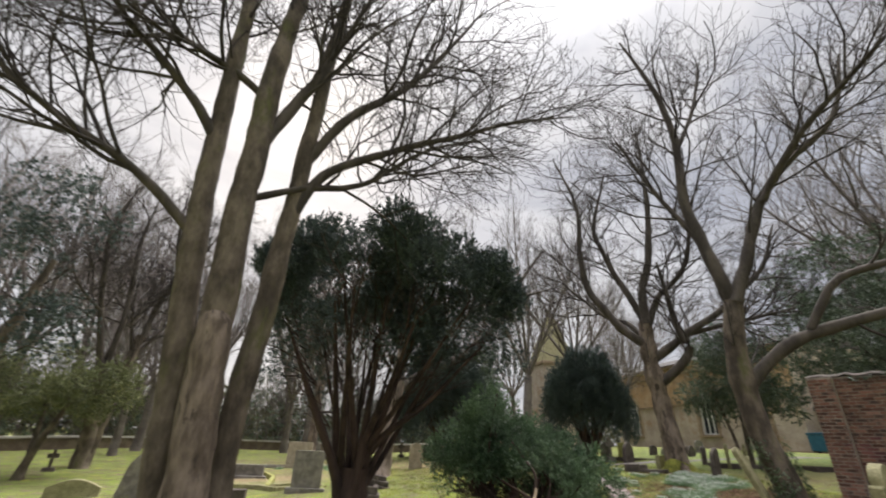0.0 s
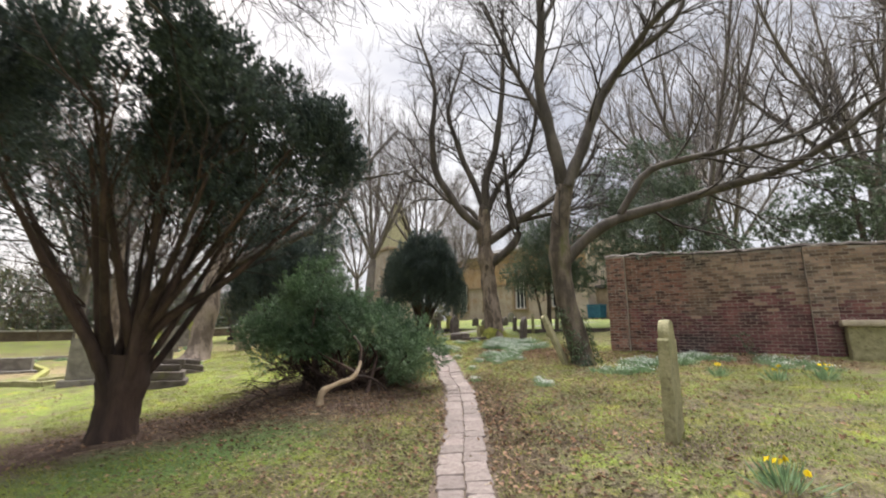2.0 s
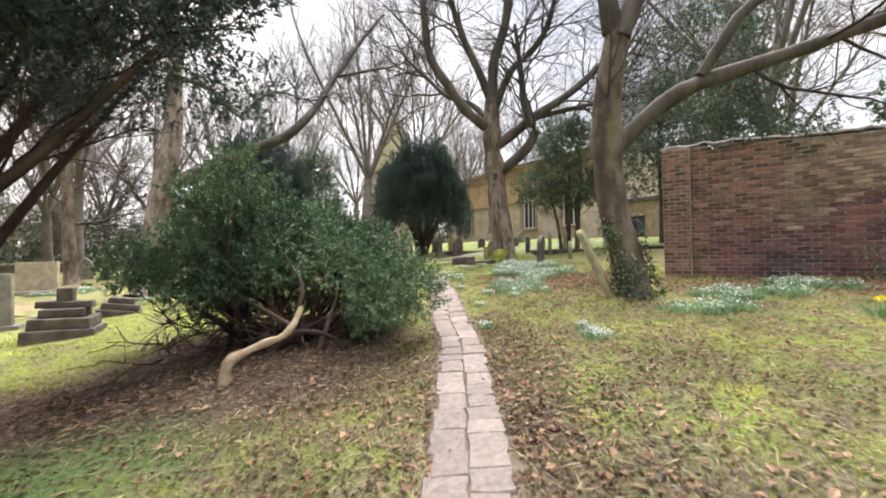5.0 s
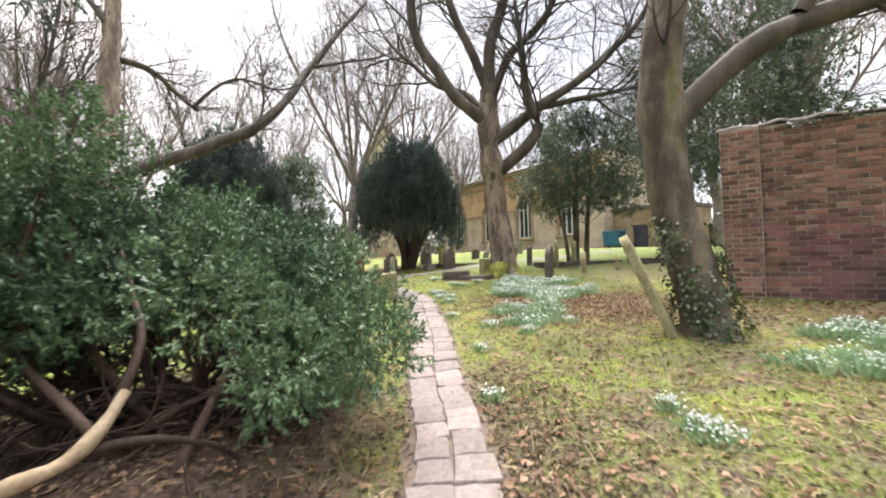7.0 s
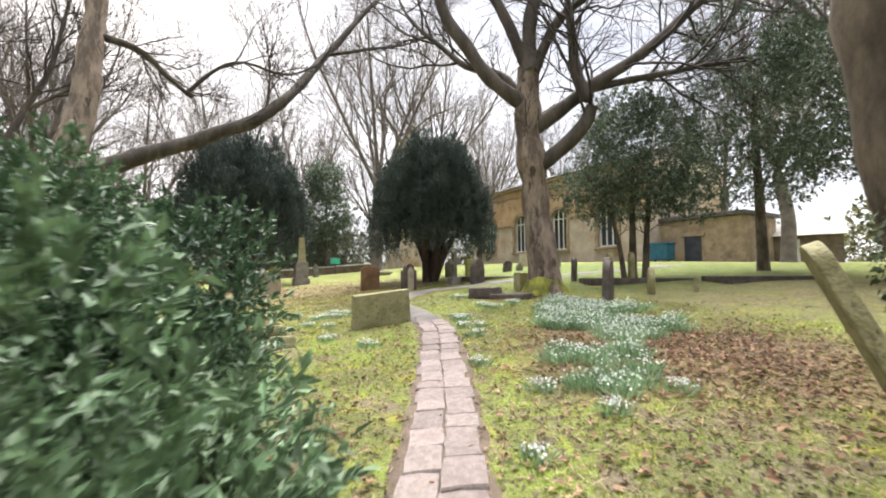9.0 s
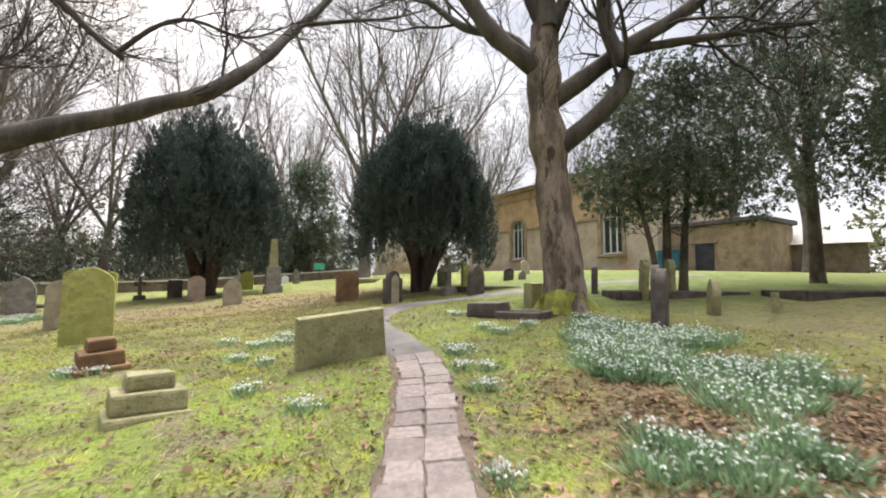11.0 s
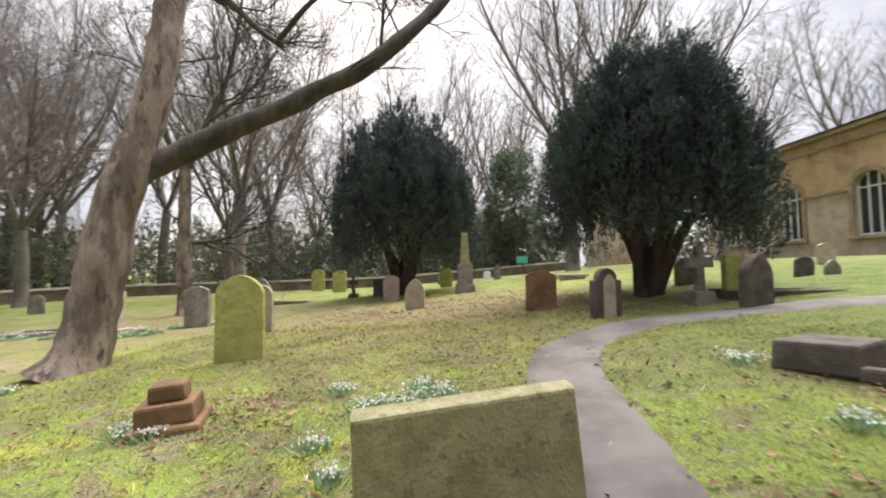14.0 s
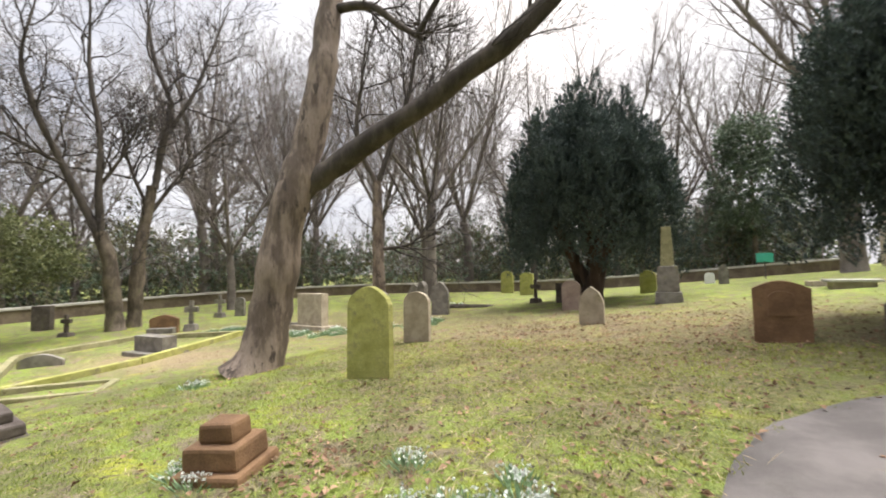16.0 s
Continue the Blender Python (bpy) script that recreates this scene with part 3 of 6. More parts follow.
gx, gy = graded(-600, 600, -5, 11, 0.14), graded(-600, 600, 1, 23, 0.14)
GX, GY = np.meshgrid(gx, gy)
near = np.exp(-np.maximum(np.hypot(GX - 3, GY - 12) - 16, 0) / 6)
GZ = ground_z(GX, GY) + bumps(GX, GY) * near
idx = np.arange(GX.size).reshape(GX.shape)
quads = np.stack([idx[:-1, :-1], idx[:-1, 1:], idx[1:, 1:], idx[1:, :-1]], -1).reshape(-1, 4)
lawn = array_object("ground", np.stack([GX, GY, GZ], -1).reshape(-1, 3), quads, M["ground"], sides=4, smooth=True)
tagged(lawn, "mossy sloping churchyard lawn with worn brown patches", "ground", kind="structure")

# asphalt footpath that bends to the church
LANE = resample([(5.2, 15.97), (5.12, 16.8), (4.97, 17.8), (4.97, 18.7), (5.15, 19.6), (5.65, 20.35), (6.6, 21.0), (8.3, 21.4), (10.5, 21.65), (14.0, 22.1), (19.0, 24.0)], 0.2)
lt = np.gradient(LANE, axis=0)
lt /= np.linalg.norm(lt, axis=1)[:, None]
ln = np.column_stack([lt[:, 1], -lt[:, 0]])
lv, lf = [], []
lrng = np.random.default_rng(4)
for i, (p, n) in enumerate(zip(LANE, ln)):
    half = 0.27 + 0.09 * min(1, i / 8) + lrng.uniform(-0.02, 0.02)
    for k, s in enumerate((-1.12, -1, -0.5, 0, 0.5, 1, 1.12)):
        q = p + n * half * s
        lv.append((q[0], q[1], gz(*q) + float(bumps(*q)) + (-0.03 if abs(s) > 1.05 else 0.012 + 0.01 * (1 - s * s))))
    if i:
        for k in range(6):
            a = (i - 1) * 7 + k
            lf.append((a, a + 1, a + 8, a + 7))
tagged(mesh_object("footpath", lv, lf, M["asphalt"], smooth=True), "narrow worn grey asphalt footpath curving through grass", "footpath", kind="structure")

# ---- boundary and brick walls ----


def brick_mesh(l, w, h, seed):
    bm = block(l, w, h, z=-h / 2, bevel=0.006)
    bmesh.ops.triangulate(bm, faces=[])
    rough_up(bm, 0.003, seed)
    me = bpy.data.meshes.new("brick")
    bm.to_mesh(me)
    bm.free()
    me.materials.append(M["brick"])
    return me


W0, WD = np.array([9.05, 11.2]), unit(np.array([2.5, -3.75]))
WN = np.array([-WD[1], WD[0]])
if WN @ np.array([-1.0, -0.6]) < 0:
    WN = -WN
wall_turn = math.degrees(math.atan2(WD[1], WD[0]))
WALL_LEN, WALL_BASE = 9.5, 0.9


def wall_top(s):
    return 3.86 - 0.045 * s + 0.03 * math.sin(1.7 * s)


def wall_frame(s, out, z):
    p = W0 + WD * s + WN * out
    return (p[0], p[1], z)


core_v, core_f = [], []
steps = 40
for i in range(steps + 1):
    s = WALL_LEN * i / steps
    for out, z in ((0.0, WALL_BASE - 0.4), (0.0, wall_top(s) - 0.02), (-0.33, wall_top(s) - 0.02), (-0.33, WALL_BASE - 0.4)):
        core_v.append(wall_frame(s, out, z))
    if i:
        a = (i - 1) * 4
        core_f += [(a, a + 1, a + 5, a + 4), (a + 1, a + 2, a + 6, a + 5), (a + 2, a + 3, a + 7, a + 6)]
core_f += [(0, 3, 2, 1), (steps * 4, steps * 4 + 1, steps * 4 + 2, steps * 4 + 3)]
wall_east = tagged(mesh_object("wall_east", core_v, core_f, M["mortar"]), "tall old red brick wall with damp stained base", "wall", kind="structure")

cv, cf = [], []
crng = np.random.default_rng(11)
for i in range(61):
    s = -0.05 + (WALL_LEN + 0.1) * i / 60
    h = wall_top(max(0, s)) + crng.uniform(-0.03, 0.02)
    for out, z in ((0.03, h), (0.02, h + 0.03), (-0.15, h + 0.09), (-0.35, h + 0.03), (-0.36, h)):
        cv.append(wall_frame(s, out, z))
    if i:
        a = (i - 1) * 5
        for k in range(5):
            cf.append((a + k, a + (k + 1) % 5, a + 5 + (k + 1) % 5, a + 5 + k))
cf += [(4, 3, 2, 1, 0), tuple(300 + k for k in range(5))]
mesh_object("coping", cv, cf, M["stone_dark"], wall_east, "dark mossy coping")

# ---- church ----
F0, FD = np.array([21.15, 52.25]), unit(np.array([1.33, -5.05]))
FN = np.array([FD[1], -FD[0]])
if FN @ np.array([-1.0, -0.3]) < 0:
    FN = -FN
SPACE, EAVES, FLOOR = 5.22, 10.75, 2.5
church_turn = math.degrees(math.atan2(FD[1], FD[0]))
church = thing("church", (F0[0], F0[1], 0), "ochre sandstone church with round-arched windows and low slate roof", "church", turn=church_turn)
# in the church's own frame x runs along the front, the front faces +y or -y
front = 1.0 if (FD[0] * FN[1] - FD[1] * FN[0]) > 0 else -1.0
SILL, SPRING, HALF = 3.95, 6.75, 0.92
LEFT, RIGHT = -3.2, 3 * SPACE + 3.6


def arch_points(half, sill, spring, n=14):
    return [(-half, sill), (-half, spring)] + [(-half * math.cos(math.pi * i / n), spring + half * math.sin(math.pi * i / n)) for i in range(1, n)] + [(half, spring), (half, sill)]


def front_wall():
    """Front wall with real arched openings, built bay by bay."""
    bm = bmesh.new()
    thick = 0.7

    def quad(pts):
        bm.faces.new([bm.verts.new((x, front * y, z)) for x, y, z in pts])

    edges = [LEFT] + [SPACE * (i + 0.5) for i in range(3)] + [RIGHT]
    for i in range(4):
        c, lo, hi = SPACE * i, edges[i], edges[i + 1]
        arch = arch_points(HALF, SILL, SPRING)
        quad([(lo, 0, FLOOR - 1.5), (hi, 0, FLOOR - 1.5), (hi, 0, SILL), (lo, 0, SILL)])
        quad([(lo, 0, SILL), (c - HALF, 0, SILL), (c - HALF, 0, SPRING), (lo, 0, SPRING)])
        quad([(c + HALF, 0, SILL), (hi, 0, SILL), (hi, 0, SPRING), (c + HALF, 0, SPRING)])
        top = [(c + x, 0, z) for x, z in arch[1:-1]]
        mid = len(top) // 2
        quad([(lo, 0, SPRING)] + top[:mid + 1] + [(c, 0, EAVES), (lo, 0, EAVES)])
        quad(top[mid:] + [(hi, 0, SPRING), (hi, 0, EAVES), (c, 0, EAVES)])
        ring = [(c + x, z) for x, z in arch]
        for (x0, z0), (x1, z1) in zip(ring, ring[1:] + ring[:1]):
            quad([(x0, 0, z0), (x1, 0, z1), (x1, -thick, z1), (x0, -thick, z0)])
    bmesh.ops.remove_doubles(bm, verts=bm.verts, dist=0.001)
    ob = part("wall", bm, M["church"], church)
    # the courses over the string course are of a warmer stone
    ob.data.materials.append(M["church_ochre"])
    for p in ob.data.polygons:
        if p.center.z > SPRING + 0.05 and abs(p.normal.y) > 0.9:
            p.material_index = 1
    return ob


front_wall()
bm = bmesh.new()
for x, y0, y1 in ((LEFT, 0, -11), (RIGHT, 0, -11)):
    bm.faces.new([bm.verts.new((x, front * y, z)) for y, z in ((y0, FLOOR - 1.5), (y1, FLOOR - 1.5), (y1, EAVES), (y0, EAVES))])
bm.faces.new([bm.verts.new((x, -11 * front, z)) for x, z in ((LEFT, FLOOR - 1.5), (RIGHT, FLOOR - 1.5), (RIGHT, EAVES), (LEFT, EAVES))])
part("side_wall", bm, M["church"], church)
part("cornice", block(RIGHT - LEFT + 0.5, 0.6, 0.3, z=EAVES - 0.45, x=(LEFT + RIGHT) / 2, y=0.12 * front, bevel=0.08), M["church_trim"], church, "dark weathered moulded cornice")
part("frieze", block(RIGHT - LEFT + 0.2, 0.3, 0.16, z=EAVES - 1.15, x=(LEFT + RIGHT) / 2, y=0.03 * front, bevel=0.03), M["church_trim"], church)
part("plinth", block(RIGHT - LEFT + 0.2, 0.2, 1.2, z=FLOOR - 0.9, x=(LEFT + RIGHT) / 2, y=0.05 * front, bevel=0.05), M["church_trim"], church)
edges = [LEFT] + [SPACE * i for i in range(4)] + [RIGHT]
for lo, hi in zip(edges[:-1], edges[1:]):
    a = lo + (HALF + 0.25 if lo in edges[1:5] else 0)
    b = hi - (HALF + 0.25 if hi in edges[1:5] else 0)
    part("string_course", block(b - a, 0.18, 0.2, z=SPRING - 0.1, x=(a + b) / 2, y=0.05 * front, bevel=0.04), M["church_trim"], church)
bm = bmesh.new()
vs = [bm.verts.new(p) for p in ((LEFT, 0.55 * front, EAVES - 0.12), (RIGHT, 0.55 * front, EAVES - 0.12), (RIGHT, -5.5 * front, EAVES + 1.9), (LEFT, -5.5 * front, EAVES + 1.9), (LEFT, -10.6 * front, EAVES), (RIGHT, -10.6 * front, EAVES))]
bm.faces.new((vs[0], vs[1], vs[2], vs[3]))
bm.faces.new((vs[3], vs[2], vs[5], vs[4]))
bm.faces.new((vs[0], vs[3], vs[4]))
bm.faces.new((vs[1], vs[5], vs[2]))
part("roof", bm, M["roof"], church)


def church_window(c):
    bm = bmesh.new()
    outer, inner = arch_points(HALF + 0.3, SILL, SPRING), arch_points(HALF, SILL, SPRING)
    for y in (0.09,):
        o = [bm.verts.new((c + x, front * y, z)) for x, z in outer]
        n = [bm.verts.new((c + x, front * y, z)) for x, z in inner]
        ob_ = [bm.verts.new((c + x, front * -0.02, z)) for x, z in outer]
        nb = [bm.verts.new((c + x, front * -0.02, z)) for x, z in inner]
        for i in range(len(o) - 1):
            bm.faces.new((o[i], o[i + 1], n[i + 1], n[i]))
            bm.faces.new((o[i], ob_[i], ob_[i + 1], o[i + 1]))
            bm.faces.new((n[i], n[i + 1], nb[i + 1], nb[i]))
    win = part("window", bm, M["church_trim"], church, "round-arched window with stone surround and white bars")
    bm = bmesh.new()
    bm.faces.new([bm.verts.new((c + x, -0.34 * front, z)) for x, z in inner_points()])
    part("pane", bm, M["glass"], win)
    part("sill", block(2 * HALF + 0.7, 0.4, 0.2, z=SILL - 0.2, x=c, y=0.02 * front, bevel=0.04), M["church_trim"], win)
    for k in (-1, -0.33, 0.33, 1):
        top = SPRING + math.sqrt(max(0, 1 - (k * 0.96) ** 2)) * HALF
        part("mullion", block(0.1 if abs(k) < 0.9 else 0.12, 0.08, top - SILL, z=SILL, x=c + k * (HALF - 0.05), y=-0.27 * front, bevel=0.01), M["white"], win)
    for z in (SILL + 0.05, SPRING):
        part("glazing_bar", block(2 * HALF - 0.04, 0.07, 0.09, z=z, x=c, y=-0.26 * front, bevel=0.01), M["white"], win)


def inner_points():
    return arch_points(HALF - 0.01, SILL + 0.01, SPRING)


for i in range(4):
    church_window(SPACE * i)

# west tower with a stone spire, mostly hidden behind the yews
tower = thing("church_tower", (13.9, 60.5, 2.6), "stone church tower with a mossy pyramid spire", "church tower", turn=church_turn)
part("wall", block(5.2, 5.2, 11.5, z=-1.5, bevel=0.05), M["church"], tower)
part("cornice", block(5.6, 5.6, 0.5, z=9.9, bevel=0.1), M["church_trim"], tower)
part("spire", block(5.0, 5.0, 8.0, z=10.4, taper=0.03, bevel=0.0), M["stone_lichen"], tower, "tapering mossy stone spire")

# lower outbuilding beside the church, with its dark door
shed = thing("outbuilding", (28.9, 32.05, 2.55), "low rendered stone outbuilding with a dark door", "outbuilding", turn=church_turn)
part("wall", block(6.5, 4.5, 3.6, z=-0.6, y=-1.2 * front, bevel=0.04), M["church_trim"], shed)
part("roof", block(6.9, 4.9, 0.3, z=3.0, y=-1.2 * front, bevel=0.06), M["roof"], shed)
dr = part("door", block(1.1, 0.12, 1.9, z=-0.1, x=0.1, y=1.1 * front, bevel=0.02), M["door_dark"], shed, "dark painted plank door")
part("lintel", block(1.6, 0.2, 0.25, z=1.82, x=0.1, y=1.1 * front, bevel=0.02), M["church_trim"], shed)
bin_ = thing("wheeled_bin", (26.2, 32.7, gz(26.2, 32.7)), "blue plastic wheeled waste container by the church", "bin", turn=church_turn)
part("body", block(1.3, 0.9, 1.05, z=0.12, taper=1.08, bevel=0.05), M["bin"], bin_)
part("lid", block(1.45, 1.05, 0.14, z=1.18, bevel=0.05), M["bin"], bin_)
for k in (-0.5, 0.5):
    part("wheel", block(0.08, 0.2, 0.2, z=0.0, x=k, bevel=0.06), M["door_dark"], bin_)

# small stone hut behind the hollies
hut = thing("stone_hut", (34.4, 29.2, gz(34.4, 29.2)), "small brown stone hut with a pale slate roof", "hut", turn=-58)
part("wall", block(4.2, 2.6, 2.15, z=-0.3, bevel=0.03, cuts=2, wear=0.02), M["wall_far"], hut)
bm = bmesh.new()
hv = [bm.verts.new(p) for p in ((-2.3, -1.6, 1.7), (2.3, -1.6, 1.7), (2.3, 0.0, 2.6), (-2.3, 0.0, 2.6), (2.3, 1.6, 1.7), (-2.3, 1.6, 1.7))]
for k in ((0, 1, 2, 3), (3, 2, 4, 5), (1, 4, 2), (0, 3, 5), (0, 5, 4, 1)):
    bm.faces.new([hv[i] for i in k])
part("roof", bm, M["coping"], hut, "pale grey slate roof")
part("door", block(0.8, 0.1, 1.5, z=-0.05, x=-0.4, y=-1.32, bevel=0.02), M["white"], hut, "narrow white door")

# low boundary wall on the wood's edge
EDGE = resample([(-24, -14), (-26, 5), (-26.2, 20), (-25.4, 27), (-21, 37.5), (-12.9, 42.4), (-3, 46.5), (8, 52)], 0.6)
et = np.gradient(EDGE, axis=0)
et /= np.linalg.norm(et, axis=1)[:, None]
en = np.column_stack([et[:, 1], -et[:, 0]])
for name, half, lo, hi, mat, parent_name in (("wall_west", 0.22, -0.4, 0.66, "wall_far", ""), ("coping", 0.3, 0.66, 0.78, "coping", "wall_west")):
    v, f = [], []
    for i, (p, n) in enumerate(zip(EDGE, en)):
        z = gz(*p)
        for s, h in ((half, lo), (half, hi), (-half, hi), (-half, lo)):
            q = p + n * s
            v.append((q[0], q[1], z + h))
        if i:
            a = (i - 1) * 4
            f += [(a + k, a + (k + 1) % 4, a + 4 + (k + 1) % 4, a + 4 + k) for k in range(4)]
    if parent_name:
        mesh_object("coping", v, f, M[mat], wall_west, "pale flat coping stones")
    else:
        wall_west = tagged(mesh_object("wall_west", v, f, M[mat]), "low stone boundary wall with pale flat coping", "wall", kind="structure")

# ---- near bare trees ----
bare_tree("tall leafless tree with ivy at its leaning base", [
    ([(7.12, 9.95, 0.85), (7.0, 10.06, 1.6), (6.82, 10.2, 2.7), (6.76, 10.26, 3.6), (6.8, 10.22, 4.4), (6.95, 10.1, 5.6)], 0.27, 0.215)], [
    ([(6.92, 10.08, 5.5), (6.62, 10.25, 7.1), (6.5, 10.4, 8.7), (6.7, 10.5, 11.1), (6.4, 10.6, 13.3), (5.8, 10.9, 15.8)], 0.18, 0.03),
    ([(6.95, 10.08, 5.4), (7.45, 9.95, 6.6), (8.05, 9.75, 8.1), (8.95, 9.4, 9.3), (10.1, 8.9, 10.5), (10.8, 8.6, 12.6)], 0.17, 0.03),
    ([(8.1, 9.7, 8.2), (8.6, 8.6, 9.4), (9.2, 7.2, 10.3), (9.9, 5.6, 11.2)], 0.1, 0.02),
    ([(6.8, 10.22, 3.5), (7.2, 10.1, 3.85), (7.82, 9.66, 4.44), (8.83, 9.2, 4.82), (10.15, 8.4, 5.19), (11.29, 7.25, 5.6), (12.1, 5.9, 6.7), (12.7, 4.4, 8.0)], 0.15, 0.03),
    ([(8.1, 9.46, 4.65), (8.4, 9.25, 5.25), (8.75, 9.0, 5.75), (9.7, 8.35, 6.0), (11.2, 7.3, 6.25), (12.8, 6.2, 7.3)], 0.1, 0.02),
    ([(6.62, 10.25, 7.1), (6.0, 10.8, 9.0), (5.2, 11.3, 11.5)], 0.09, 0.02),
    ([(6.7, 10.5, 10.5), (7.6, 10.6, 12.3), (8.4, 10.9, 14.6)], 0.08, 0.02)],
    2.7, 21, M["bark"], M["bark_dark"], kids=(15, 3), style=dict(WILD, tip=0.0042), knots=(3.55,))

bare_tree("large leafless tree with mossy base and spreading limbs", [
    ([(8.62, 17.88, 1.25), (8.48, 17.97, 3.1), (8.36, 18.02, 4.75), (8.33, 18.04, 6.1), (8.34, 18.04, 7.2)], 0.385, 0.27)], [
    ([(8.3, 18.03, 6.2), (7.55, 18.2, 6.75), (6.95, 18.5, 7.7), (6.3, 18.9, 8.9), (6.12, 19.0, 11.0), (6.2, 19.07, 13.6), (5.3, 19.5, 17.0)], 0.2, 0.03),
    ([(8.25, 18.3, 6.6), (7.9, 18.8, 7.3), (7.2, 19.6, 7.85), (6.7, 20.3, 8.7), (5.85, 21.3, 10.1), (5.4, 22.1, 11.8)], 0.12, 0.02),
    ([(8.33, 18.05, 7.1), (8.08, 18.3, 8.1), (7.6, 18.6, 9.5), (7.0, 18.7, 11.2), (6.9, 18.75, 12.4), (7.6, 18.4, 15.2)], 0.17, 0.03),
    ([(8.34, 18.04, 7.0), (8.4, 18.0, 8.5), (8.85, 17.8, 10.4), (9.2, 17.6, 13.6), (9.3, 17.55, 17.5)], 0.2, 0.03),
    ([(8.4, 18.0, 7.0), (9.0, 17.8, 8.3), (9.75, 17.4, 9.1), (10.3, 17.1, 10.3), (10.7, 16.7, 13.0)], 0.15, 0.03),
    ([(8.45, 17.98, 5.5), (9.0, 17.75, 6.0), (9.67, 17.5, 6.55), (10.84, 17.14, 7.33), (11.87, 16.78, 8.25), (12.9, 16.4, 9.4), (13.6, 16.1, 11.2)], 0.2, 0.03),
    ([(9.69, 17.5, 6.55), (11.68, 17.3, 7.1), (13.66, 17.2, 7.65), (15.6, 17.1, 8.2)], 0.11, 0.02),
    ([(8.5, 17.9, 4.6), (8.95, 17.65, 5.0), (9.3, 17.36, 5.4), (9.55, 17.2, 5.95), (9.32, 17.34, 6.75), (9.2, 17.42, 8.0), (9.0, 17.4, 9.8)], 0.2, 0.05)],
    3.0, 33, M["bark_plane"], M["bark_dark"], kids=(16, 4), knots=(4.7, 6.0))

bare_tree("leaning leafless tree with one long low limb", [
    ([(-2.95, 19.66, 0.45), (-2.82, 19.91, 1.75), (-2.7, 20.23, 3.8), (-2.5, 20.68, 5.9), (-2.44, 21.0, 8.4), (-2.5, 21.4, 11.2), (-2.2, 21.8, 14.5)], 0.42, 0.07)], [
    ([(-2.7, 20.22, 3.85), (-2.35, 20.66, 4.4), (-1.34, 21.22, 5.07), (0.0, 21.8, 5.9), (1.25, 22.35, 6.75), (2.35, 23.3, 8.3), (3.3, 24.5, 10.15), (4.6, 25.4, 12.4), (6.0, 26.2, 14.5)], 0.24, 0.06),
    ([(-2.44, 20.98, 8.1), (-1.5, 21.3, 7.95), (-0.9, 21.5, 7.4), (-0.35, 21.65, 6.95)], 0.1, 0.05),
    ([(-0.5, 21.6, 7.0), (0.3, 21.7, 7.9), (1.0, 21.75, 8.2), (2.2, 21.8, 8.0), (3.4, 21.9, 8.7)], 0.06, 0.015),
    ([(1.5, 22.55, 7.1), (1.6, 22.4, 8.4), (1.4, 22.2, 9.8)], 0.045, 0.012),
    ([(3.3, 24.5, 10.15), (4.6, 24.6, 10.6), (6.2, 24.9, 11.2), (8.0, 25.3, 12.2)], 0.08, 0.015),
    ([(-2.45, 21.0, 9.0), (-3.4, 21.0, 10.4), (-4.4, 20.9, 12.4)], 0.11, 0.02),
    ([(-2.5, 21.3, 10.5), (-1.5, 21.6, 12.0), (-0.5, 21.9, 14.2)], 0.1, 0.02)],
    1.9, 45, M["bark_plane"], M["bark_dark"], kids=(11, 5))

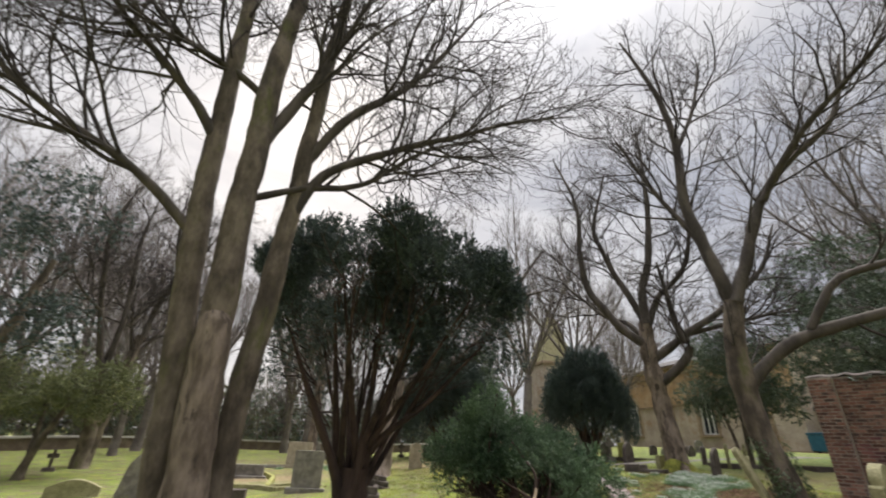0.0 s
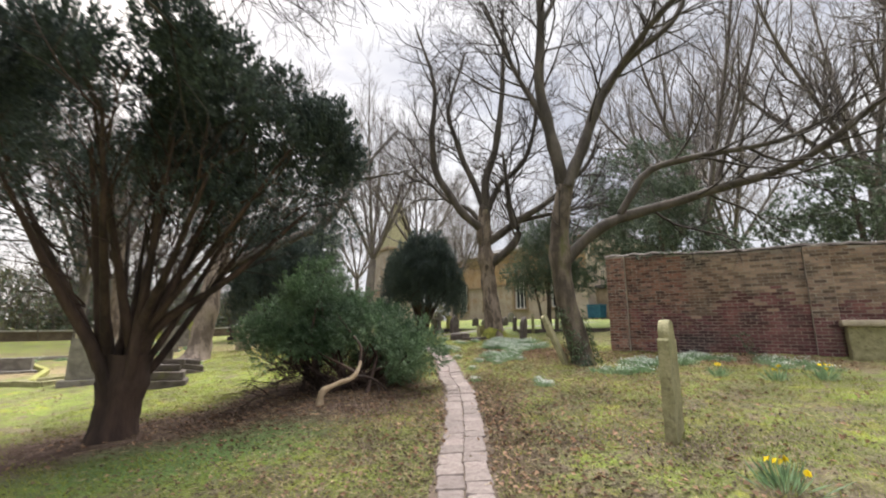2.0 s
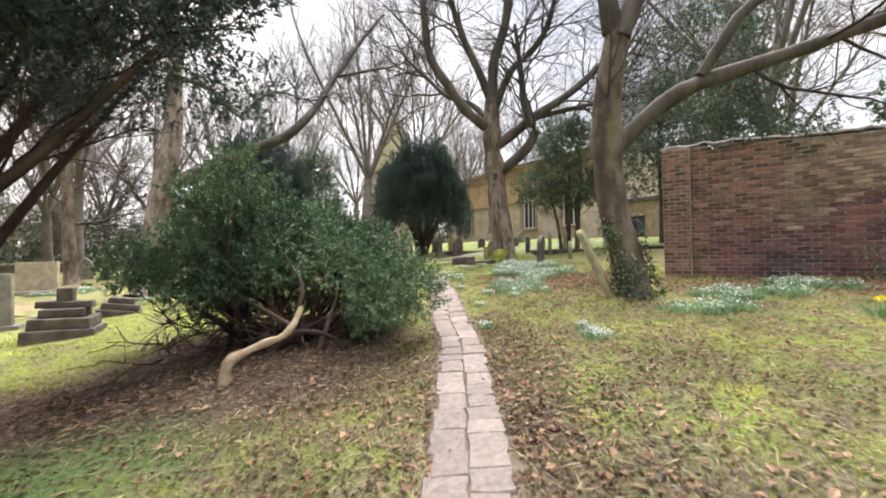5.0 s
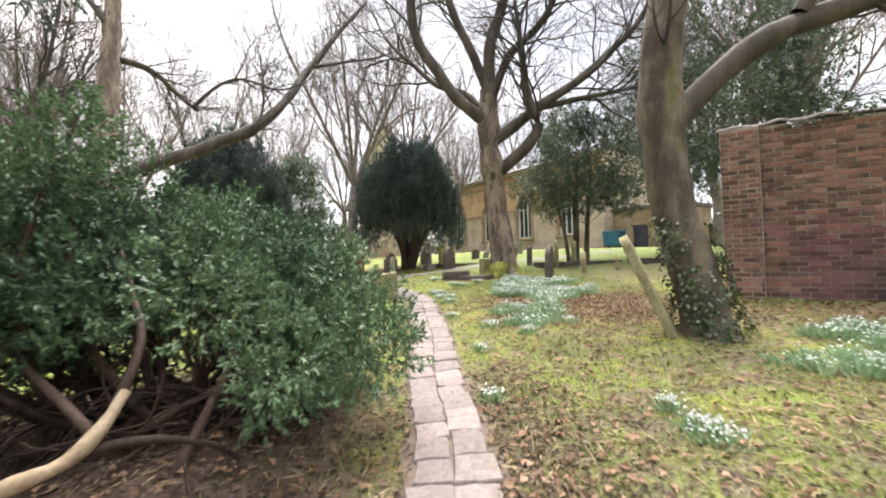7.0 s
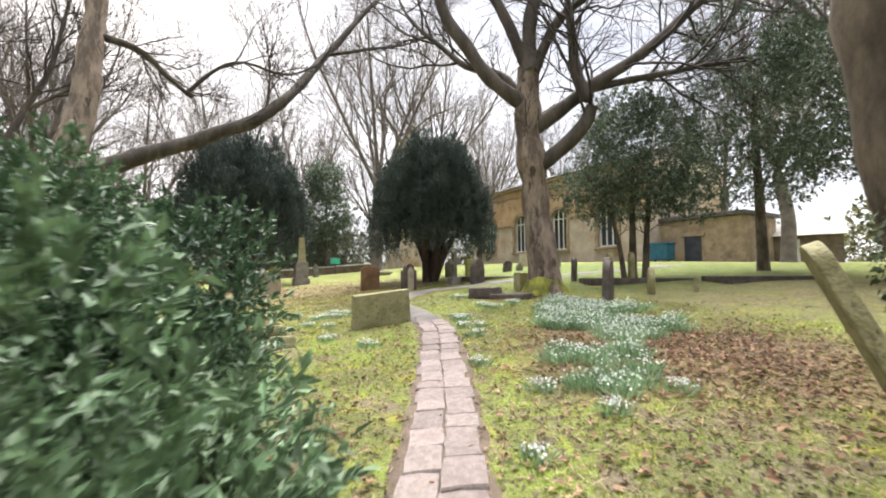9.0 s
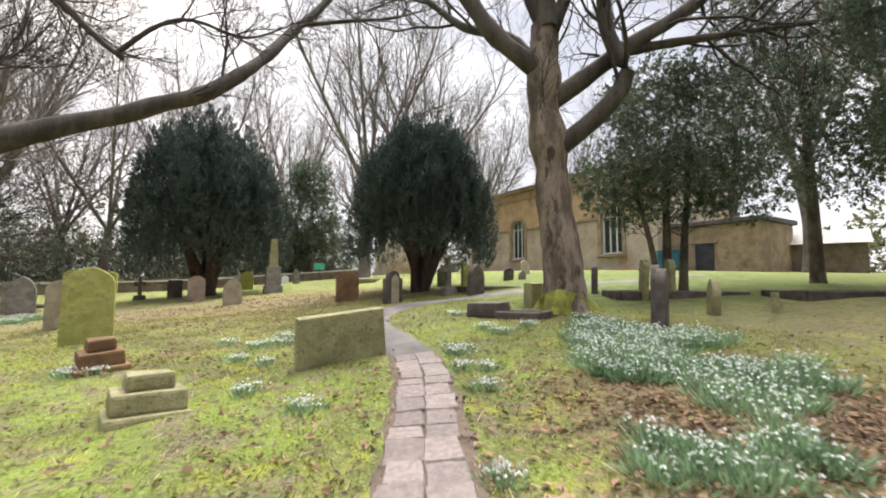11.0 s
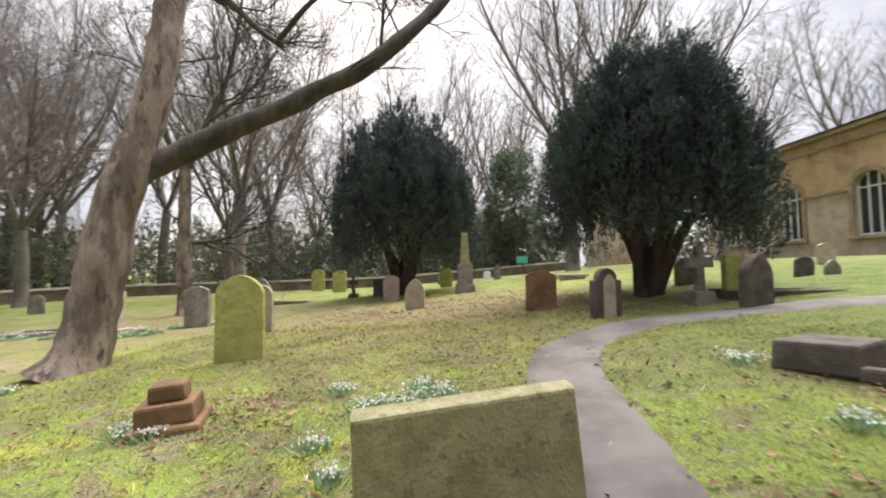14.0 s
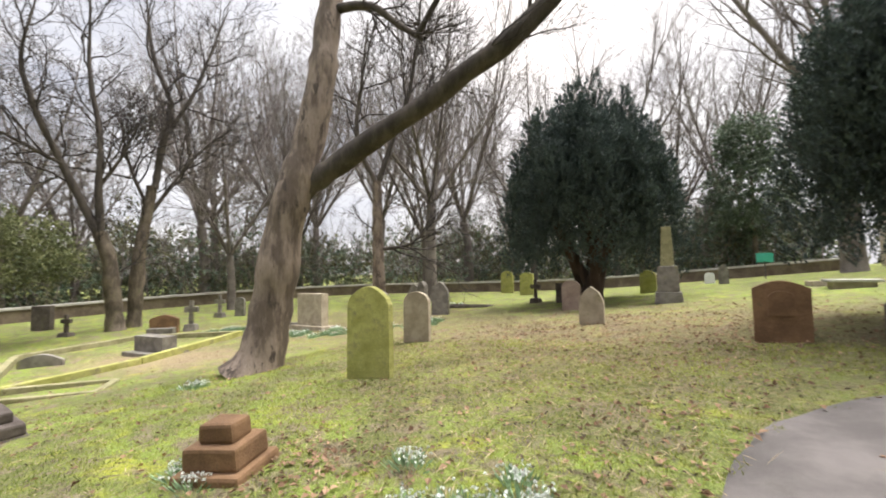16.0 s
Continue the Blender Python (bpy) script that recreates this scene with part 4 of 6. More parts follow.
triple = bare_tree("three-stemmed tall leafless tree beside the yew", [
    ([(-3.2, 5.42, -0.35), (-3.32, 5.36, 1.3), (-3.5, 5.25, 2.9), (-3.69, 5.14, 4.51), (-3.8, 5.07, 6.2), (-3.95, 5.0, 8.2), (-4.2, 4.9, 12.5)], 0.2, 0.08),
    ([(-2.82, 5.36, -0.35), (-2.92, 5.31, 1.26), (-3.05, 5.25, 2.6), (-3.14, 5.2, 4.2), (-3.2, 5.17, 6.0), (-3.24, 5.15, 8.0), (-3.1, 5.3, 13.5)], 0.24, 0.09),
    ([(-2.72, 5.65, -0.35), (-2.77, 5.69, 1.3), (-2.75, 5.7, 2.9), (-2.68, 5.74, 4.88), (-2.64, 5.75, 6.58), (-2.62, 5.77, 8.7), (-2.5, 5.9, 13.0)], 0.19, 0.07)], [
    ([(-2.68, 5.72, 4.9), (-2.29, 5.81, 5.9), (-1.34, 6.32, 6.83), (0.1, 7.0, 7.9), (1.2, 7.5, 8.7), (2.8, 8.2, 9.6)], 0.09, 0.015),
    ([(-3.66, 5.14, 4.3), (-4.08, 4.84, 4.78), (-4.63, 4.54, 5.2), (-5.25, 4.21, 5.53), (-6.05, 3.77, 6.11), (-7.0, 3.4, 7.2)], 0.075, 0.015),
    ([(-3.2, 5.18, 5.9), (-2.75, 5.55, 7.6), (-2.45, 5.7, 8.9), (-2.0, 5.9, 11.0)], 0.12, 0.02),
    ([(-3.8, 5.05, 5.9), (-4.1, 4.83, 6.42), (-4.65, 4.53, 7.04), (-5.4, 4.17, 7.8), (-6.2, 3.8, 9.2)], 0.08, 0.015),
    ([(-2.64, 5.75, 6.1), (-2.09, 5.92, 7.3), (-1.18, 6.41, 8.6), (-0.31, 6.88, 10.4), (0.5, 7.3, 12.4)], 0.1, 0.015),
    ([(-3.24, 5.15, 6.9), (-3.79, 4.99, 7.34), (-4.76, 4.47, 7.8), (-5.5, 4.2, 8.8)], 0.07, 0.015),
    ([(-3.16, 5.2, 5.0), (-2.52, 5.68, 5.55), (-1.72, 6.12, 5.95), (-0.64, 6.7, 7.2), (0.4, 7.3, 8.0)], 0.06, 0.015)],
    2.6, 57, M["bark"], M["bark_dark"], kids=(22, 16), style=dict(WILD, tip=0.0045))

stub = Tubes()
stub_line = resample([(0.42, -0.14, -0.1), (0.3, -0.18, 1.6), (0.18, -0.22, 3.0), (0.12, -0.26, 3.75)], 0.15)
stub_r = np.linspace(0.27, 0.2, len(stub_line))
stub_r[-3:] *= np.array([1.02, 0.75, 0.12])
stub.add(stub_line, flare(stub_line, stub_r * (1 + 0.06 * np.sin(np.arange(len(stub_r)) * 1.9))), 14)
stub.make("broken_stem", M["bark_plane"], triple, "pale broken-off stem fused to the trunks")

bare_tree("leafless tree forking low near the boundary wall", [
    ([(-16.4, 20.5, 0.1), (-16.46, 20.25, 2.9), (-16.5, 19.9, 4.2)], 0.34, 0.24)], [
    ([(-16.5, 19.9, 4.1), (-16.6, 19.3, 5.6), (-16.7, 18.6, 7.2), (-16.6, 17.9, 8.8), (-16.7, 17.5, 10.6), (-16.5, 17.8, 13.0)], 0.17, 0.03),
    ([(-16.5, 19.95, 4.1), (-16.3, 19.8, 6.0), (-16.5, 19.85, 8.2), (-16.7, 19.5, 10.8), (-16.5, 19.4, 14.0)], 0.16, 0.03),
    ([(-16.65, 18.74, 6.85), (-16.9, 17.6, 7.5), (-16.6, 16.4, 8.0)], 0.08, 0.02),
    ([(-16.45, 19.8, 6.0), (-16.0, 20.5, 7.4), (-15.6, 21.0, 9.0)], 0.08, 0.02)],
    3.0, 91, M["bark"], M["bark_dark"], kids=(12, 3), style=dict(WILD, wander=0.24, tip=0.008))
bare_tree("tall twisted leafless tree beside its twin", [
    ([(-16.78, 21.25, 0.1), (-16.74, 21.35, 3.4), (-16.62, 21.75, 6.4)], 0.3, 0.2)], [
    ([(-16.62, 21.75, 6.3), (-16.5, 22.1, 8.4), (-16.3, 22.3, 10.1), (-16.4, 21.6, 12.2), (-16.5, 21.3, 15.0)], 0.16, 0.03),
    ([(-16.5, 22.1, 8.6), (-16.0, 23.0, 10.6), (-15.7, 23.6, 12.6), (-15.2, 24.3, 15.2)], 0.11, 0.02),
    ([(-16.7, 21.5, 4.8), (-16.4, 22.6, 6.8), (-16.0, 23.6, 8.4), (-15.5, 24.8, 9.6)], 0.1, 0.02),
    ([(-16.66, 21.6, 5.4), (-16.9, 20.9, 7.4), (-17.0, 20.6, 9.4)], 0.09, 0.02)],
    3.0, 92, M["bark"], M["bark_dark"], kids=(12, 3), style=dict(WILD, wander=0.24, tip=0.008))
bare_tree("slender reddish-barked leafless tree behind the headstones", [
    ([(-8.35, 27.7, 0.5), (-8.4, 27.65, 2.4), (-8.44, 27.65, 4.4), (-8.42, 27.65, 6.3)], 0.28, 0.18)], [
    ([(-8.42, 27.65, 6.2), (-7.9, 28.2, 8.4), (-7.4, 28.65, 10.4), (-7.1, 28.9, 13.0), (-6.9, 29.0, 15.5)], 0.13, 0.03),
    ([(-8.42, 27.65, 6.2), (-8.95, 27.0, 8.1), (-8.84, 27.16, 10.6), (-8.68, 27.4, 13.5)], 0.12, 0.03),
    ([(-8.42, 27.65, 3.4), (-7.4, 28.6, 3.65), (-6.6, 29.2, 4.6)], 0.09, 0.02),
    ([(-7.88, 28.23, 8.4), (-6.72, 29.1, 9.9), (-5.84, 29.7, 11.8)], 0.08, 0.02)],
    3.2, 93, M["bark_plane"], M["bark_dark"], kids=(13, 3), style=dict(WILD, tip=0.008))

# ---- far bare trees: a few grown once and set out as separate trees ----


def far_tree(seed, height, spread, style, bark, label, level=2):
    rng = np.random.default_rng(seed)
    root = thing("tree", (0, 0, 0), label, "tree", "leafless trees beyond the graves")
    lines = Tubes()
    twigs = Tubes()
    fork = height * rng.uniform(0.22, 0.3)
    trunk = resample([(0, 0, -0.4), (rng.uniform(-0.1, 0.1), rng.uniform(-0.1, 0.1), fork * 0.5), (rng.uniform(-0.25, 0.25), rng.uniform(-0.25, 0.25), fork)], 0.4)
    lines.add(trunk, flare(trunk, np.linspace(height * 0.019, height * 0.014, len(trunk))), 9)
    lines.make("trunk", bark, root)
    n = 6
    for i in range(n):
        a = i * 6.283 / n + rng.uniform(-0.4, 0.4)
        r = spread * rng.uniform(0.35, 1.0)
        top = height * rng.uniform(0.75, 1.0)
        o = np.array([math.cos(a), math.sin(a), 0]) * r
        pts = resample([trunk[-1], trunk[-1] + o * 0.35 + np.array([0, 0, (top - fork) * 0.28]), trunk[-1] + o * 0.75 + np.array([0, 0, (top - fork) * 0.62]), trunk[-1] + o * 0.95 + np.array([0, 0, top - fork])], 0.5)
        radii = np.linspace(height * 0.0075, 0.009, len(pts))
        twigs.add(pts, radii, 5)
        limb_kids(twigs, rng, pts, radii, 14, height * 0.21, level, style, 0.12)
    tw = twigs.make("crown", bark, root, "upswept bare branches and twigs")
    tagged(tw, kind="stuff")
    return root


FINE = dict(FINE, kids=(5, 6, 6))
FARS = [far_tree(101, 17, 5.5, FINE, M["bark_far"], "tall leafless tree with fine upswept twigs"),
        far_tree(102, 13, 4.5, dict(WILD, kids=(5, 6, 6), wander=0.2, tip=0.006), M["bark_far"], "leafless tree with wandering branches at wood edge"),
        far_tree(103, 19, 6.5, FINE, M["bark_far"], "very tall leafless tree with broad fine crown")]
SPOTS = [(2, 7.6, 44.5, 10, 1.0), (0, 13.5, 47.5, 140, 1.05),
         (1, 15.2, 40.0, 300, 0.7), (1, -19.5, 26.5, 90, 0.7), (1, -21, 30.5, 20, 0.9), (1, -31, 14, 60, 0.8), (1, -33, 22, 170, 0.85), (2, -30, 29, 250, 0.85), (1, -28, 36, 10, 1.0),
         (0, -24, 42, 80, 0.9), (2, -17, 46, 150, 0.9), (1, -11, 47, 220, 1.0), (0, -6, 52, 300, 0.95), (2, -28, 6, 40, 0.8), (1, -30, -2, 70, 0.9), (1, -13, 36, 120, 0.85), (0, -10.5, 33.5, 33, 0.75),
         (2, 20, 16.5, 190, 0.75), (0, 23, 11, 100, 0.8), (1, 27, 20, 20, 1.0), (2, 30, 27, 80, 0.8), (1, 18, 5, 45, 0.9), (0, -38, 33, 15, 1.0), (2, -36, 43, 95, 1.0), (0, -41, 10, 200, 0.95), (1, -20, 12, 310, 0.75), (2, -34, 38, 310, 0.95), (1, -29, 18, 330, 0.9), (1, -27.5, 10, 12, 0.85), (1, -3, 58, 222, 1.1), (2, 1, 68, 122, 1.0), (0, 27, 66, 45, 1.0), (2, 36, 60, 85, 0.9), (1, 38, 45, 145, 1.0), (0, 10, 72, 285, 1.0), (0, 36, 36, 85, 0.8), (2, 26, 2, 240, 0.8), (1, -16, 52, 0, 1.0)]
used = set()
for k, x, y, turn, size in SPOTS:
    place = pose(x, y, gz(x, y), 0, 0, turn) @ Matrix.Scale(size * 1.45, 4)
    if k not in used:
        FARS[k].matrix_world = place
        used.add(k)
    else:
        c = copy_thing(FARS[k], pose(x, y, gz(x, y), 0, 0, turn))
        c.scale = (size * 1.45, size * 1.45, size * 1.45)

# ---- evergreens ----


def stems(root, base, tops, r0, r1, mat, rng, name="stem", sides=7):
    for tp in tops:
        b = np.array(base) + np.append(rng.normal(0, 0.12, 2), 0)
        mid = b + (np.array(tp) - b) * 0.5 + np.append(rng.normal(0, 0.12, 2), 0.25)
        line = resample([b, b + (mid - b) * 0.5 + np.array([0, 0, 0.15]), mid, tp], 0.2)
        tb = Tubes()
        tb.add(line, np.linspace(r0, r1, len(line)) * rng.uniform(0.7, 1.2), sides)
        tb.make(name, mat, root)


def vase_yew():
    """The near yew: a fan of dark stems under a wide flat-topped crown, thin and see-through below."""
    rng = np.random.default_rng(7)
    x0, y0 = -1.92, 9.03
    z0 = gz(x0, y0)
    root = thing("yew_tree", (x0, y0, z0), "dark spreading yew with many bare fanned stems", "yew tree")
    tb = Tubes()
    line = resample([(0, 0, -0.15), (0.03, 0.02, 0.5), (0.08, 0.0, 1.2)], 0.12)
    tb.add(line, flare(line, np.linspace(0.3, 0.33, len(line)), 0.4, 0.25) * (1 + 0.07 * rng.normal(0, 1, len(line))), 12)
    tb.make("trunk", M["bark_yew"], root)
    tops = []
    for i in range(19):
        a, r = i * 2.4, 2.5 * math.sqrt((i + 0.5) / 19)
        tops.append((0.45 + r * math.cos(a), r * math.sin(a), 3.4 + rng.uniform(0, 1.3) + 0.25 * (2.5 - r)))
    for tp in tops:
        b = np.array([rng.uniform(-0.22, 0.22), rng.uniform(-0.2, 0.2), rng.uniform(0.35, 1.0)])
        tp = np.array(tp)
        out = tp[:2] - b[:2]
        line = resample([b, b + np.append(out * 0.22, 0.8), b + np.append(out * 0.55, (tp[2] - b[2]) * 0.55), tp], 0.2)
        t2 = Tubes()
        t2.add(line, np.linspace(0.085, 0.022, len(line)) * rng.uniform(0.6, 1.25), 7)
        t2.make("stem", M["bark_yew"], root)
    tw = Tubes()
    for i in range(130):
        tp = np.array(tops[rng.integers(len(tops))])
        s = rng.uniform(0.35, 1.0)
        st = np.array([tp[0] * s * 0.9, tp[1] * s * 0.9, 0.9 + (tp[2] - 0.9) * s])
        grow(tw, rng, st, unit(np.array([tp[0], tp[1], 1.8]) + rng.normal(0, 0.7, 3)), rng.uniform(0.6, 1.3), 0.018, 1, dict(WILD, kids=(5,), tip=0.004))
    tagged(tw.make("crown", M["bark_yew"], root), kind="stuff")
    big = [(0.45, 0.1, 4.95, 2.75, 2.3, 0.95), (-1.0, 0.2, 4.95, 1.4, 1.4, 0.95), (1.7, 0.0, 4.75, 1.4, 1.3, 1.1), (0.4, 0.4, 5.4, 2.5, 1.8, 0.6)]
    lob = ragged_lobes(big, rng, 105, 0.33)
    p, d = lobes_points(lob, 10000, rng, 0.25)
    v, f = sprigs(p, d * 0.7 + np.array([0, 0, 0.75]), rng, 14, 0.19, 0.078, 0.028, spread=0.6)
    array_object("foliage", v, f, M["yew"], root)
    skirt = [(0.45, 0, 3.8, 2.6, 2.2, 0.6), (-1.5, 0.2, 3.3, 1.0, 1.0, 0.8), (2.2, 0, 3.5, 1.1, 1.1, 0.6)]
    lob = ragged_lobes(skirt, rng, 110, 0.2)
    p, d = lobes_points(lob, 2300, rng, 0.1)
    v, f = sprigs(p, d, rng, 9, 0.16, 0.066, 0.024, spread=0.8)
    array_object("foliage", v, f, M["yew"], root, "thin hanging sprays")
    return root


def plume_yew(x, y, half, height, clear, seed, count, label):
    """A clipped churchyard yew: many upright plumes round a short cluster of dark stems."""
    rng = np.random.default_rng(seed)
    z0 = gz(x, y)
    root = thing("yew_tree", (x, y, z0), label, "yew tree", "round dark yews")
    for i in range(9):
        a = i * 0.7
        r = half * rng.uniform(0.35, 0.75)
        tp = np.array([r * math.cos(a), r * math.sin(a), height * 0.55])
        b = np.array([rng.uniform(-0.3, 0.3) * half / 2.5, rng.uniform(-0.3, 0.3) * half / 2.5, -0.15])
        line = resample([b, b + (tp - b) * 0.35 + np.array([0, 0, 0.3]), tp], 0.3)
        tb = Tubes()
        tb.add(line, np.linspace(0.17, 0.06, len(line)) * half / 2.5, 7)
        tb.make("stem", M["bark_yew"], root)
    pts, out = [], []
    for i in range(count):
        # a plume: a steep spindle of sprays
        a = rng.uniform(0, 6.283)
        u = rng.uniform(0, 1)
        r = half * math.sqrt(rng.uniform(0.05, 1)) * 0.93
        rim = r / half
        top = clear + (height - clear) * math.sqrt(max(0.0, 1 - 0.86 * rim ** 2.3)) * rng.uniform(0.84, 1.1)
        low = clear * (0.85 + 0.5 * rng.uniform(0, 1)) + (height - clear) * 0.30 * (1 - rim)
        hgt = min(top - low, rng.uniform(0.28, 0.5) * (height - clear))
        zc = low + (top - low - hgt) * (u ** 0.6) + hgt / 2
        bulge = 0.8 + 0.2 * math.sin(min(1.0, (zc - clear) / (height - clear) + 0.35) * math.pi)
        c = np.array([r * bulge * math.cos(a), r * bulge * math.sin(a), zc])
        n, slim = 85, 1.0
        if i % 3 == 0 and rim < 0.9:
            # a pointed leader that stands out of the dome
            hgt, slim = 1.3 * half / 2.6, 0.42
            c[2] = top - hgt * rng.uniform(0.3, 0.5)
        s = rng.uniform(-0.5, 0.5, n)
        w = slim * 0.3 * half / 2.5 * (1 - 1.5 * np.abs(s + 0.12)).clip(0.12, 1)
        th = rng.uniform(0, 6.283, n)
        q = np.column_stack([w * np.cos(th), w * np.sin(th), s * hgt * 1.15])
        pts.append(c + q)
        out.append(np.column_stack([np.cos(th) * 0.6 + 0.25 * math.cos(a), np.sin(th) * 0.6 + 0.25 * math.sin(a), np.full(n, 0.9)]))
    v, f = sprigs(np.concatenate(pts), np.concatenate(out), rng, 8, 0.2, 0.085 * half / 2.8, 0.03 * half / 2.8, spread=0.4)
    array_object("foliage", v, f, M["yew"], root)
    return root


def leafy_tree(x, y, name, label, category, trunks, lobes, clumps, clump, count, mat, leaf, seed, leaves=8, group=""):
    rng = np.random.default_rng(seed)
    z0 = gz(x, y)
    root = thing(name, (x, y, z0), label, category, group)
    tw = Tubes()
    for (bx, by, tx, ty, tz, r) in trunks:
        line = resample([(bx, by, -0.2), (bx + (tx - bx) * 0.3, by + (ty - by) * 0.3, tz * 0.4), (tx, ty, tz)], 0.3)
        tb = Tubes()
        radii = np.linspace(r, r * 0.4, len(line))
        tb.add(line, flare(line, radii, 0.4, 0.3), 8)
        tb.make("trunk", M["bark"], root)
        limb_kids(tw, rng, line, radii, 9, tz * 0.35, 1, WILD, 0.4)
    tagged(tw.make("crown", M["bark_dark"], root), kind="stuff")
    p, d = lobes_points(ragged_lobes(lobes, rng, clumps, clump), count, rng, 0.25)
    v, f = sprigs(p, d, rng, leaves, leaf * 1.6, leaf, leaf * 0.45, spread=0.9)
    array_object("foliage", v, f, mat, root)
    return root


vase_yew()
plume_yew(7.3, 24.3, 2.5, 5.45, 0.65, 71, 400, "dark rounded yew with pointed plumes and clustered stems")
plume_yew(-0.6, 31.0, 3.25, 7.4, 0.75, 72, 400, "large dark dome-shaped yew beyond the headstones")


def path_bush():
    """The evergreen bush beside the paved path: leafy dome over an open, tangled brown underside."""
    rng = np.random.default_rng(9)
    x0, y0 = 1.25, 10.55
    z0 = gz(x0, y0)
    root = thing("evergreen_bush", (x0, y0, z0), "broad glossy evergreen bush with tangled bare lower branches", "bush")
    lobes = [(-0.3, -0.05, 1.35, 0.9, 0.85, 0.8), (-0.4, -0.2, 2.0, 0.6, 0.6, 0.5), (0.75, -0.5, 1.0, 0.85, 0.8, 0.6), (1.35, -0.85, 0.85, 0.55, 0.55, 0.55), (-1.05, 0.85, 0.95, 0.65, 0.75, 0.7), (0.4, 0.7, 1.1, 1.0, 0.9, 0.8), (1.0, 0.3, 0.9, 0.75, 0.9, 0.7), (-0.9, -0.4, 0.95, 0.7, 0.6, 0.5), (1.6, -0.35, 0.6, 0.35, 0.7, 0.45)]
    lob = ragged_lobes(lobes, rng, 170, 0.26)
    p, d = lobes_points(lob, 12500, rng, 0.3)
    keep = p[:, 2] > 0.3 + 0.12 * np.sin(3 * p[:, 0]) + np.where((p[:, 0] < 1.0) & (p[:, 1] < 0.1), 0.52, 0.0)
    v, f = sprigs(p[keep], d[keep] + np.array([0, 0, 0.35]), rng, 13, 0.13, 0.047, 0.021, droop=0.1, spread=0.65)
    array_object("foliage", v, f, M["laurel"], root)
    tw = Tubes()
    for i in range(34):
        a = rng.uniform(0, 6.283)
        end = np.array(lobes[rng.integers(len(lobes))][:3]) + rng.normal(0, 0.2, 3)
        st = np.array([rng.normal(0.1, 0.35), rng.normal(0, 0.35), -0.05])
        mid = (st + end) / 2 + rng.normal(0, 0.18, 3)
        line = resample([st, mid, end], 0.12)
        tb = Tubes()
        tb.add(line, np.linspace(0.045, 0.012, len(line)), 6)
        tb.make("branch", M["bark_yew"], root)
    for i in range(150):
        b = np.array([rng.uniform(-1.2, 1.2), rng.uniform(-1.0, 0.8), rng.uniform(0.03, 0.5)])
        grow(tw, rng, b, np.append(rng.normal(0, 1, 2), rng.uniform(-0.1, 0.5)), rng.uniform(0.4, 0.9), 0.012, 1, dict(WILD, wander=0.3, kids=(4,), up=0.02))
    tagged(tw.make("crown", M["bark_yew"], root), kind="stuff")
    bare = Tubes()
    foot = np.array([0.97 - x0, 8.8 - y0, gz(0.97, 8.8) + 0.1 - z0])
    line = resample([foot + np.array([-0.01, 0.0, -0.1]), foot + np.array([0.02, 0.0, 0.2]), foot + np.array([0.17, 0.05, 0.29]), foot + np.array([0.37, 0.12, 0.36]), foot + np.array([0.53, 0.2, 0.4]), foot + np.array([0.64, 0.3, 0.52]), foot + np.array([0.7, 0.42, 0.66])], 0.06)
    bare.add(line, np.linspace(0.062, 0.028, len(line)) * (1 + 0.14 * np.sin(np.arange(len(line)) * 1.3) + 0.12 * np.sin(np.arange(len(line)) * 0.47)), 9)
    bare.make("bare_branch", M["root"], root, "pale bare crooked branch reaching the ground")
    for ways in (((0.66, 0.36, 0.56), (0.72, 0.6, 0.9), (0.55, 1.0, 1.2), (0.3, 1.5, 1.6)), ((0.6, 0.3, 0.48), (0.35, 0.55, 0.62), (0.0, 0.9, 0.8), (-0.4, 1.2, 1.1)), ((0.55, 0.25, 0.42), (0.85, 0.4, 0.38), (1.15, 0.6, 0.2), (1.3, 0.75, -0.05))):
        tb = Tubes()
        line = resample([foot + np.array(w) for w in ways], 0.08)
        tb.add(line, np.linspace(0.03, 0.012, len(line)), 7)
        tb.make("branch", M["bark_yew"], root)
    return root


path_bush()

leafy_tree(12.0, 18.8, "holly_tree", "two-stemmed holly tree with dense dark glossy leaves", "holly tree", [(0, 0, 0.2, 0.1, 3.6, 0.12), (0.3, -0.15, 0.5, -0.3, 3.3, 0.11), (-0.5, -0.3, -0.9, 0.2, 3.0, 0.08)],
           [(0.2, 0, 3.4, 1.9, 1.7, 1.4), (-0.7, 0.2, 2.6, 1.3, 1.2, 0.8), (0.9, -0.3, 2.6, 1.4, 1.3, 0.9), (0.2, 0, 4.6, 1.2, 1.2, 0.9)], 125, 0.38, 5600, M["holly"], 0.085, 81)
leafy_tree(14.6, 14.2, "holly_tree", "tall holly tree behind the brick wall end", "holly tree", [(0, 0, 0.2, 0.3, 5.5, 0.16), (0.5, 0.4, 0.9, 0.2, 4.5, 0.12)],
           [(0, 0, 4.2, 2.0, 2.0, 1.8), (0.2, 0.4, 6.4, 1.7, 1.7, 1.6), (0.8, -1.0, 3.2, 1.6, 1.5, 1.2)], 130, 0.38, 4300, M["holly"], 0.1, 82)
leafy_tree(16.8, 18.6, "holly_tree", "tall dark evergreen tree beside the church", "holly tree", [(0, 0, 0.1, 0.2, 6.0, 0.18)],
           [(0, 0, 4.6, 2.2, 2.2, 2.2), (0.3, 0.3, 7.4, 1.8, 1.8, 1.7), (-0.8, -0.6, 3.2, 1.6, 1.6, 1.1)], 130, 0.42, 4300, M["holly"], 0.1, 83)
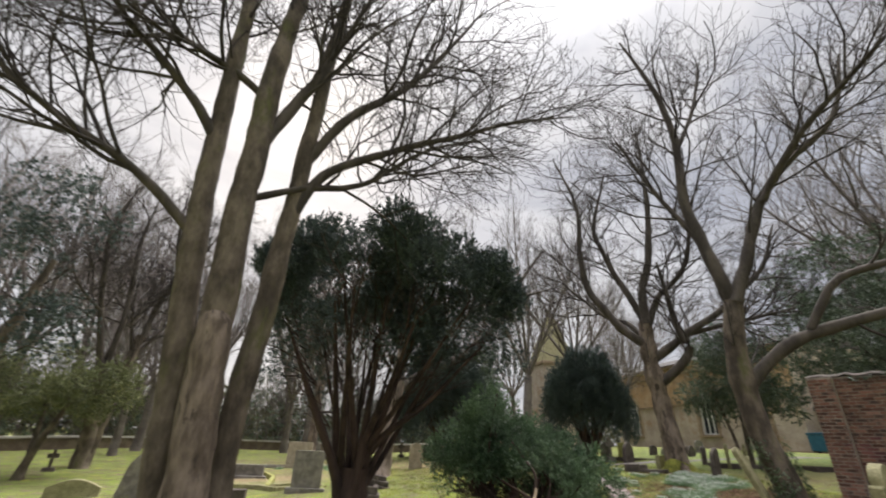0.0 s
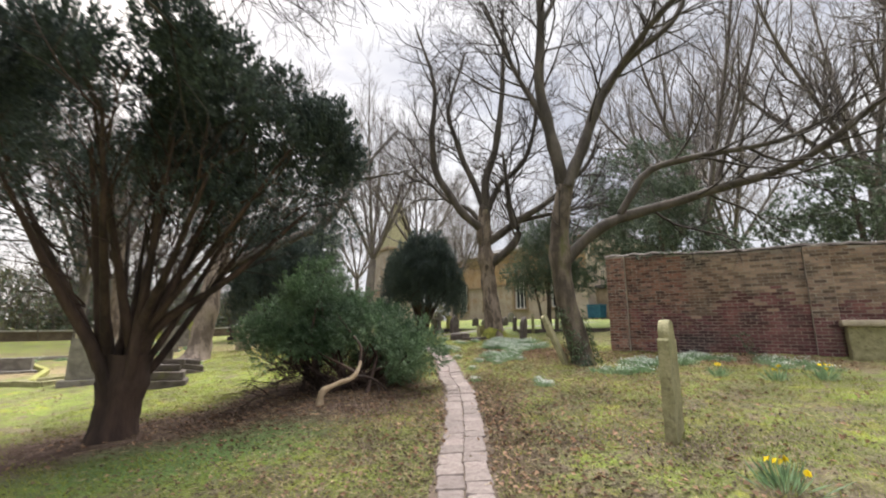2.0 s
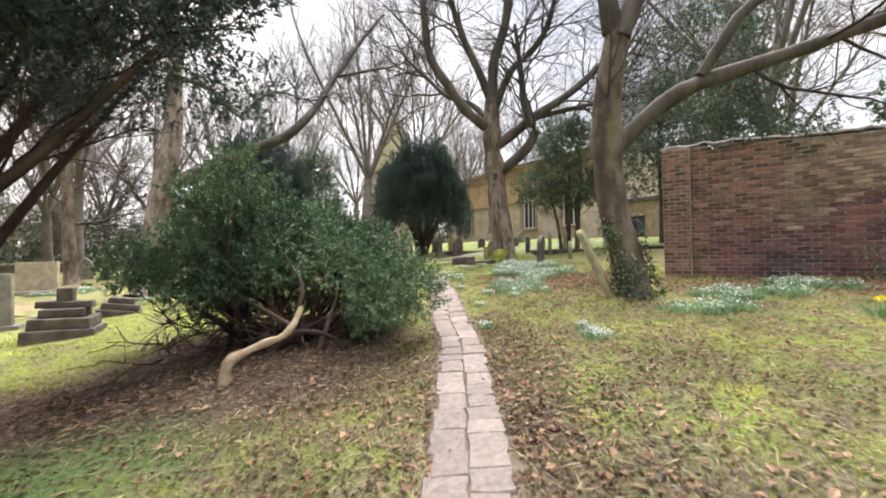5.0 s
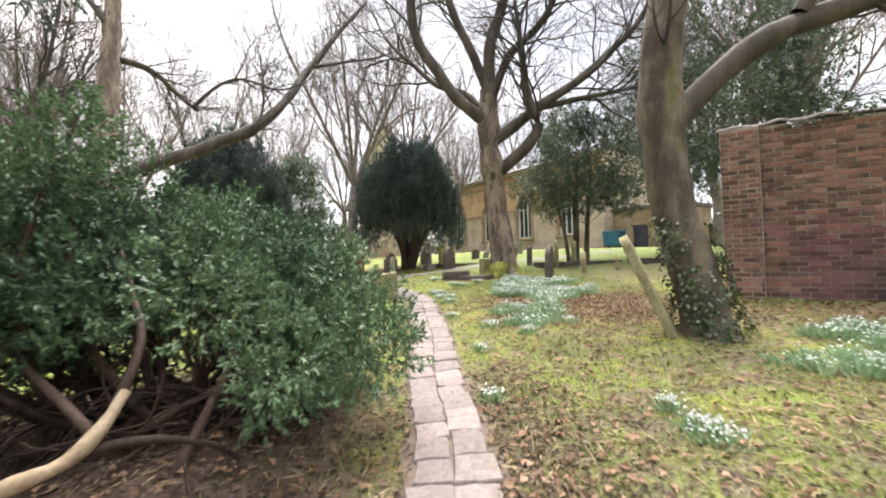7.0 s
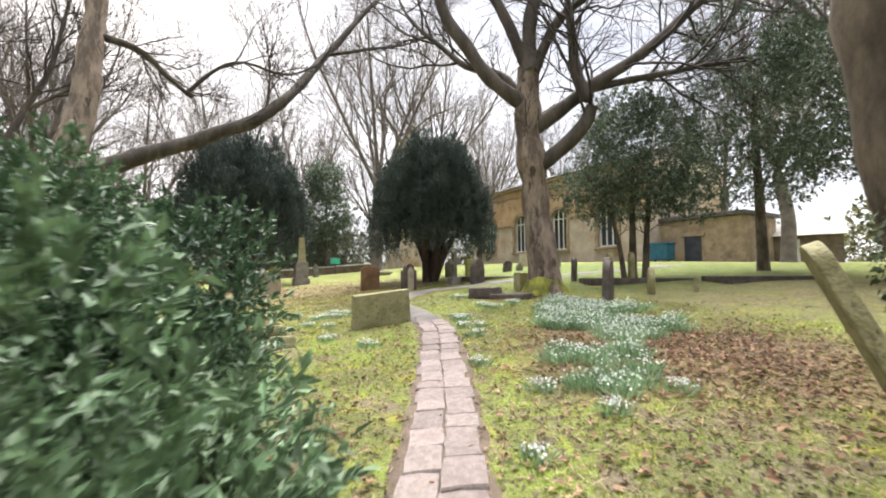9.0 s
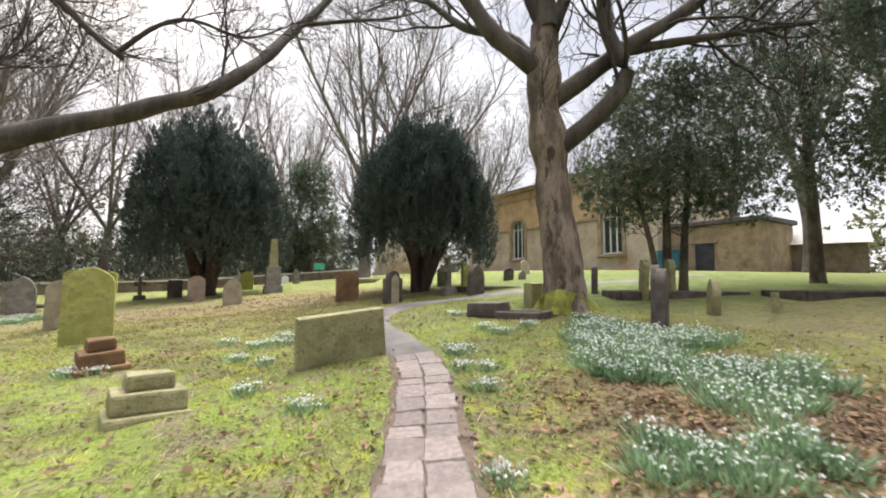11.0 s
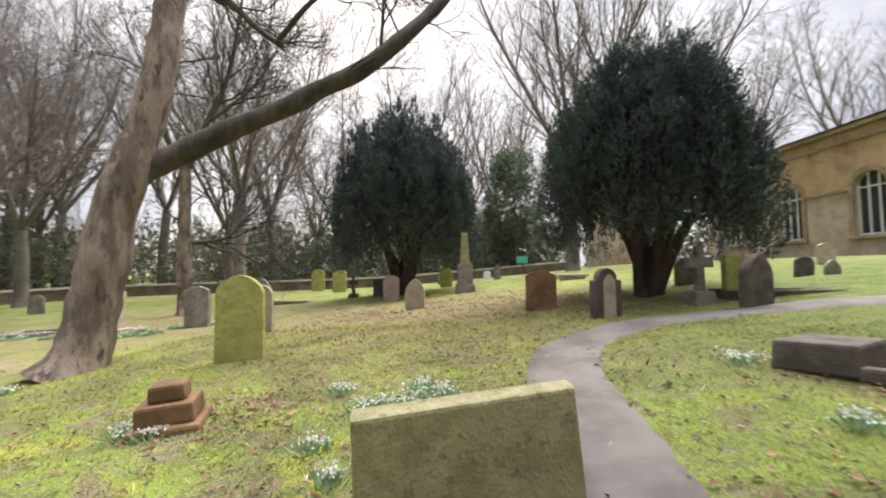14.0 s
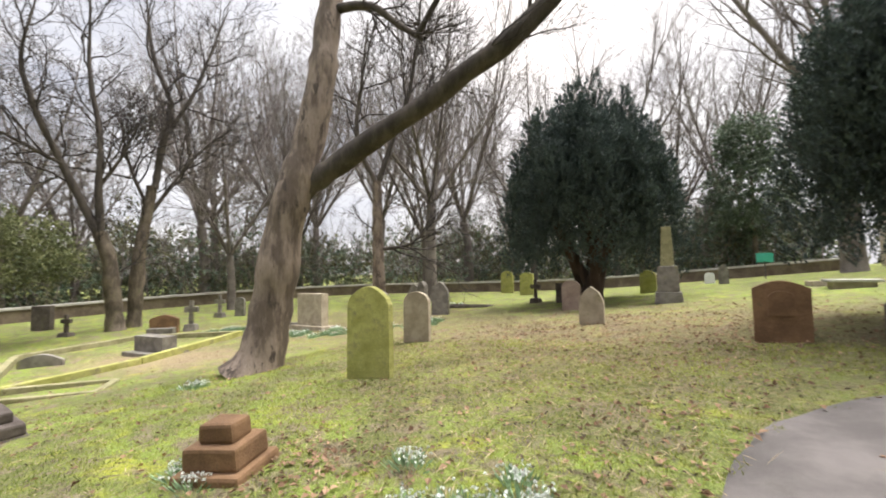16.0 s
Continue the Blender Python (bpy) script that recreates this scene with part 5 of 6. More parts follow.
leafy_tree(15.2, 8.0, "evergreen_tree", "dark evergreen tree rising over the brick wall", "evergreen tree", [(0, 0, 0, 0.2, 4.2, 0.14)],
           [(0, 0, 3.9, 1.9, 1.9, 0.8), (-0.6, 0.6, 3.0, 1.6, 1.4, 0.7), (0.4, -1.4, 4.4, 1.5, 1.4, 0.7)], 75, 0.32, 1500, M["holly"], 0.12, 84)
leafy_tree(17.5, 3.5, "evergreen_tree", "dark layered evergreen tree behind the wall", "evergreen tree", [(0, 0, 0, 0.2, 5.2, 0.16)],
           [(0, 0, 4.6, 2.4, 2.2, 0.8), (-0.8, 1.0, 3.6, 2.0, 1.8, 0.6), (0.2, -0.4, 5.8, 1.5, 1.5, 0.7)], 80, 0.34, 1600, M["yew"], 0.14, 85)
leafy_tree(-12.6, 11.0, "evergreen_tree", "tall dark evergreen tree with brown bare trunk", "evergreen tree", [(0, 0, 0.5, 0.3, 6.5, 0.22)],
           [(0.0, 0, 5.8, 1.5, 1.7, 1.6), (0.0, 0.2, 8.0, 1.4, 1.5, 1.4), (0.6, 0.4, 4.5, 1.0, 1.2, 0.8)], 60, 0.36, 1500, M["yew"], 0.1, 86)
leafy_tree(-15.4, 16.6, "holly_tree", "broad holly tree on a slanting trunk", "holly tree", [(0, 0, 0.9, 0.3, 3.2, 0.16), (0.2, 0, -0.6, 0.6, 3.0, 0.12)],
           [(0.2, 0.2, 3.4, 2.4, 2.2, 1.1), (1.2, 0.6, 2.9, 1.6, 1.5, 0.8), (-1.2, 0, 3.0, 1.6, 1.5, 0.9)], 140, 0.34, 3600, M["olive"], 0.1, 87)
leafy_tree(3.4, 52.0, "evergreen_tree", "far thin-leaved evergreen tree between the yews", "evergreen tree", [(0, 0, 0, 0.2, 7.0, 0.2)],
           [(0, 0, 6.0, 2.6, 2.6, 2.6), (0, 0, 9.5, 1.6, 1.6, 1.8), (-1.5, 0, 3.6, 2.2, 2.0, 1.4)], 130, 0.5, 2600, M["holly"], 0.26, 88, leaves=6)
leafy_tree(-1.5, 62.0, "evergreen_tree", "far round dark evergreen at the cemetery end", "evergreen tree", [(0, 0, 0, 0.2, 4.0, 0.2)],
           [(0, 0, 3.6, 4.6, 3.6, 2.6), (6, 0, 3.0, 3.6, 3.0, 2.2)], 120, 0.6, 2400, M["holly"], 0.35, 89, leaves=6)


def scrub_bank():
    """Tangled shrubs and young evergreens along the wood's edge beyond the low wall."""
    rng = np.random.default_rng(5)
    lob = []
    for i in range(0, len(EDGE), 2):
        for k in range(4):
            q = EDGE[i] - en[i] * rng.uniform(2.5, 16.0) * (1 if en[i] @ np.array([1, -0.7]) > 0 else -1)
            h = rng.uniform(1.6, 4.6) * (0.75 + 0.1 * k)
            lob.append((q[0], q[1], gz(*q) + h * 0.75, rng.uniform(1.4, 2.6), rng.uniform(1.4, 2.6), h))
    p, d = lobes_points(lob, 24000, rng, 0.5)
    p[:, 2] = np.maximum(p[:, 2], ground_z(p[:, 0], p[:, 1]) + 0.15)
    dark = rng.uniform(0, 1, len(p)) < 0.5
    for sel, mat, label in ((dark, "holly", "dark evergreen woodland undergrowth"), (~dark, "scrub", "olive-brown woodland undergrowth beyond the wall")):
        v, f = sprigs(p[sel], d[sel], rng, 8, 0.5, 0.28, 0.11, spread=1.0)
        tagged(array_object("undergrowth", v, f, M[mat]), label, "undergrowth", kind="stuff")
    tw = Tubes()
    for i in range(850):
        j = rng.integers(len(lob))
        c = np.array(lob[j][:2]) + rng.normal(0, 1.2, 2)
        grow(tw, rng, np.array([c[0], c[1], gz(*c)]), np.array([rng.normal(0, 0.3), rng.normal(0, 0.3), 1.0]), rng.uniform(3.5, 8.5), 0.035, 1, dict(FINE, kids=(7,), tip=0.008))
    tagged(tw.make("saplings", M["bark_far"]), "thicket of thin bare saplings at the wood edge", "saplings", kind="stuff")


scrub_bank()


def far_woods():
    """Distant woodland that closes the view all round the churchyard."""
    rng = np.random.default_rng(15)
    lob = []
    for i in range(230):
        a, r = rng.uniform(0, 6.283), rng.uniform(78, 120)
        x, y = 2 + r * math.cos(a), 20 + r * math.sin(a)
        h = rng.uniform(3.0, 6.5)
        lob.append((x, y, gz(x, y) + h * 0.7, rng.uniform(3, 6), rng.uniform(3, 6), h))
    p, d = lobes_points(lob, 15000, rng, 0.6)
    v, f = sprigs(p, d, rng, 5, 1.3, 1.0, 0.5, spread=1.0)
    tagged(array_object("far_woods", v, f, M["scrub"]), "distant olive-brown woodland round the churchyard", "woodland", kind="stuff")


far_woods()

# ---- graves ----


def headstone(x, y, shape, w, h, d, mat, label, turn=0.0, tilt=(0, 0), base=0.0, seed=0, group=""):
    root = thing("headstone", (x, y, gz(x, y) - 0.02), label, "headstone", group, turn, tilt)
    part("slab", slab(outline(shape, w, h), d, z=-0.12 if not base else base * 0.9, seed=seed), M[mat], root)
    if base:
        part("base", block(w * 1.3, d * 2.1, base + 0.1, z=-0.1, bevel=0.025, wear=0.008, seed=seed), M[mat], root)
    return root


def stepped_base(x, y, tiers, mat, label, turn=0.0, tilt=(0, 0), stump=None):
    root = thing("stepped_monument", (x, y, gz(x, y) - 0.03), label, "grave monument", "", turn, tilt)
    z = -0.05
    for i, (w, d, h) in enumerate(tiers):
        part("step", block(w, d, h + (0.05 if not i else 0), z=z, bevel=0.03, taper=0.97, cuts=1, wear=0.012, seed=i + 3), M[mat], root)
        z += h + (0.05 if not i else 0)
    if stump:
        part("stump", block(stump[0], stump[0], stump[1], z=z, bevel=0.02, wear=0.01), M[mat], root)
    return root


headstone(4.66, 5.22, "shoulder", 0.56, 1.46, 0.12, "stone_lichen", "tall narrow lichen-covered headstone standing in grass", turn=34, tilt=(0, 1.5))
headstone(6.72, 10.14, "round", 0.34, 1.42, 0.1, "stone_lichen", "leaning mossy headstone propped near the ivied tree", turn=42, tilt=(-23, 0))
blk = thing("headstone", (4.34, 16.03, gz(4.34, 16.03)), "blank lichen-speckled rectangular slab leaning beside the path", "headstone", turn=20, tilt=(5, -5.0))
part("slab", slab([(-0.57, -0.15), (-0.52, 0.6), (0.55, 0.6), (0.57, -0.15)], 0.13, wear=0.01, bevel=0.02), M["stone_lichen"], blk)
part("base", block(1.24, 0.26, 0.14, z=-0.14, bevel=0.02, wear=0.01), M["stone_lichen"], blk)
headstone(0.1, 19.85, "peaked", 0.74, 1.5, 0.12, "stone_moss", "bright green algae-covered headstone standing in the grass", turn=14)
headstone(-1.67, 22.78, "round", 0.66, 1.28, 0.12, "stone_pale", "pale yellowish round-topped headstone", turn=14)
headstone(-5.02, 24.6, "segment", 0.72, 1.35, 0.13, "stone_grey", "grey weathered headstone with a low curved top", turn=10)
headstone(-5.3, 28.0, "gothic", 0.72, 1.4, 0.13, "stone_grey", "grey pointed weathered sandstone headstone", turn=12)
headstone(-5.9, 28.6, "flat", 0.5, 1.2, 0.14, "stone_grey", "grey square-topped upright headstone in grass", turn=12)
headstone(4.85, 23.15, "segment", 0.64, 0.98, 0.15, "stone_brown", "dark brown carved headstone with curved top", turn=4)
part("carved_panel", slab(outline("round", 0.3, 0.34), 0.03, z=0.38, bevel=0.004), M["stone_brown"], bpy.data.objects["headstone.008"], "raised round carving").location = (0, -0.082, 0)
headstone(5.9, 21.6, "shoulder", 0.5, 0.99, 0.17, "stone_dark", "dark-edged round headstone with a worn pale face", turn=22)
part("face_panel", slab(outline("gothic", 0.22, 0.75), 0.03, z=0.02, bevel=0.004), M["stone_pale"], bpy.data.objects["headstone.009"], "worn pale arched face").location = (0.02, -0.092, 0)
headstone(1.5, 25.15, "gothic", 0.54, 0.98, 0.12, "stone_pale", "small pale pointed headstone", turn=8)
headstone(-0.3, 28.4, "round", 0.58, 1.06, 0.12, "stone_pink", "pinkish round-topped headstone before the yew", turn=8)
headstone(-1.86, 31.4, "flat", 0.56, 0.9, 0.15, "stone_dark", "dark square headstone under the yew", turn=8)
headstone(-9.8, 40.6, "round", 0.9, 1.65, 0.16, "stone_moss", "far mossy green round headstone", turn=5, group="far mossy headstones")
headstone(-7.1, 38.3, "segment", 0.85, 1.5, 0.16, "stone_moss", "far mossy headstone with a curved top", turn=5, group="far mossy headstones")
headstone(0.5, 34.5, "round", 0.62, 1.08, 0.14, "stone_moss", "mossy round headstone in bright grass", turn=5, group="far mossy headstones")
headstone(-0.9, 40.4, "gothic", 0.66, 1.02, 0.14, "stone_grey", "far grey pointed stone headstone", turn=5)
headstone(1.9, 41.0, "round", 0.45, 0.7, 0.12, "white", "small white marble headstone", turn=5)
headstone(2.7, 39.0, "gothic", 0.42, 1.05, 0.14, "stone_grey", "small grey pointed headstone", turn=5)
headstone(8.48, 22.9, "flat", 0.5, 0.95, 0.14, "stone_moss", "mossy upright slab near the church path", turn=15)
headstone(8.27, 21.75, "gothic", 0.5, 1.0, 0.2, "stone_dark", "dark pointed headstone with a pale worn centre", turn=25)
headstone(8.55, 25.8, "round", 0.5, 0.85, 0.13, "stone_grey", "grey round-topped headstone below the yew", turn=10)
headstone(8.42, 18.74, "flat", 0.36, 0.62, 0.26, "stone_lichen", "low mossy block headstone behind the big tree", turn=15)
for (hx, hy, hw, hh, shp, m_, tr, tl) in ((11.2, 25.8, 0.42, 0.62, "round", "stone_dark", 10, (0, 5)), (11.7, 25.6, 0.3, 0.5, "gothic", "stone_grey", 0, (0, -4)), (12.95, 25.6, 0.3, 0.52, "round", "stone_dark", 12, (0, 3)), (12.45, 24.2, 0.45, 0.66, "gothic", "stone_dark", 20, (0, 6)), (14.4, 27.0, 0.5, 0.8, "round", "stone_grey", 10, (0, 0)), (13.6, 29.0, 0.5, 0.8, "segment", "stone_pale", 8, (0, 2))):
    headstone(hx, hy, shp, hw, hh, 0.12, m_, "small leaning old headstone on the church slope", turn=tr, tilt=tl, group="small old headstones by the church")
headstone(8.98, 16.0, "gothic", 0.38, 1.02, 0.12, "stone_dark", "dark pointed headstone leaning in the snowdrops", turn=42, tilt=(0, 9))
headstone(8.72, 15.62, "gothic", 0.36, 0.98, 0.13, "stone_dark", "dark mossy headstone with rusty stained edge", turn=38, tilt=(0, 6))
headstone(10.05, 15.95, "gothic", 0.34, 0.72, 0.12, "stone_lichen", "small leaning mossy pointed headstone", turn=55, tilt=(0, -10))
headstone(10.7, 18.15, "round", 0.42, 1.0, 0.12, "stone_lichen", "leaning green-edged headstone under the holly", turn=60, tilt=(0, -13))
headstone(10.6, 19.65, "round", 0.45, 0.85, 0.13, "stone_dark", "dark leaning round headstone", turn=50, tilt=(0, 9))
headstone(11.35, 18.1, "round", 0.4, 0.95, 0.12, "stone_lichen", "mossy leaning headstone beside holly stems", turn=60, tilt=(0, -8))
headstone(10.9, 15.6, "flat", 0.14, 0.45, 0.1, "stone_lichen", "small mossy marker stone", turn=40)
headstone(-4.72, 15.65, "flat", 0.95, 1.12, 0.18, "stone_grey", "broad plain grey headstone on a plinth", turn=12, base=0.14)
headstone(-5.8, 12.65, "flat", 0.8, 0.6, 0.4, "stone_dark", "low dark stone block marker", turn=15)
headstone(-7.83, 24.1, "flat", 1.2, 1.1, 0.3, "stone_pale", "broad pale block headstone", turn=8, base=0.15)
headstone(-8.98, 30.5, "gothic", 0.74, 1.26, 0.15, "stone_grey", "grey headstone near the far trees", turn=8)
headstone(-7.85, 29.8, "gothic", 0.4, 1.4, 0.3, "stone_grey", "slim grey pointed monument", turn=8)
headstone(-13.1, 21.25, "segment", 0.95, 0.82, 0.2, "stone_brown", "brown headstone beyond the kerbed grave", turn=50)
headstone(-11.94, 20.8, "flat", 0.82, 0.46, 0.3, "stone_grey", "low grey block marker", turn=50)
headstone(-9.6, 17.5, "segment", 0.95, 0.45, 0.12, "stone_grey", "low grey kerb headstone in dry grass", turn=55)
headstone(-20.2, 18.8, "flat", 0.7, 1.2, 0.3, "stone_dark", "dark upright monument near the boundary wall", turn=50)
headstone(-16.6, 28.3, "round", 0.56, 0.95, 0.15, "stone_grey", "grey headstone by the boundary wall", turn=30)
headstone(-15.6, 25.2, "round", 0.5, 1.05, 0.15, "stone_grey", "grey round-topped headstone near the boundary wall", turn=30)
headstone(-9.4, 14.2, "gothic", 0.95, 1.5, 0.16, "stone_grey", "large dark leaning headstone", turn=20, tilt=(0, 10))
headstone(-11.0, 13.9, "segment", 1.3, 0.6, 0.3, "stone_lichen", "low wide mossy headstone", turn=30)
headstone(-8.4, 19.6, "flat", 1.2, 0.42, 0.4, "stone_grey", "low grey stone table tomb in dry grass", turn=15, base=0.1)


ledger = thing("table_tomb", (6.3, 31.6, gz(6.3, 31.6)), "low table tomb with a pale flat ledger stone", "grave", turn=8)
part("base", block(0.9, 0.6, 0.3, z=-0.15, bevel=0.03, wear=0.01), M["stone_pale"], ledger)
part("ledger", block(1.1, 0.8, 0.08, z=0.15, bevel=0.02, wear=0.006), M["coping"], ledger, "pale flat ledger stone")


def cross(x, y, h, mat, label, turn=0.0):
    root = thing("cross_monument", (x, y, gz(x, y) - 0.02), label, "grave monument", turn=turn)
    part("base", block(0.5, 0.4, h * 0.3, z=-0.08, taper=0.75, bevel=0.03, wear=0.01), M[mat], root)
    k = h * 0.1
    part("cross", slab([(-k * 0.7, h * 0.2), (-k * 0.6, h * 0.62), (-h * 0.22, h * 0.62), (-h * 0.22, h * 0.8), (-k * 0.6, h * 0.8), (-k * 0.6, h), (k * 0.6, h), (k * 0.6, h * 0.8), (h * 0.22, h * 0.8), (h * 0.22, h * 0.62), (k * 0.6, h * 0.62), (k * 0.7, h * 0.2)], 0.12, wear=0.004), M[mat], root)


cross(-3.4, 32.1, 1.0, "stone_dark", "small dark stone cross on a tapered base", 8)
cross(-12.8, 22.05, 1.15, "stone_grey", "grey stone cross with a rounded base", 45)
cross(-16.2, 24.5, 1.1, "stone_grey", "slim grey stone cross", 40)
cross(-16.4, 19.0, 0.85, "stone_dark", "small dark stone cross", 40)
cross(7.7, 22.5, 1.1, "stone_grey", "weathered stone cross monument under the yew", 15)
ob = thing("obelisk", (2.25, 29.35, gz(2.25, 29.35) - 0.03), "tall green-stained tapering stone obelisk", "grave monument", turn=12)
part("plinth", block(0.75, 0.75, 0.45, z=-0.1, bevel=0.03, taper=0.9, wear=0.01), M["stone_grey"], ob)
part("pedestal", block(0.58, 0.58, 0.75, z=0.35, bevel=0.03, taper=0.92, wear=0.01), M["stone_grey"], ob)
part("shaft", block(0.36, 0.36, 1.15, z=1.1, bevel=0.02, taper=0.7, wear=0.006), M["stone_lichen"], ob)
stepped_base(1.4, 17.26, [(0.6, 0.56, 0.11), (0.47, 0.42, 0.18), (0.3, 0.26, 0.15)], "stone_brown", "stepped brown sandstone cross base with missing cross", 30, (2, -3))
stepped_base(2.63, 15.12, [(0.66, 0.6, 0.06), (0.56, 0.46, 0.18), (0.36, 0.3, 0.14)], "stone_lichen", "stepped mossy stone cross base sunk in grass", 24, (-3, 2))
stepped_base(-2.53, 13.9, [(1.06, 0.9, 0.2), (0.9, 0.76, 0.2), (0.66, 0.56, 0.16), (0.84, 0.3, 0.13)], "stone_dark", "stepped dark stone cross base with broken stump", 8, (0, 2), (0.24, 0.24))
stepped_base(-2.45, 16.1, [(0.9, 0.7, 0.15), (0.72, 0.6, 0.15), (0.5, 0.44, 0.13)], "stone_dark", "low tilted stepped dark stone base", 14, (0, 9))

tomb = thing("kerbed_grave", (7.2, 18.28, gz(7.2, 18.28)), "dark stone kerbed grave with a raised coped end", "grave", turn=-48, tilt=(0, -2))
part("headblock", block(0.62, 0.72, 0.26, z=-0.02, bevel=0.03, taper=0.93, cuts=1, wear=0.008), M["stone_dark"], tomb)
for yy in (-0.3, 0.3):
    part("kerb", block(0.85, 0.13, 0.13, z=-0.05, x=0.7, y=yy, bevel=0.03, wear=0.008), M["stone_dark"], tomb)
part("kerb", block(0.14, 0.72, 0.14, z=-0.05, x=1.17, bevel=0.03, wear=0.008), M["stone_dark"], tomb)
for (kx, ky, kl, kw, kt, kg) in ((9.2, 23.1, 1.9, 0.8, 10, "stone_dark"), (11.6, 18.3, 2.6, 1.0, -20, "stone_dark"), (-6.0, 30.8, 1.9, 0.8, 12, "stone_dark"), (-5.6, 16.9, 2.2, 0.9, 60, "stone_lichen"), (-9.4, 24.2, 2.2, 1.0, 40, "stone_grey"), (13.8, 16.4, 2.4, 0.9, -12, "stone_dark"), (6.3, 33.4, 1.6, 0.7, 10, "stone_pale")):
    k = thing("kerbed_grave", (kx, ky, gz(kx, ky)), "low stone kerb round an old grave", "grave", "low kerbed graves", turn=kt)
    for yy in (-kw / 2, kw / 2):
        part("kerb", block(kl, 0.14, 0.3, z=-0.21, y=yy, bevel=0.02, wear=0.008), M[kg], k)
    for xx in (-kl / 2, kl / 2):
        part("kerb", block(0.14, kw, 0.3, z=-0.21, x=xx, bevel=0.02, wear=0.008), M[kg], k)

# long yellow-lichened kerb of the family plot in dry grass
plot = thing("grave_plot", (-7.3, 19.0, gz(-7.3, 19.0)), "large kerbed family plot of dry grass with yellow-lichened edging", "grave plot")
for (ax, ay, bx, by, m_) in ((-6.2, 16.2, -7.05, 18.9, "stone_moss"), (-7.05, 18.9, -9.3, 22.3, "stone_moss"), (-6.2, 16.2, -11.5, 17.2, "stone_lichen"), (-11.5, 17.2, -12.2, 20.2, "stone_lichen"), (-12.2, 20.2, -9.3, 22.3, "stone_lichen")):
    L_ = math.hypot(bx - ax, by - ay)
    e_ = part("kerb", block(L_, 0.16, 0.34, z=-0.2, bevel=0.03, cuts=2, wear=0.015, seed=int(ax * 7)), M[m_], plot)
    e_.matrix_local = pose((ax + bx) / 2 + 7.3, (ay + by) / 2 - 19.0, gz((ax + bx) / 2, (ay + by) / 2) - gz(-7.3, 19.0) + 0.02, 0, math.degrees(math.atan2(gz(ax, ay) - gz(bx, by), L_)), math.degrees(math.atan2(by - ay, bx - ax)))
sg = thing("notice_board", (4.1, 44.0, gz(4.1, 44.0)), "small green notice board on a post far off", "sign")
part("post", block(0.07, 0.07, 1.0, z=-0.1, bevel=0.01), M["stone_dark"], sg)
part("board", block(0.75, 0.05, 0.5, z=0.85, bevel=0.01), M["sign_green"], sg)

# mossy low stone wall in front of the brick wall
lw = W0 + WD * 6.9 + WN * 0.42
low = thing("low_stone_wall", (lw[0], lw[1], gz(*lw)), "low mossy pale stone wall along the brick wall", "wall", turn=wall_turn)
part("stonework", block(4.1, 0.4, 0.85, z=-0.2, bevel=0.03, cuts=3, wear=0.02), M["stone_lichen"], low)
part("coping", block(4.25, 0.52, 0.13, z=0.65, bevel=0.04, cuts=3, wear=0.012), M["stone_pale"], low)

# ---- moss collar, ivy, fallen leaves, flowers ----
PATH = resample([(-1.2, -3.0), (-0.5, -1.3), (0.25, 0.7), (1.05, 2.7), (1.92, 4.85), (2.22, 5.6), (2.66, 6.62), (3.18, 8.1), (3.58, 9.25), (3.98, 10.8), (4.25, 11.7), (4.72, 13.4), (5.05, 14.9), (5.2, 15.95)], 0.1)
mrng = np.random.default_rng(3)


def moss_collar(x, y, r, h, label):
    n = 26
    v, f = [], []
    for i in range(n):
        a = i * 2 * math.pi / n
        lobe = 1 + 0.35 * math.sin(3 * a + x) * 0.5 + 0.12 * mrng.normal()
        for k, (rr, zz) in enumerate(((r * 1.5 * lobe, -0.04), (r * 1.25 * lobe, h * 0.3), (r * 1.1, h * 0.75 * (1 + 0.3 * math.sin(2 * a))), (r * 0.8, h))):
            v.append((rr * math.cos(a), rr * math.sin(a), zz + mrng.normal(0, 0.012)))
    for i in range(n):
        j = (i + 1) % n
        for k in range(3):
            f.append((i * 4 + k, j * 4 + k, j * 4 + k + 1, i * 4 + k + 1))
    ob = mesh_object("moss_cushion", v, f, M["moss"], smooth=True)
    ob.location = (x, y, gz(x, y))
    return tagged(ob, label, "moss")


moss_collar(8.61, 17.9, 0.42, 0.4, "thick bright moss cushion round the tree foot")


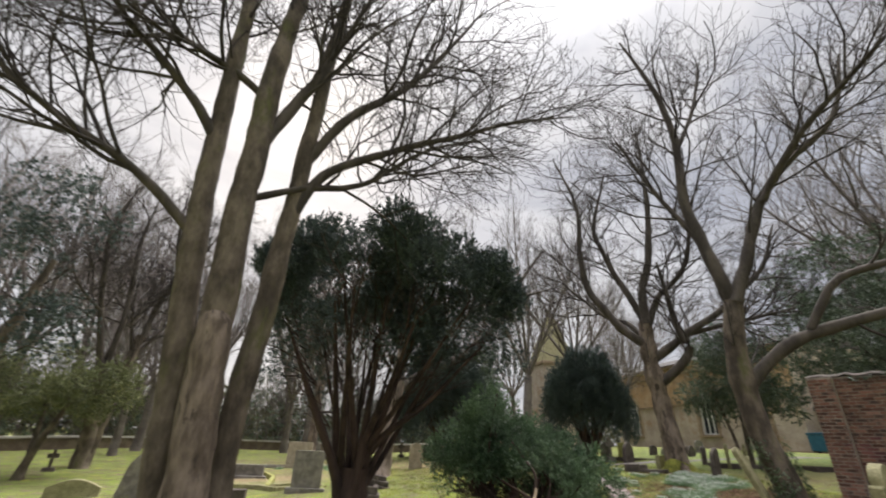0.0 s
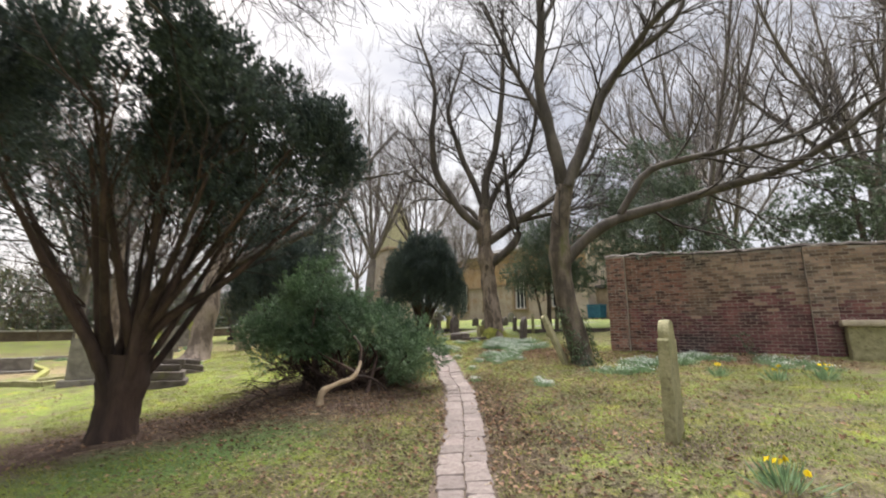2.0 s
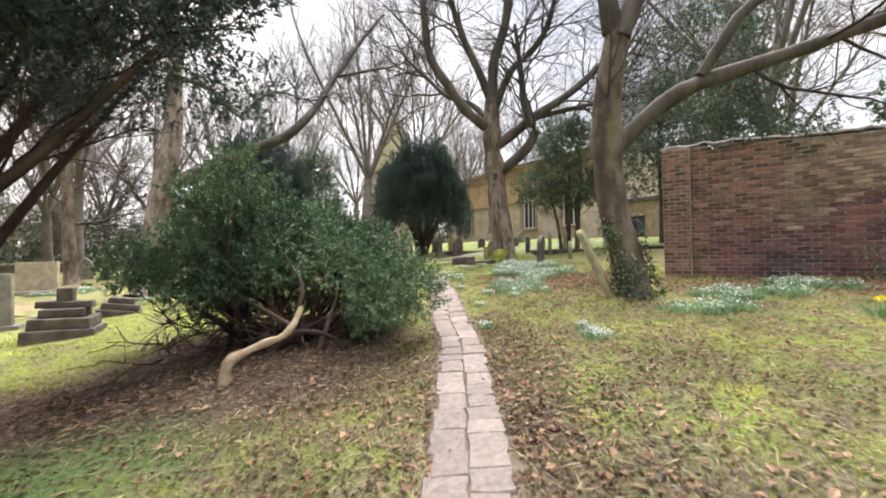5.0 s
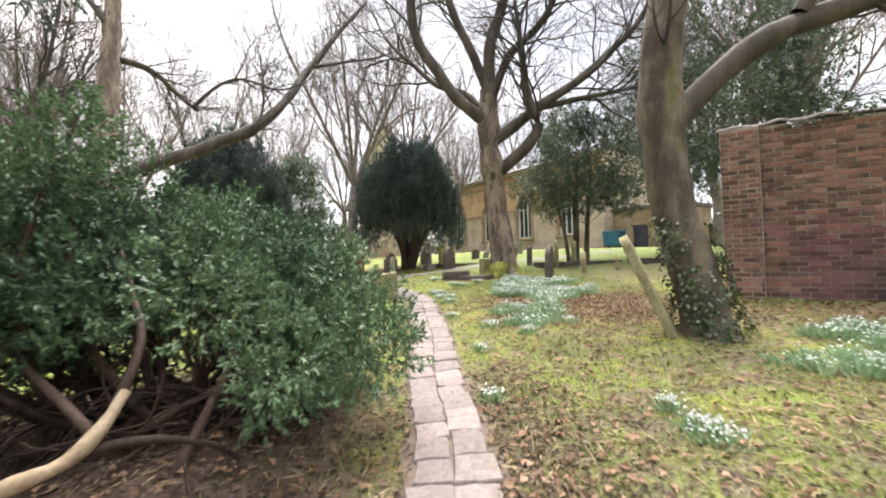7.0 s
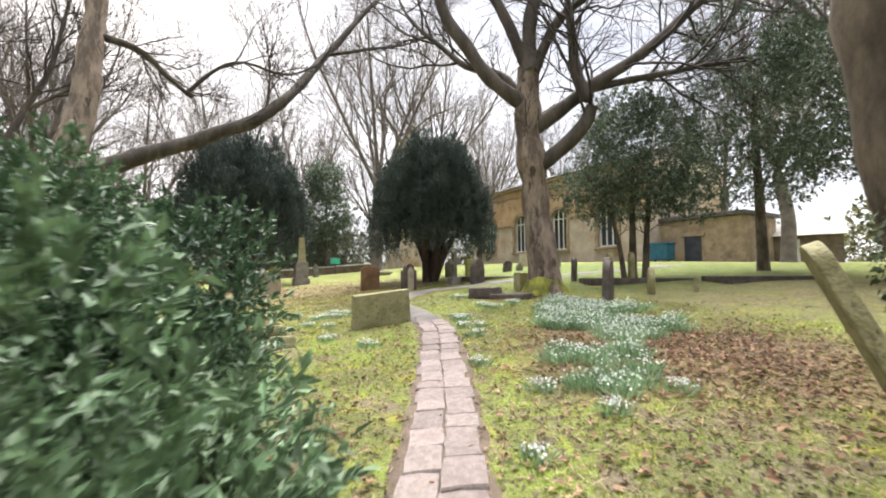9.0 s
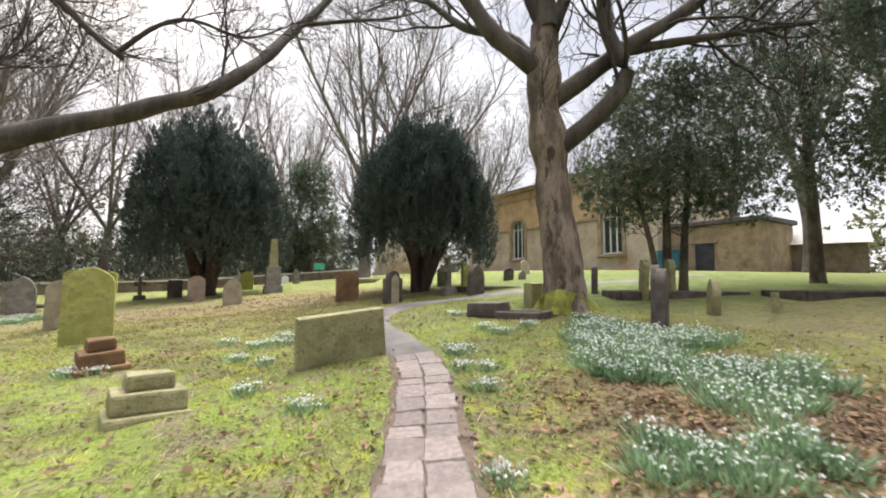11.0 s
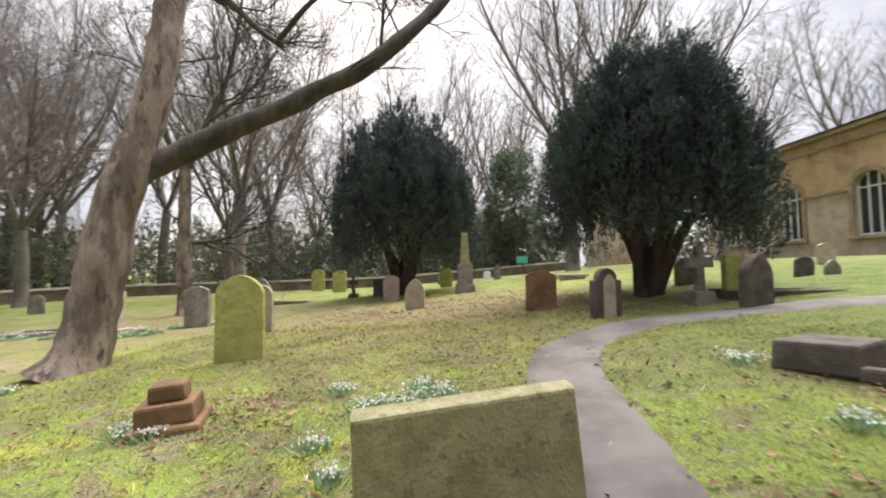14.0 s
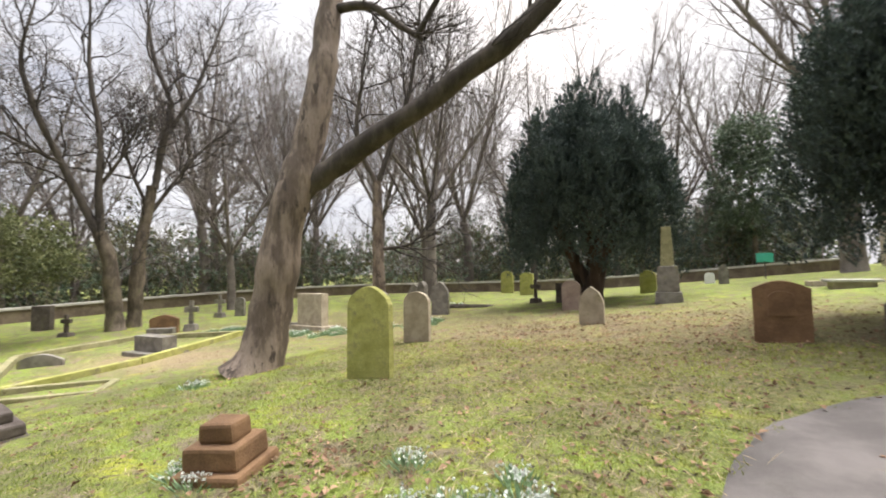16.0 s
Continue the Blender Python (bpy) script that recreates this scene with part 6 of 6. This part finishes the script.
def scatter_leaves(name, label, mat, zones, length, width, seed, up=0.25, lift=0.02):
    rng = np.random.default_rng(seed)
    P = []
    for cx, cy, rx, ry, turn, n in zones:
        q = rng.normal(0, 0.5, (n, 2)) * np.array([rx, ry])
        c, s = math.cos(radians(turn)), math.sin(radians(turn))
        P.append(np.column_stack([cx + q[:, 0] * c - q[:, 1] * s, cy + q[:, 0] * s + q[:, 1] * c]))
    P = np.vstack(P)
    off = np.min(np.hypot(P[:, None, 0] - PATH[None, ::3, 0], P[:, None, 1] - PATH[None, ::3, 1]), axis=1)
    lane_off = np.min(np.hypot(P[:, None, 0] - LANE[None, ::2, 0], P[:, None, 1] - LANE[None, ::2, 1]), axis=1)
    P = P[((off > 0.27) & (lane_off > 0.36)) | (rng.uniform(0, 1, len(P)) < 0.07)]
    z = ground_z(P[:, 0], P[:, 1]) + bumps(P[:, 0], P[:, 1]) + lift
    n = len(P)
    ax = np.column_stack([rng.normal(0, 1, (n, 2)), rng.normal(0, up, n)])
    nor = np.column_stack([rng.normal(0, 0.35, (n, 2)), np.ones(n)])
    sz = rng.uniform(0.6, 1.3, n)
    v, f = leaf_mesh(np.column_stack([P, z]), ax, nor, length * sz, width * sz, fold=0.3)
    return tagged(array_object(name, v, f, M[mat]), label, name.replace("_", " "), kind="stuff")


scatter_leaves("fallen_leaves", "scattered dry brown fallen leaves on the grass", "dead_leaf",
               [(7.1, 12.3, 1.7, 2.4, 20, 1800), (9.7, 8.3, 0.9, 3.0, 32, 900), (2.6, 24.0, 6.0, 4.5, 10, 3600), (1.9, 17.6, 1.0, 0.8, 0, 260), (7.5, 17.8, 1.1, 0.5, -48, 320), (0.3, 9.0, 3.4, 1.6, -8, 900), (4.5, 12, 5, 8, 0, 3000), (2.5, 5.5, 4, 4, 0, 1800), (3.3, 7.5, 0.9, 3.5, -25, 700), (6.5, 8, 3.5, 3, 0, 900), (4.3, 18.3, 0.9, 2.4, 0, 260), (-3, 16, 4, 5, 0, 700)], 0.06, 0.042, 61)
scatter_leaves("leaf_litter", "fine dark twig and leaf crumbs among the grass", "crumb", [(2.2, 5.6, 4.5, 4.0, 0, 15000), (5.0, 10.5, 4.5, 6.0, 0, 9000), (3.3, 7.2, 0.8, 4.0, -25, 5000), (0.2, 9.0, 3.2, 1.4, -8, 5000), (3.0, 19.5, 5.0, 5.0, 0, 3500), (7.3, 12.4, 1.8, 2.2, 20, 4000)], 0.042, 0.02, 64, up=0.35, lift=0.012)
scatter_leaves("straw_litter", "pale dry grass stems and twigs on the lawn", "straw", [(4.5, 12, 5, 9, 0, 6000), (1.5, 6, 4, 4, 0, 3500), (6.5, 7.5, 3, 3, 0, 2500), (2.5, 19.5, 4, 3, 0, 2500), (-8.5, 19.2, 2.6, 1.6, 20, 1600), (7.5, 7.5, 3, 3, 0, 900), (0.5, 9.0, 3.2, 1.6, -8, 900)], 0.13, 0.008, 62, up=0.15)

# grass blades over the nearer lawn
grng = np.random.default_rng(63)
NB = 260000
GXY = np.column_stack([grng.uniform(-3.5, 9.5, NB), grng.uniform(2.6, 23, NB)])
thick = 0.5 + 0.5 * np.sin(1.7 * GXY[:, 0] + 1.3 * np.sin(1.1 * GXY[:, 1])) * np.sin(1.4 * GXY[:, 1] + 0.6) + 0.35 * np.sin(6.1 * GXY[:, 0]) * np.sin(5.3 * GXY[:, 1])
keep = thick + grng.uniform(-0.5, 0.5, NB) > 0.25
lane_d = np.min(np.hypot(GXY[:, None, 0] - LANE[None, ::3, 0], GXY[:, None, 1] - LANE[None, ::3, 1]), axis=1)
keep &= lane_d > 0.42
path_d = np.min(np.hypot(GXY[:, None, 0] - PATH[None, ::4, 0], GXY[:, None, 1] - PATH[None, ::4, 1]), axis=1)
keep &= path_d > 0.3 + grng.uniform(-0.06, 0.22, NB)
for cx, cy, rx, ry in ((-0.3, 8.9, 3.0, 1.1), (1.2, 10.5, 1.9, 1.6)):
    keep &= ((GXY[:, 0] - cx) / rx) ** 2 + ((GXY[:, 1] - cy) / ry) ** 2 > grng.uniform(0.7, 1.2, NB)
GXY = GXY[keep]
n_ = len(GXY)
gz_ = ground_z(GXY[:, 0], GXY[:, 1]) + bumps(GXY[:, 0], GXY[:, 1]) - 0.004
hgt = grng.uniform(0.018, 0.055, n_)
a_ = grng.uniform(0, 6.283, n_)
root_ = np.column_stack([GXY, gz_])
half_ = np.column_stack([np.cos(a_), np.sin(a_), np.zeros(n_)]) * 0.0042
tip_ = root_ + np.column_stack([grng.normal(0, 0.6, (n_, 2)) * hgt[:, None], hgt])
gv = np.stack([root_ - half_, root_ + half_, tip_], 1).reshape(-1, 3)
tagged(array_object("grass", gv, np.arange(n_ * 3).reshape(-1, 3), M["grass"]), "short mossy winter grass", "grass", kind="stuff")


def clump_data(seed, n_leaf, n_flower, radius, h):
    """Leaves and nodding flowers of a tuft of snowdrops."""
    rng = np.random.default_rng(seed)
    b = np.column_stack([rng.normal(0, radius * 0.45, (n_leaf, 2)), np.zeros(n_leaf)])
    ax = np.column_stack([b[:, :2] * 2.2 / radius + rng.normal(0, 0.45, (n_leaf, 2)), np.full(n_leaf, 2.1)])
    lv_, lf_ = leaf_mesh(b, ax, rng.normal(0, 1, (n_leaf, 3)) + np.array([0, 0, 0.4]), h * rng.uniform(0.6, 1.1, n_leaf), 0.016, 0.15)
    c = np.column_stack([rng.normal(0, radius * 0.5, (n_flower, 2)), h * rng.uniform(0.75, 1.1, n_flower)])
    c3 = np.repeat(c, 3, 0)
    ax3 = np.column_stack([rng.normal(0, 0.6, (n_flower * 3, 2)), np.full(n_flower * 3, -0.8)])
    fv_, ff_ = leaf_mesh(c3, ax3, rng.normal(0, 1, (n_flower * 3, 3)), 0.024, 0.015, 0.3)
    return lv_, lf_, fv_, ff_


def snow_clump(x, y, size, seed, label="clump of flowering snowdrops in the grass", petals="snow_white", name="snowdrop_clump"):
    root = thing(name, (x, y, gz(x, y) + float(bumps(x, y)) - 0.01), label, "flowers", "clumps of spring flowers")
    a, b, c, d = clump_data(seed, int(90 * size / 0.14), int((50 if petals == "snow_white" else 5) * size / 0.14), size, 0.115 if petals == "snow_white" else 0.26)
    if petals == "daffodil":
        c = c[:4 * 15].reshape(-1, 4, 3)
        c = (c[:, :1] + (c - c[:, :1]) * 2.6).reshape(-1, 3)
        n_tri = len(c) // 4
        k_ = np.arange(n_tri)[:, None] * 4
        d = np.concatenate([k_ + np.array([[0, 1, 2]]), k_ + np.array([[0, 2, 3]])])
    tagged(array_object("leafage", a, b, M["snow_leaf"], root), kind="stuff")
    tagged(array_object("blossom", c, d, M[petals], root), kind="stuff")


for i, (x, y, s) in enumerate(((4.98, 8.3, 0.17), (5.08, 8.75, 0.1), (4.12, 9.6, 0.1), (5.0, 8.45, 0.1), (3.42, 15.24, 0.15), (3.95, 14.58, 0.16), (1.2, 17.05, 0.2), (1.45, 17.0, 0.14), (3.08, 16.75, 0.13), (3.54, 18.09, 0.11), (5.68, 15.7, 0.13), (5.52, 15.04, 0.13), (5.74, 14.85, 0.11), (6.6, 17.0, 0.15), (6.56, 18.45, 0.18),
                               (2.75, 17.95, 0.13), (3.5, 17.65, 0.22), (3.78, 17.85, 0.2), (3.2, 17.5, 0.16), (5.78, 15.86, 0.18), (6.63, 16.5, 0.15), (7.2, 16.7, 0.17), (3.45, 16.3, 0.1), (-2.7, 18.5, 0.2), (5.24, 11.95, 0.13), (5.46, 11.26, 0.12), (6.2, 11.4, 0.11), (4.6, 10.9, 0.09), (5.0, 12.9, 0.1), (5.5, 14.3, 0.11))):
    snow_clump(x, y, s, 300 + i)
for i, (x, y, s) in enumerate(((4.35, 3.9, 0.14), (8.8, 6.0, 0.12), (8.3, 6.4, 0.1), (7.95, 7.2, 0.09))):
    snow_clump(x, y, s, 400 + i, "clump of yellow daffodils with green leaves", "daffodil", "daffodil_clump")


def drift(zones, seed, label):
    """A wide drift of snowdrops, too many to count."""
    rng = np.random.default_rng(seed)
    A, B, C, D = [], [], [], []
    x0 = y0 = 0.0

    def add_tuft(x, y):
        lv_, lf_, fv_, ff_ = clump_data(rng.integers(1 << 30), 36, rng.integers(2, 8), 0.12, rng.uniform(0.1, 0.18))
        o = np.array([x, y, gz(x, y) + float(bumps(x, y)) - 0.01])
        B.append(lf_ + sum(len(q) for q in A))
        A.append(lv_ + o)
        D.append(ff_ + sum(len(q) for q in C))
        C.append(fv_ + o)

    for cx, cy, rx, ry, turn, n in zones:
        c, s = math.cos(radians(turn)), math.sin(radians(turn))
        for i in range(n):
            if i % 6:
                x, y = x0 + rng.normal(0, 0.11), y0 + rng.normal(0, 0.11)
                add_tuft(x, y)
                continue
            a = rng.uniform(0, 6.283)
            r = rng.uniform(0, 1) ** 0.6 * (0.85 + 0.3 * math.sin(3 * a + cx) + 0.15 * math.sin(7 * a)) * rng.uniform(0.8, 1.2)
            px, py = r * rx * math.cos(a), r * ry * math.sin(a)
            x0, y0 = cx + px * c - py * s, cy + px * s + py * c
            add_tuft(x0, y0)
    root = thing("snowdrop_drift", (0, 0, 0), label, "flowers")
    tagged(array_object("leafage", np.vstack(A), np.vstack(B), M["snow_leaf"], root), kind="stuff")
    tagged(array_object("blossom", np.vstack(C), np.vstack(D), M["snow_white"], root), kind="stuff")


drift([(7.55, 14.9, 0.75, 1.6, -35, 330), (7.4, 13.5, 0.75, 0.55, 0, 130), (6.35, 12.6, 0.6, 0.5, 0, 60), (5.95, 11.75, 0.4, 0.3, 0, 25)], 500, "broad drift of white snowdrops under the trees")
drift([(8.0, 9.0, 1.0, 0.55, -20, 75), (7.1, 8.5, 0.7, 0.35, -20, 32), (9.3, 8.9, 0.7, 0.5, -50, 50), (9.9, 7.3, 0.5, 0.9, -10, 40)], 501, "drift of snowdrops along the brick wall")
drift([(-4.2, 25.5, 1.6, 1.2, 0, 80), (-10.4, 23.0, 1.6, 0.7, 30, 80), (-7.5, 31.5, 1.5, 0.5, 0, 40), (-6.5, 23.5, 1.8, 0.8, 20, 70)], 502, "pale drifts of snowdrops among the far graves")


def ivy(centre_line, r, count, seed, label):
    rng = np.random.default_rng(seed)
    line = np.array(centre_line)
    s = rng.uniform(0, 1, count) ** 1.3 * (len(line) - 1.001)
    k = s.astype(int)
    c = line[k] + (line[k + 1] - line[k]) * (s - k)[:, None]
    a = rng.uniform(0, 6.283, count)
    out = np.column_stack([np.cos(a), np.sin(a), rng.normal(0, 0.2, count)])
    rad = r * (1.0 + 0.4 * np.exp(-(c[:, 2] - c[:, 2].min()) / 0.25)) + rng.uniform(0.01, 0.07, count)
    band = np.sin(3 * a + 2.0 * c[:, 2]) + rng.normal(0, 0.5, count) > -0.1
    p = c + out * rad[:, None]
    ax = np.column_stack([out[:, :2] * 0.6, -np.ones(count)]) + rng.normal(0, 0.5, (count, 3))
    v, f = leaf_mesh(p[band], ax[band], out[band], 0.055, 0.048, 0.1)
    return tagged(array_object("ivy", v, f, M["ivy"]), label, "ivy", kind="stuff")


ivy([(7.08, 9.95, 0.95), (7.0, 10.03, 1.6), (6.88, 10.16, 2.3)], 0.29, 2300, 71, "ivy climbing the foot of the leaning tree")
ivy([(9.5, 10.6, 3.75), (10.0, 9.8, 3.85), (10.6, 8.9, 3.7)], 0.1, 420, 72, "thin ivy over the wall coping")
ivy([(10.75, 8.6, 1.2), (10.72, 8.6, 1.75)], 0.22, 420, 73, "low ivy bush at the brick wall foot")

# ---- bricks ----
BR = [brick_mesh(0.213, 0.07, 0.064, k) for k in range(5)]
brng = random.Random(8)
made_bricks = 0
jv, jf, pv, pf = [], [], [], []
turn_m = Matrix.Rotation(radians(wall_turn), 4, "Z")


def in_pier(s):
    return s < 0.5 or 4.38 < s < 4.83


for name, s0, s1 in (("pier", 0.0, 0.5), ("pier", 4.38, 4.83)):
    p_ = W0 + WD * (s0 + s1) / 2 + WN * 0.05
    pr = part("pier", block(s1 - s0, 0.14, wall_top(s0) - 0.72, z=0, bevel=0.01), M["mortar"], wall_east)
    pr.matrix_world = Matrix.Translation((p_[0], p_[1], 0.7)) @ turn_m
box_f = [(0, 1, 2, 3), (4, 7, 6, 5), (0, 4, 5, 1), (1, 5, 6, 2), (2, 6, 7, 3), (3, 7, 4, 0)]
for c in range(39):
    z = 0.96 + 0.0755 * c
    at = -0.11 + (0.112 if c % 2 else 0.0)
    pieces = []
    while at < WALL_LEN - 0.1:
        cuts = [at] + [e for e in (0.5, 4.38, 4.83) if at < e < at + 0.2245] + [at + 0.2245]
        pieces += [(max(a, 0.0), e) for a, e in zip(cuts[:-1], cuts[1:]) if e - max(a, 0.0) > 0.04]
        at += 0.2245
    for a, e in pieces:
        s, hl = (a + e) / 2, (e - a) / 2 - 0.008 - brng.uniform(0, 0.003)
        if z > wall_top(s) - 0.05 or (z > wall_top(s) - 0.14 and brng.random() < 0.12):
            continue
        out = (0.115 if in_pier(s) else 0.0) + brng.uniform(-0.007, 0.007) - 0.022
        q = wall_frame(s, out, z + brng.uniform(-0.003, 0.003))
        edge_z = 2.35 + 0.16 * math.sin(2.3 * s) + 0.1 * math.sin(5.1 * s) + brng.gauss(0, 0.15)
        plum = z < edge_z and s > 0.75 + 0.25 * math.sin(5 * z) + brng.gauss(0, 0.12)
        if made_bricks < 300 and s < 1.95 and not plum:
            b_ = new("brick", BR[brng.randrange(5)])
            b_.parent = wall_east
            b_.matrix_world = Matrix.Translation(q) @ turn_m @ pose(0, 0, 0, brng.uniform(-1, 1), brng.uniform(-1, 1), brng.uniform(-1.5, 1.5)) @ Matrix.Diagonal((hl / 0.1065, 1, 0.96, 1))
            made_bricks += 1
        else:
            vv, ff = (pv, pf) if plum else (jv, jf)
            k0 = len(vv)
            for dy in (0.035, -0.035):
                for dx, dz in ((-hl, -0.03), (hl, -0.03), (hl, 0.03), (-hl, 0.03)):
                    r_ = turn_m @ Vector((dx, dy, dz + brng.uniform(-0.002, 0.002)))
                    vv.append((q[0] + r_.x, q[1] + r_.y, q[2] + r_.z))
            ff += [tuple(k0 + i for i in f_) for f_ in box_f]
for vv, ff, mat, lab in ((jv, jf, "brick_joined", "weathered red and buff bricks"), (pv, pf, "brick_plum", "damp plum-stained lower bricks")):
    tagged(mesh_object("brick_courses", vv, ff, M[mat], wall_east, lab), kind="stuff")

# ---- paved path: two rows of worn stone setts in a soil bed ----
pt = np.gradient(PATH, axis=0)
pt /= np.linalg.norm(pt, axis=1)[:, None]
pn = np.column_stack([pt[:, 1], -pt[:, 0]])
sv, sf = [], []
for i, (p, n) in enumerate(zip(PATH, pn)):
    for k, s in enumerate((-0.36, -0.26, 0, 0.26, 0.38)):
        q = p + n * s * (1 + 0.1 * math.sin(i * 0.9 + k))
        sv.append((q[0], q[1], gz(*q) + float(bumps(*q)) + (0.008 if 0 < k < 4 else -0.012)))
    if i:
        for k in range(4):
            a = (i - 1) * 5 + k
            sf.append((a, a + 1, a + 6, a + 5))
M["bed"] = material("path_soil", (0.10, 0.075, 0.055), (0.16, 0.12, 0.09), (0.13, 0.14, 0.05), scale=6, fine=80, bump=0.7)
paving = tagged(mesh_object("paved_path", sv, sf, M["bed"], smooth=True), "narrow path of two rows of worn stone setts", "path", kind="structure")


def sett_mesh(seed):
    r_ = random.Random(seed)
    bm = bmesh.new()
    n = 4
    ring = [(-0.5, -0.5), (0.0, -0.5), (0.5, -0.5), (0.5, 0.0), (0.5, 0.5), (0.0, 0.5), (-0.5, 0.5), (-0.5, 0.0)]
    low_ = [bm.verts.new((x, y, -0.04)) for x, y in ring]
    j_ = [(x + r_.uniform(-0.05, 0.05), y + r_.uniform(-0.06, 0.06)) for x, y in ring]
    mid_ = [bm.verts.new((x, y, 0.014)) for x, y in j_]
    top_ = [bm.verts.new((x * 0.95, y * 0.95, 0.026 + r_.uniform(-0.003, 0.003))) for x, y in j_]
    c_ = bm.verts.new((0, 0, 0.029))
    for i in range(8):
        k = (i + 1) % 8
        bm.faces.new((low_[i], low_[k], mid_[k], mid_[i]))
        bm.faces.new((mid_[i], mid_[k], top_[k], top_[i]))
        bm.faces.new((top_[i], top_[k], c_))
    me = bpy.data.meshes.new("sett")
    bm.to_mesh(me)
    bm.free()
    me.materials.append(M["paver"])
    return me


SETTS = [sett_mesh(40 + k) for k in range(7)]
dist = np.concatenate([[0], np.cumsum(np.linalg.norm(np.diff(PATH, axis=0), axis=1))])
prng = random.Random(12)
for side in (-1, 1):
    at = prng.uniform(0, 0.2)
    while at < dist[-1] - 0.12:
        ln_ = prng.choice((0.19, 0.22, 0.24, 0.26, 0.28, 0.31, 0.34))
        m_ = at + ln_ / 2
        c_ = np.array([np.interp(m_, dist, PATH[:, k]) for k in range(2)])
        t_ = unit(np.array([np.interp(m_, dist, pt[:, k]) for k in range(2)]))
        n_2 = np.array([t_[1], -t_[0]])
        w_ = 0.235 + prng.uniform(-0.025, 0.02)
        q = c_ + n_2 * side * (w_ / 2 + 0.004 + prng.uniform(0, 0.01)) + n_2 * 0.018 * math.sin(m_ * 1.7)
        st = new("sett", SETTS[prng.randrange(7)])
        st.parent = paving
        slope_x, slope_y = 4.6 + prng.uniform(-0.7, 0.7), 2.4 + prng.uniform(-0.7, 0.7)
        st.matrix_world = Matrix.Translation((q[0], q[1], gz(*q) + float(bumps(*q)) + 0.002 + prng.uniform(-0.002, 0.004))) @ Euler((radians(slope_y), radians(-slope_x), 0)).to_matrix().to_4x4() @ pose(0, 0, 0, 0, 0, math.degrees(math.atan2(t_[1], t_[0])) - 90 + prng.uniform(-2.2, 2.2)) @ Matrix.Diagonal((w_ + 0.012, ln_ + 0.002, 1, 1))
        at += ln_
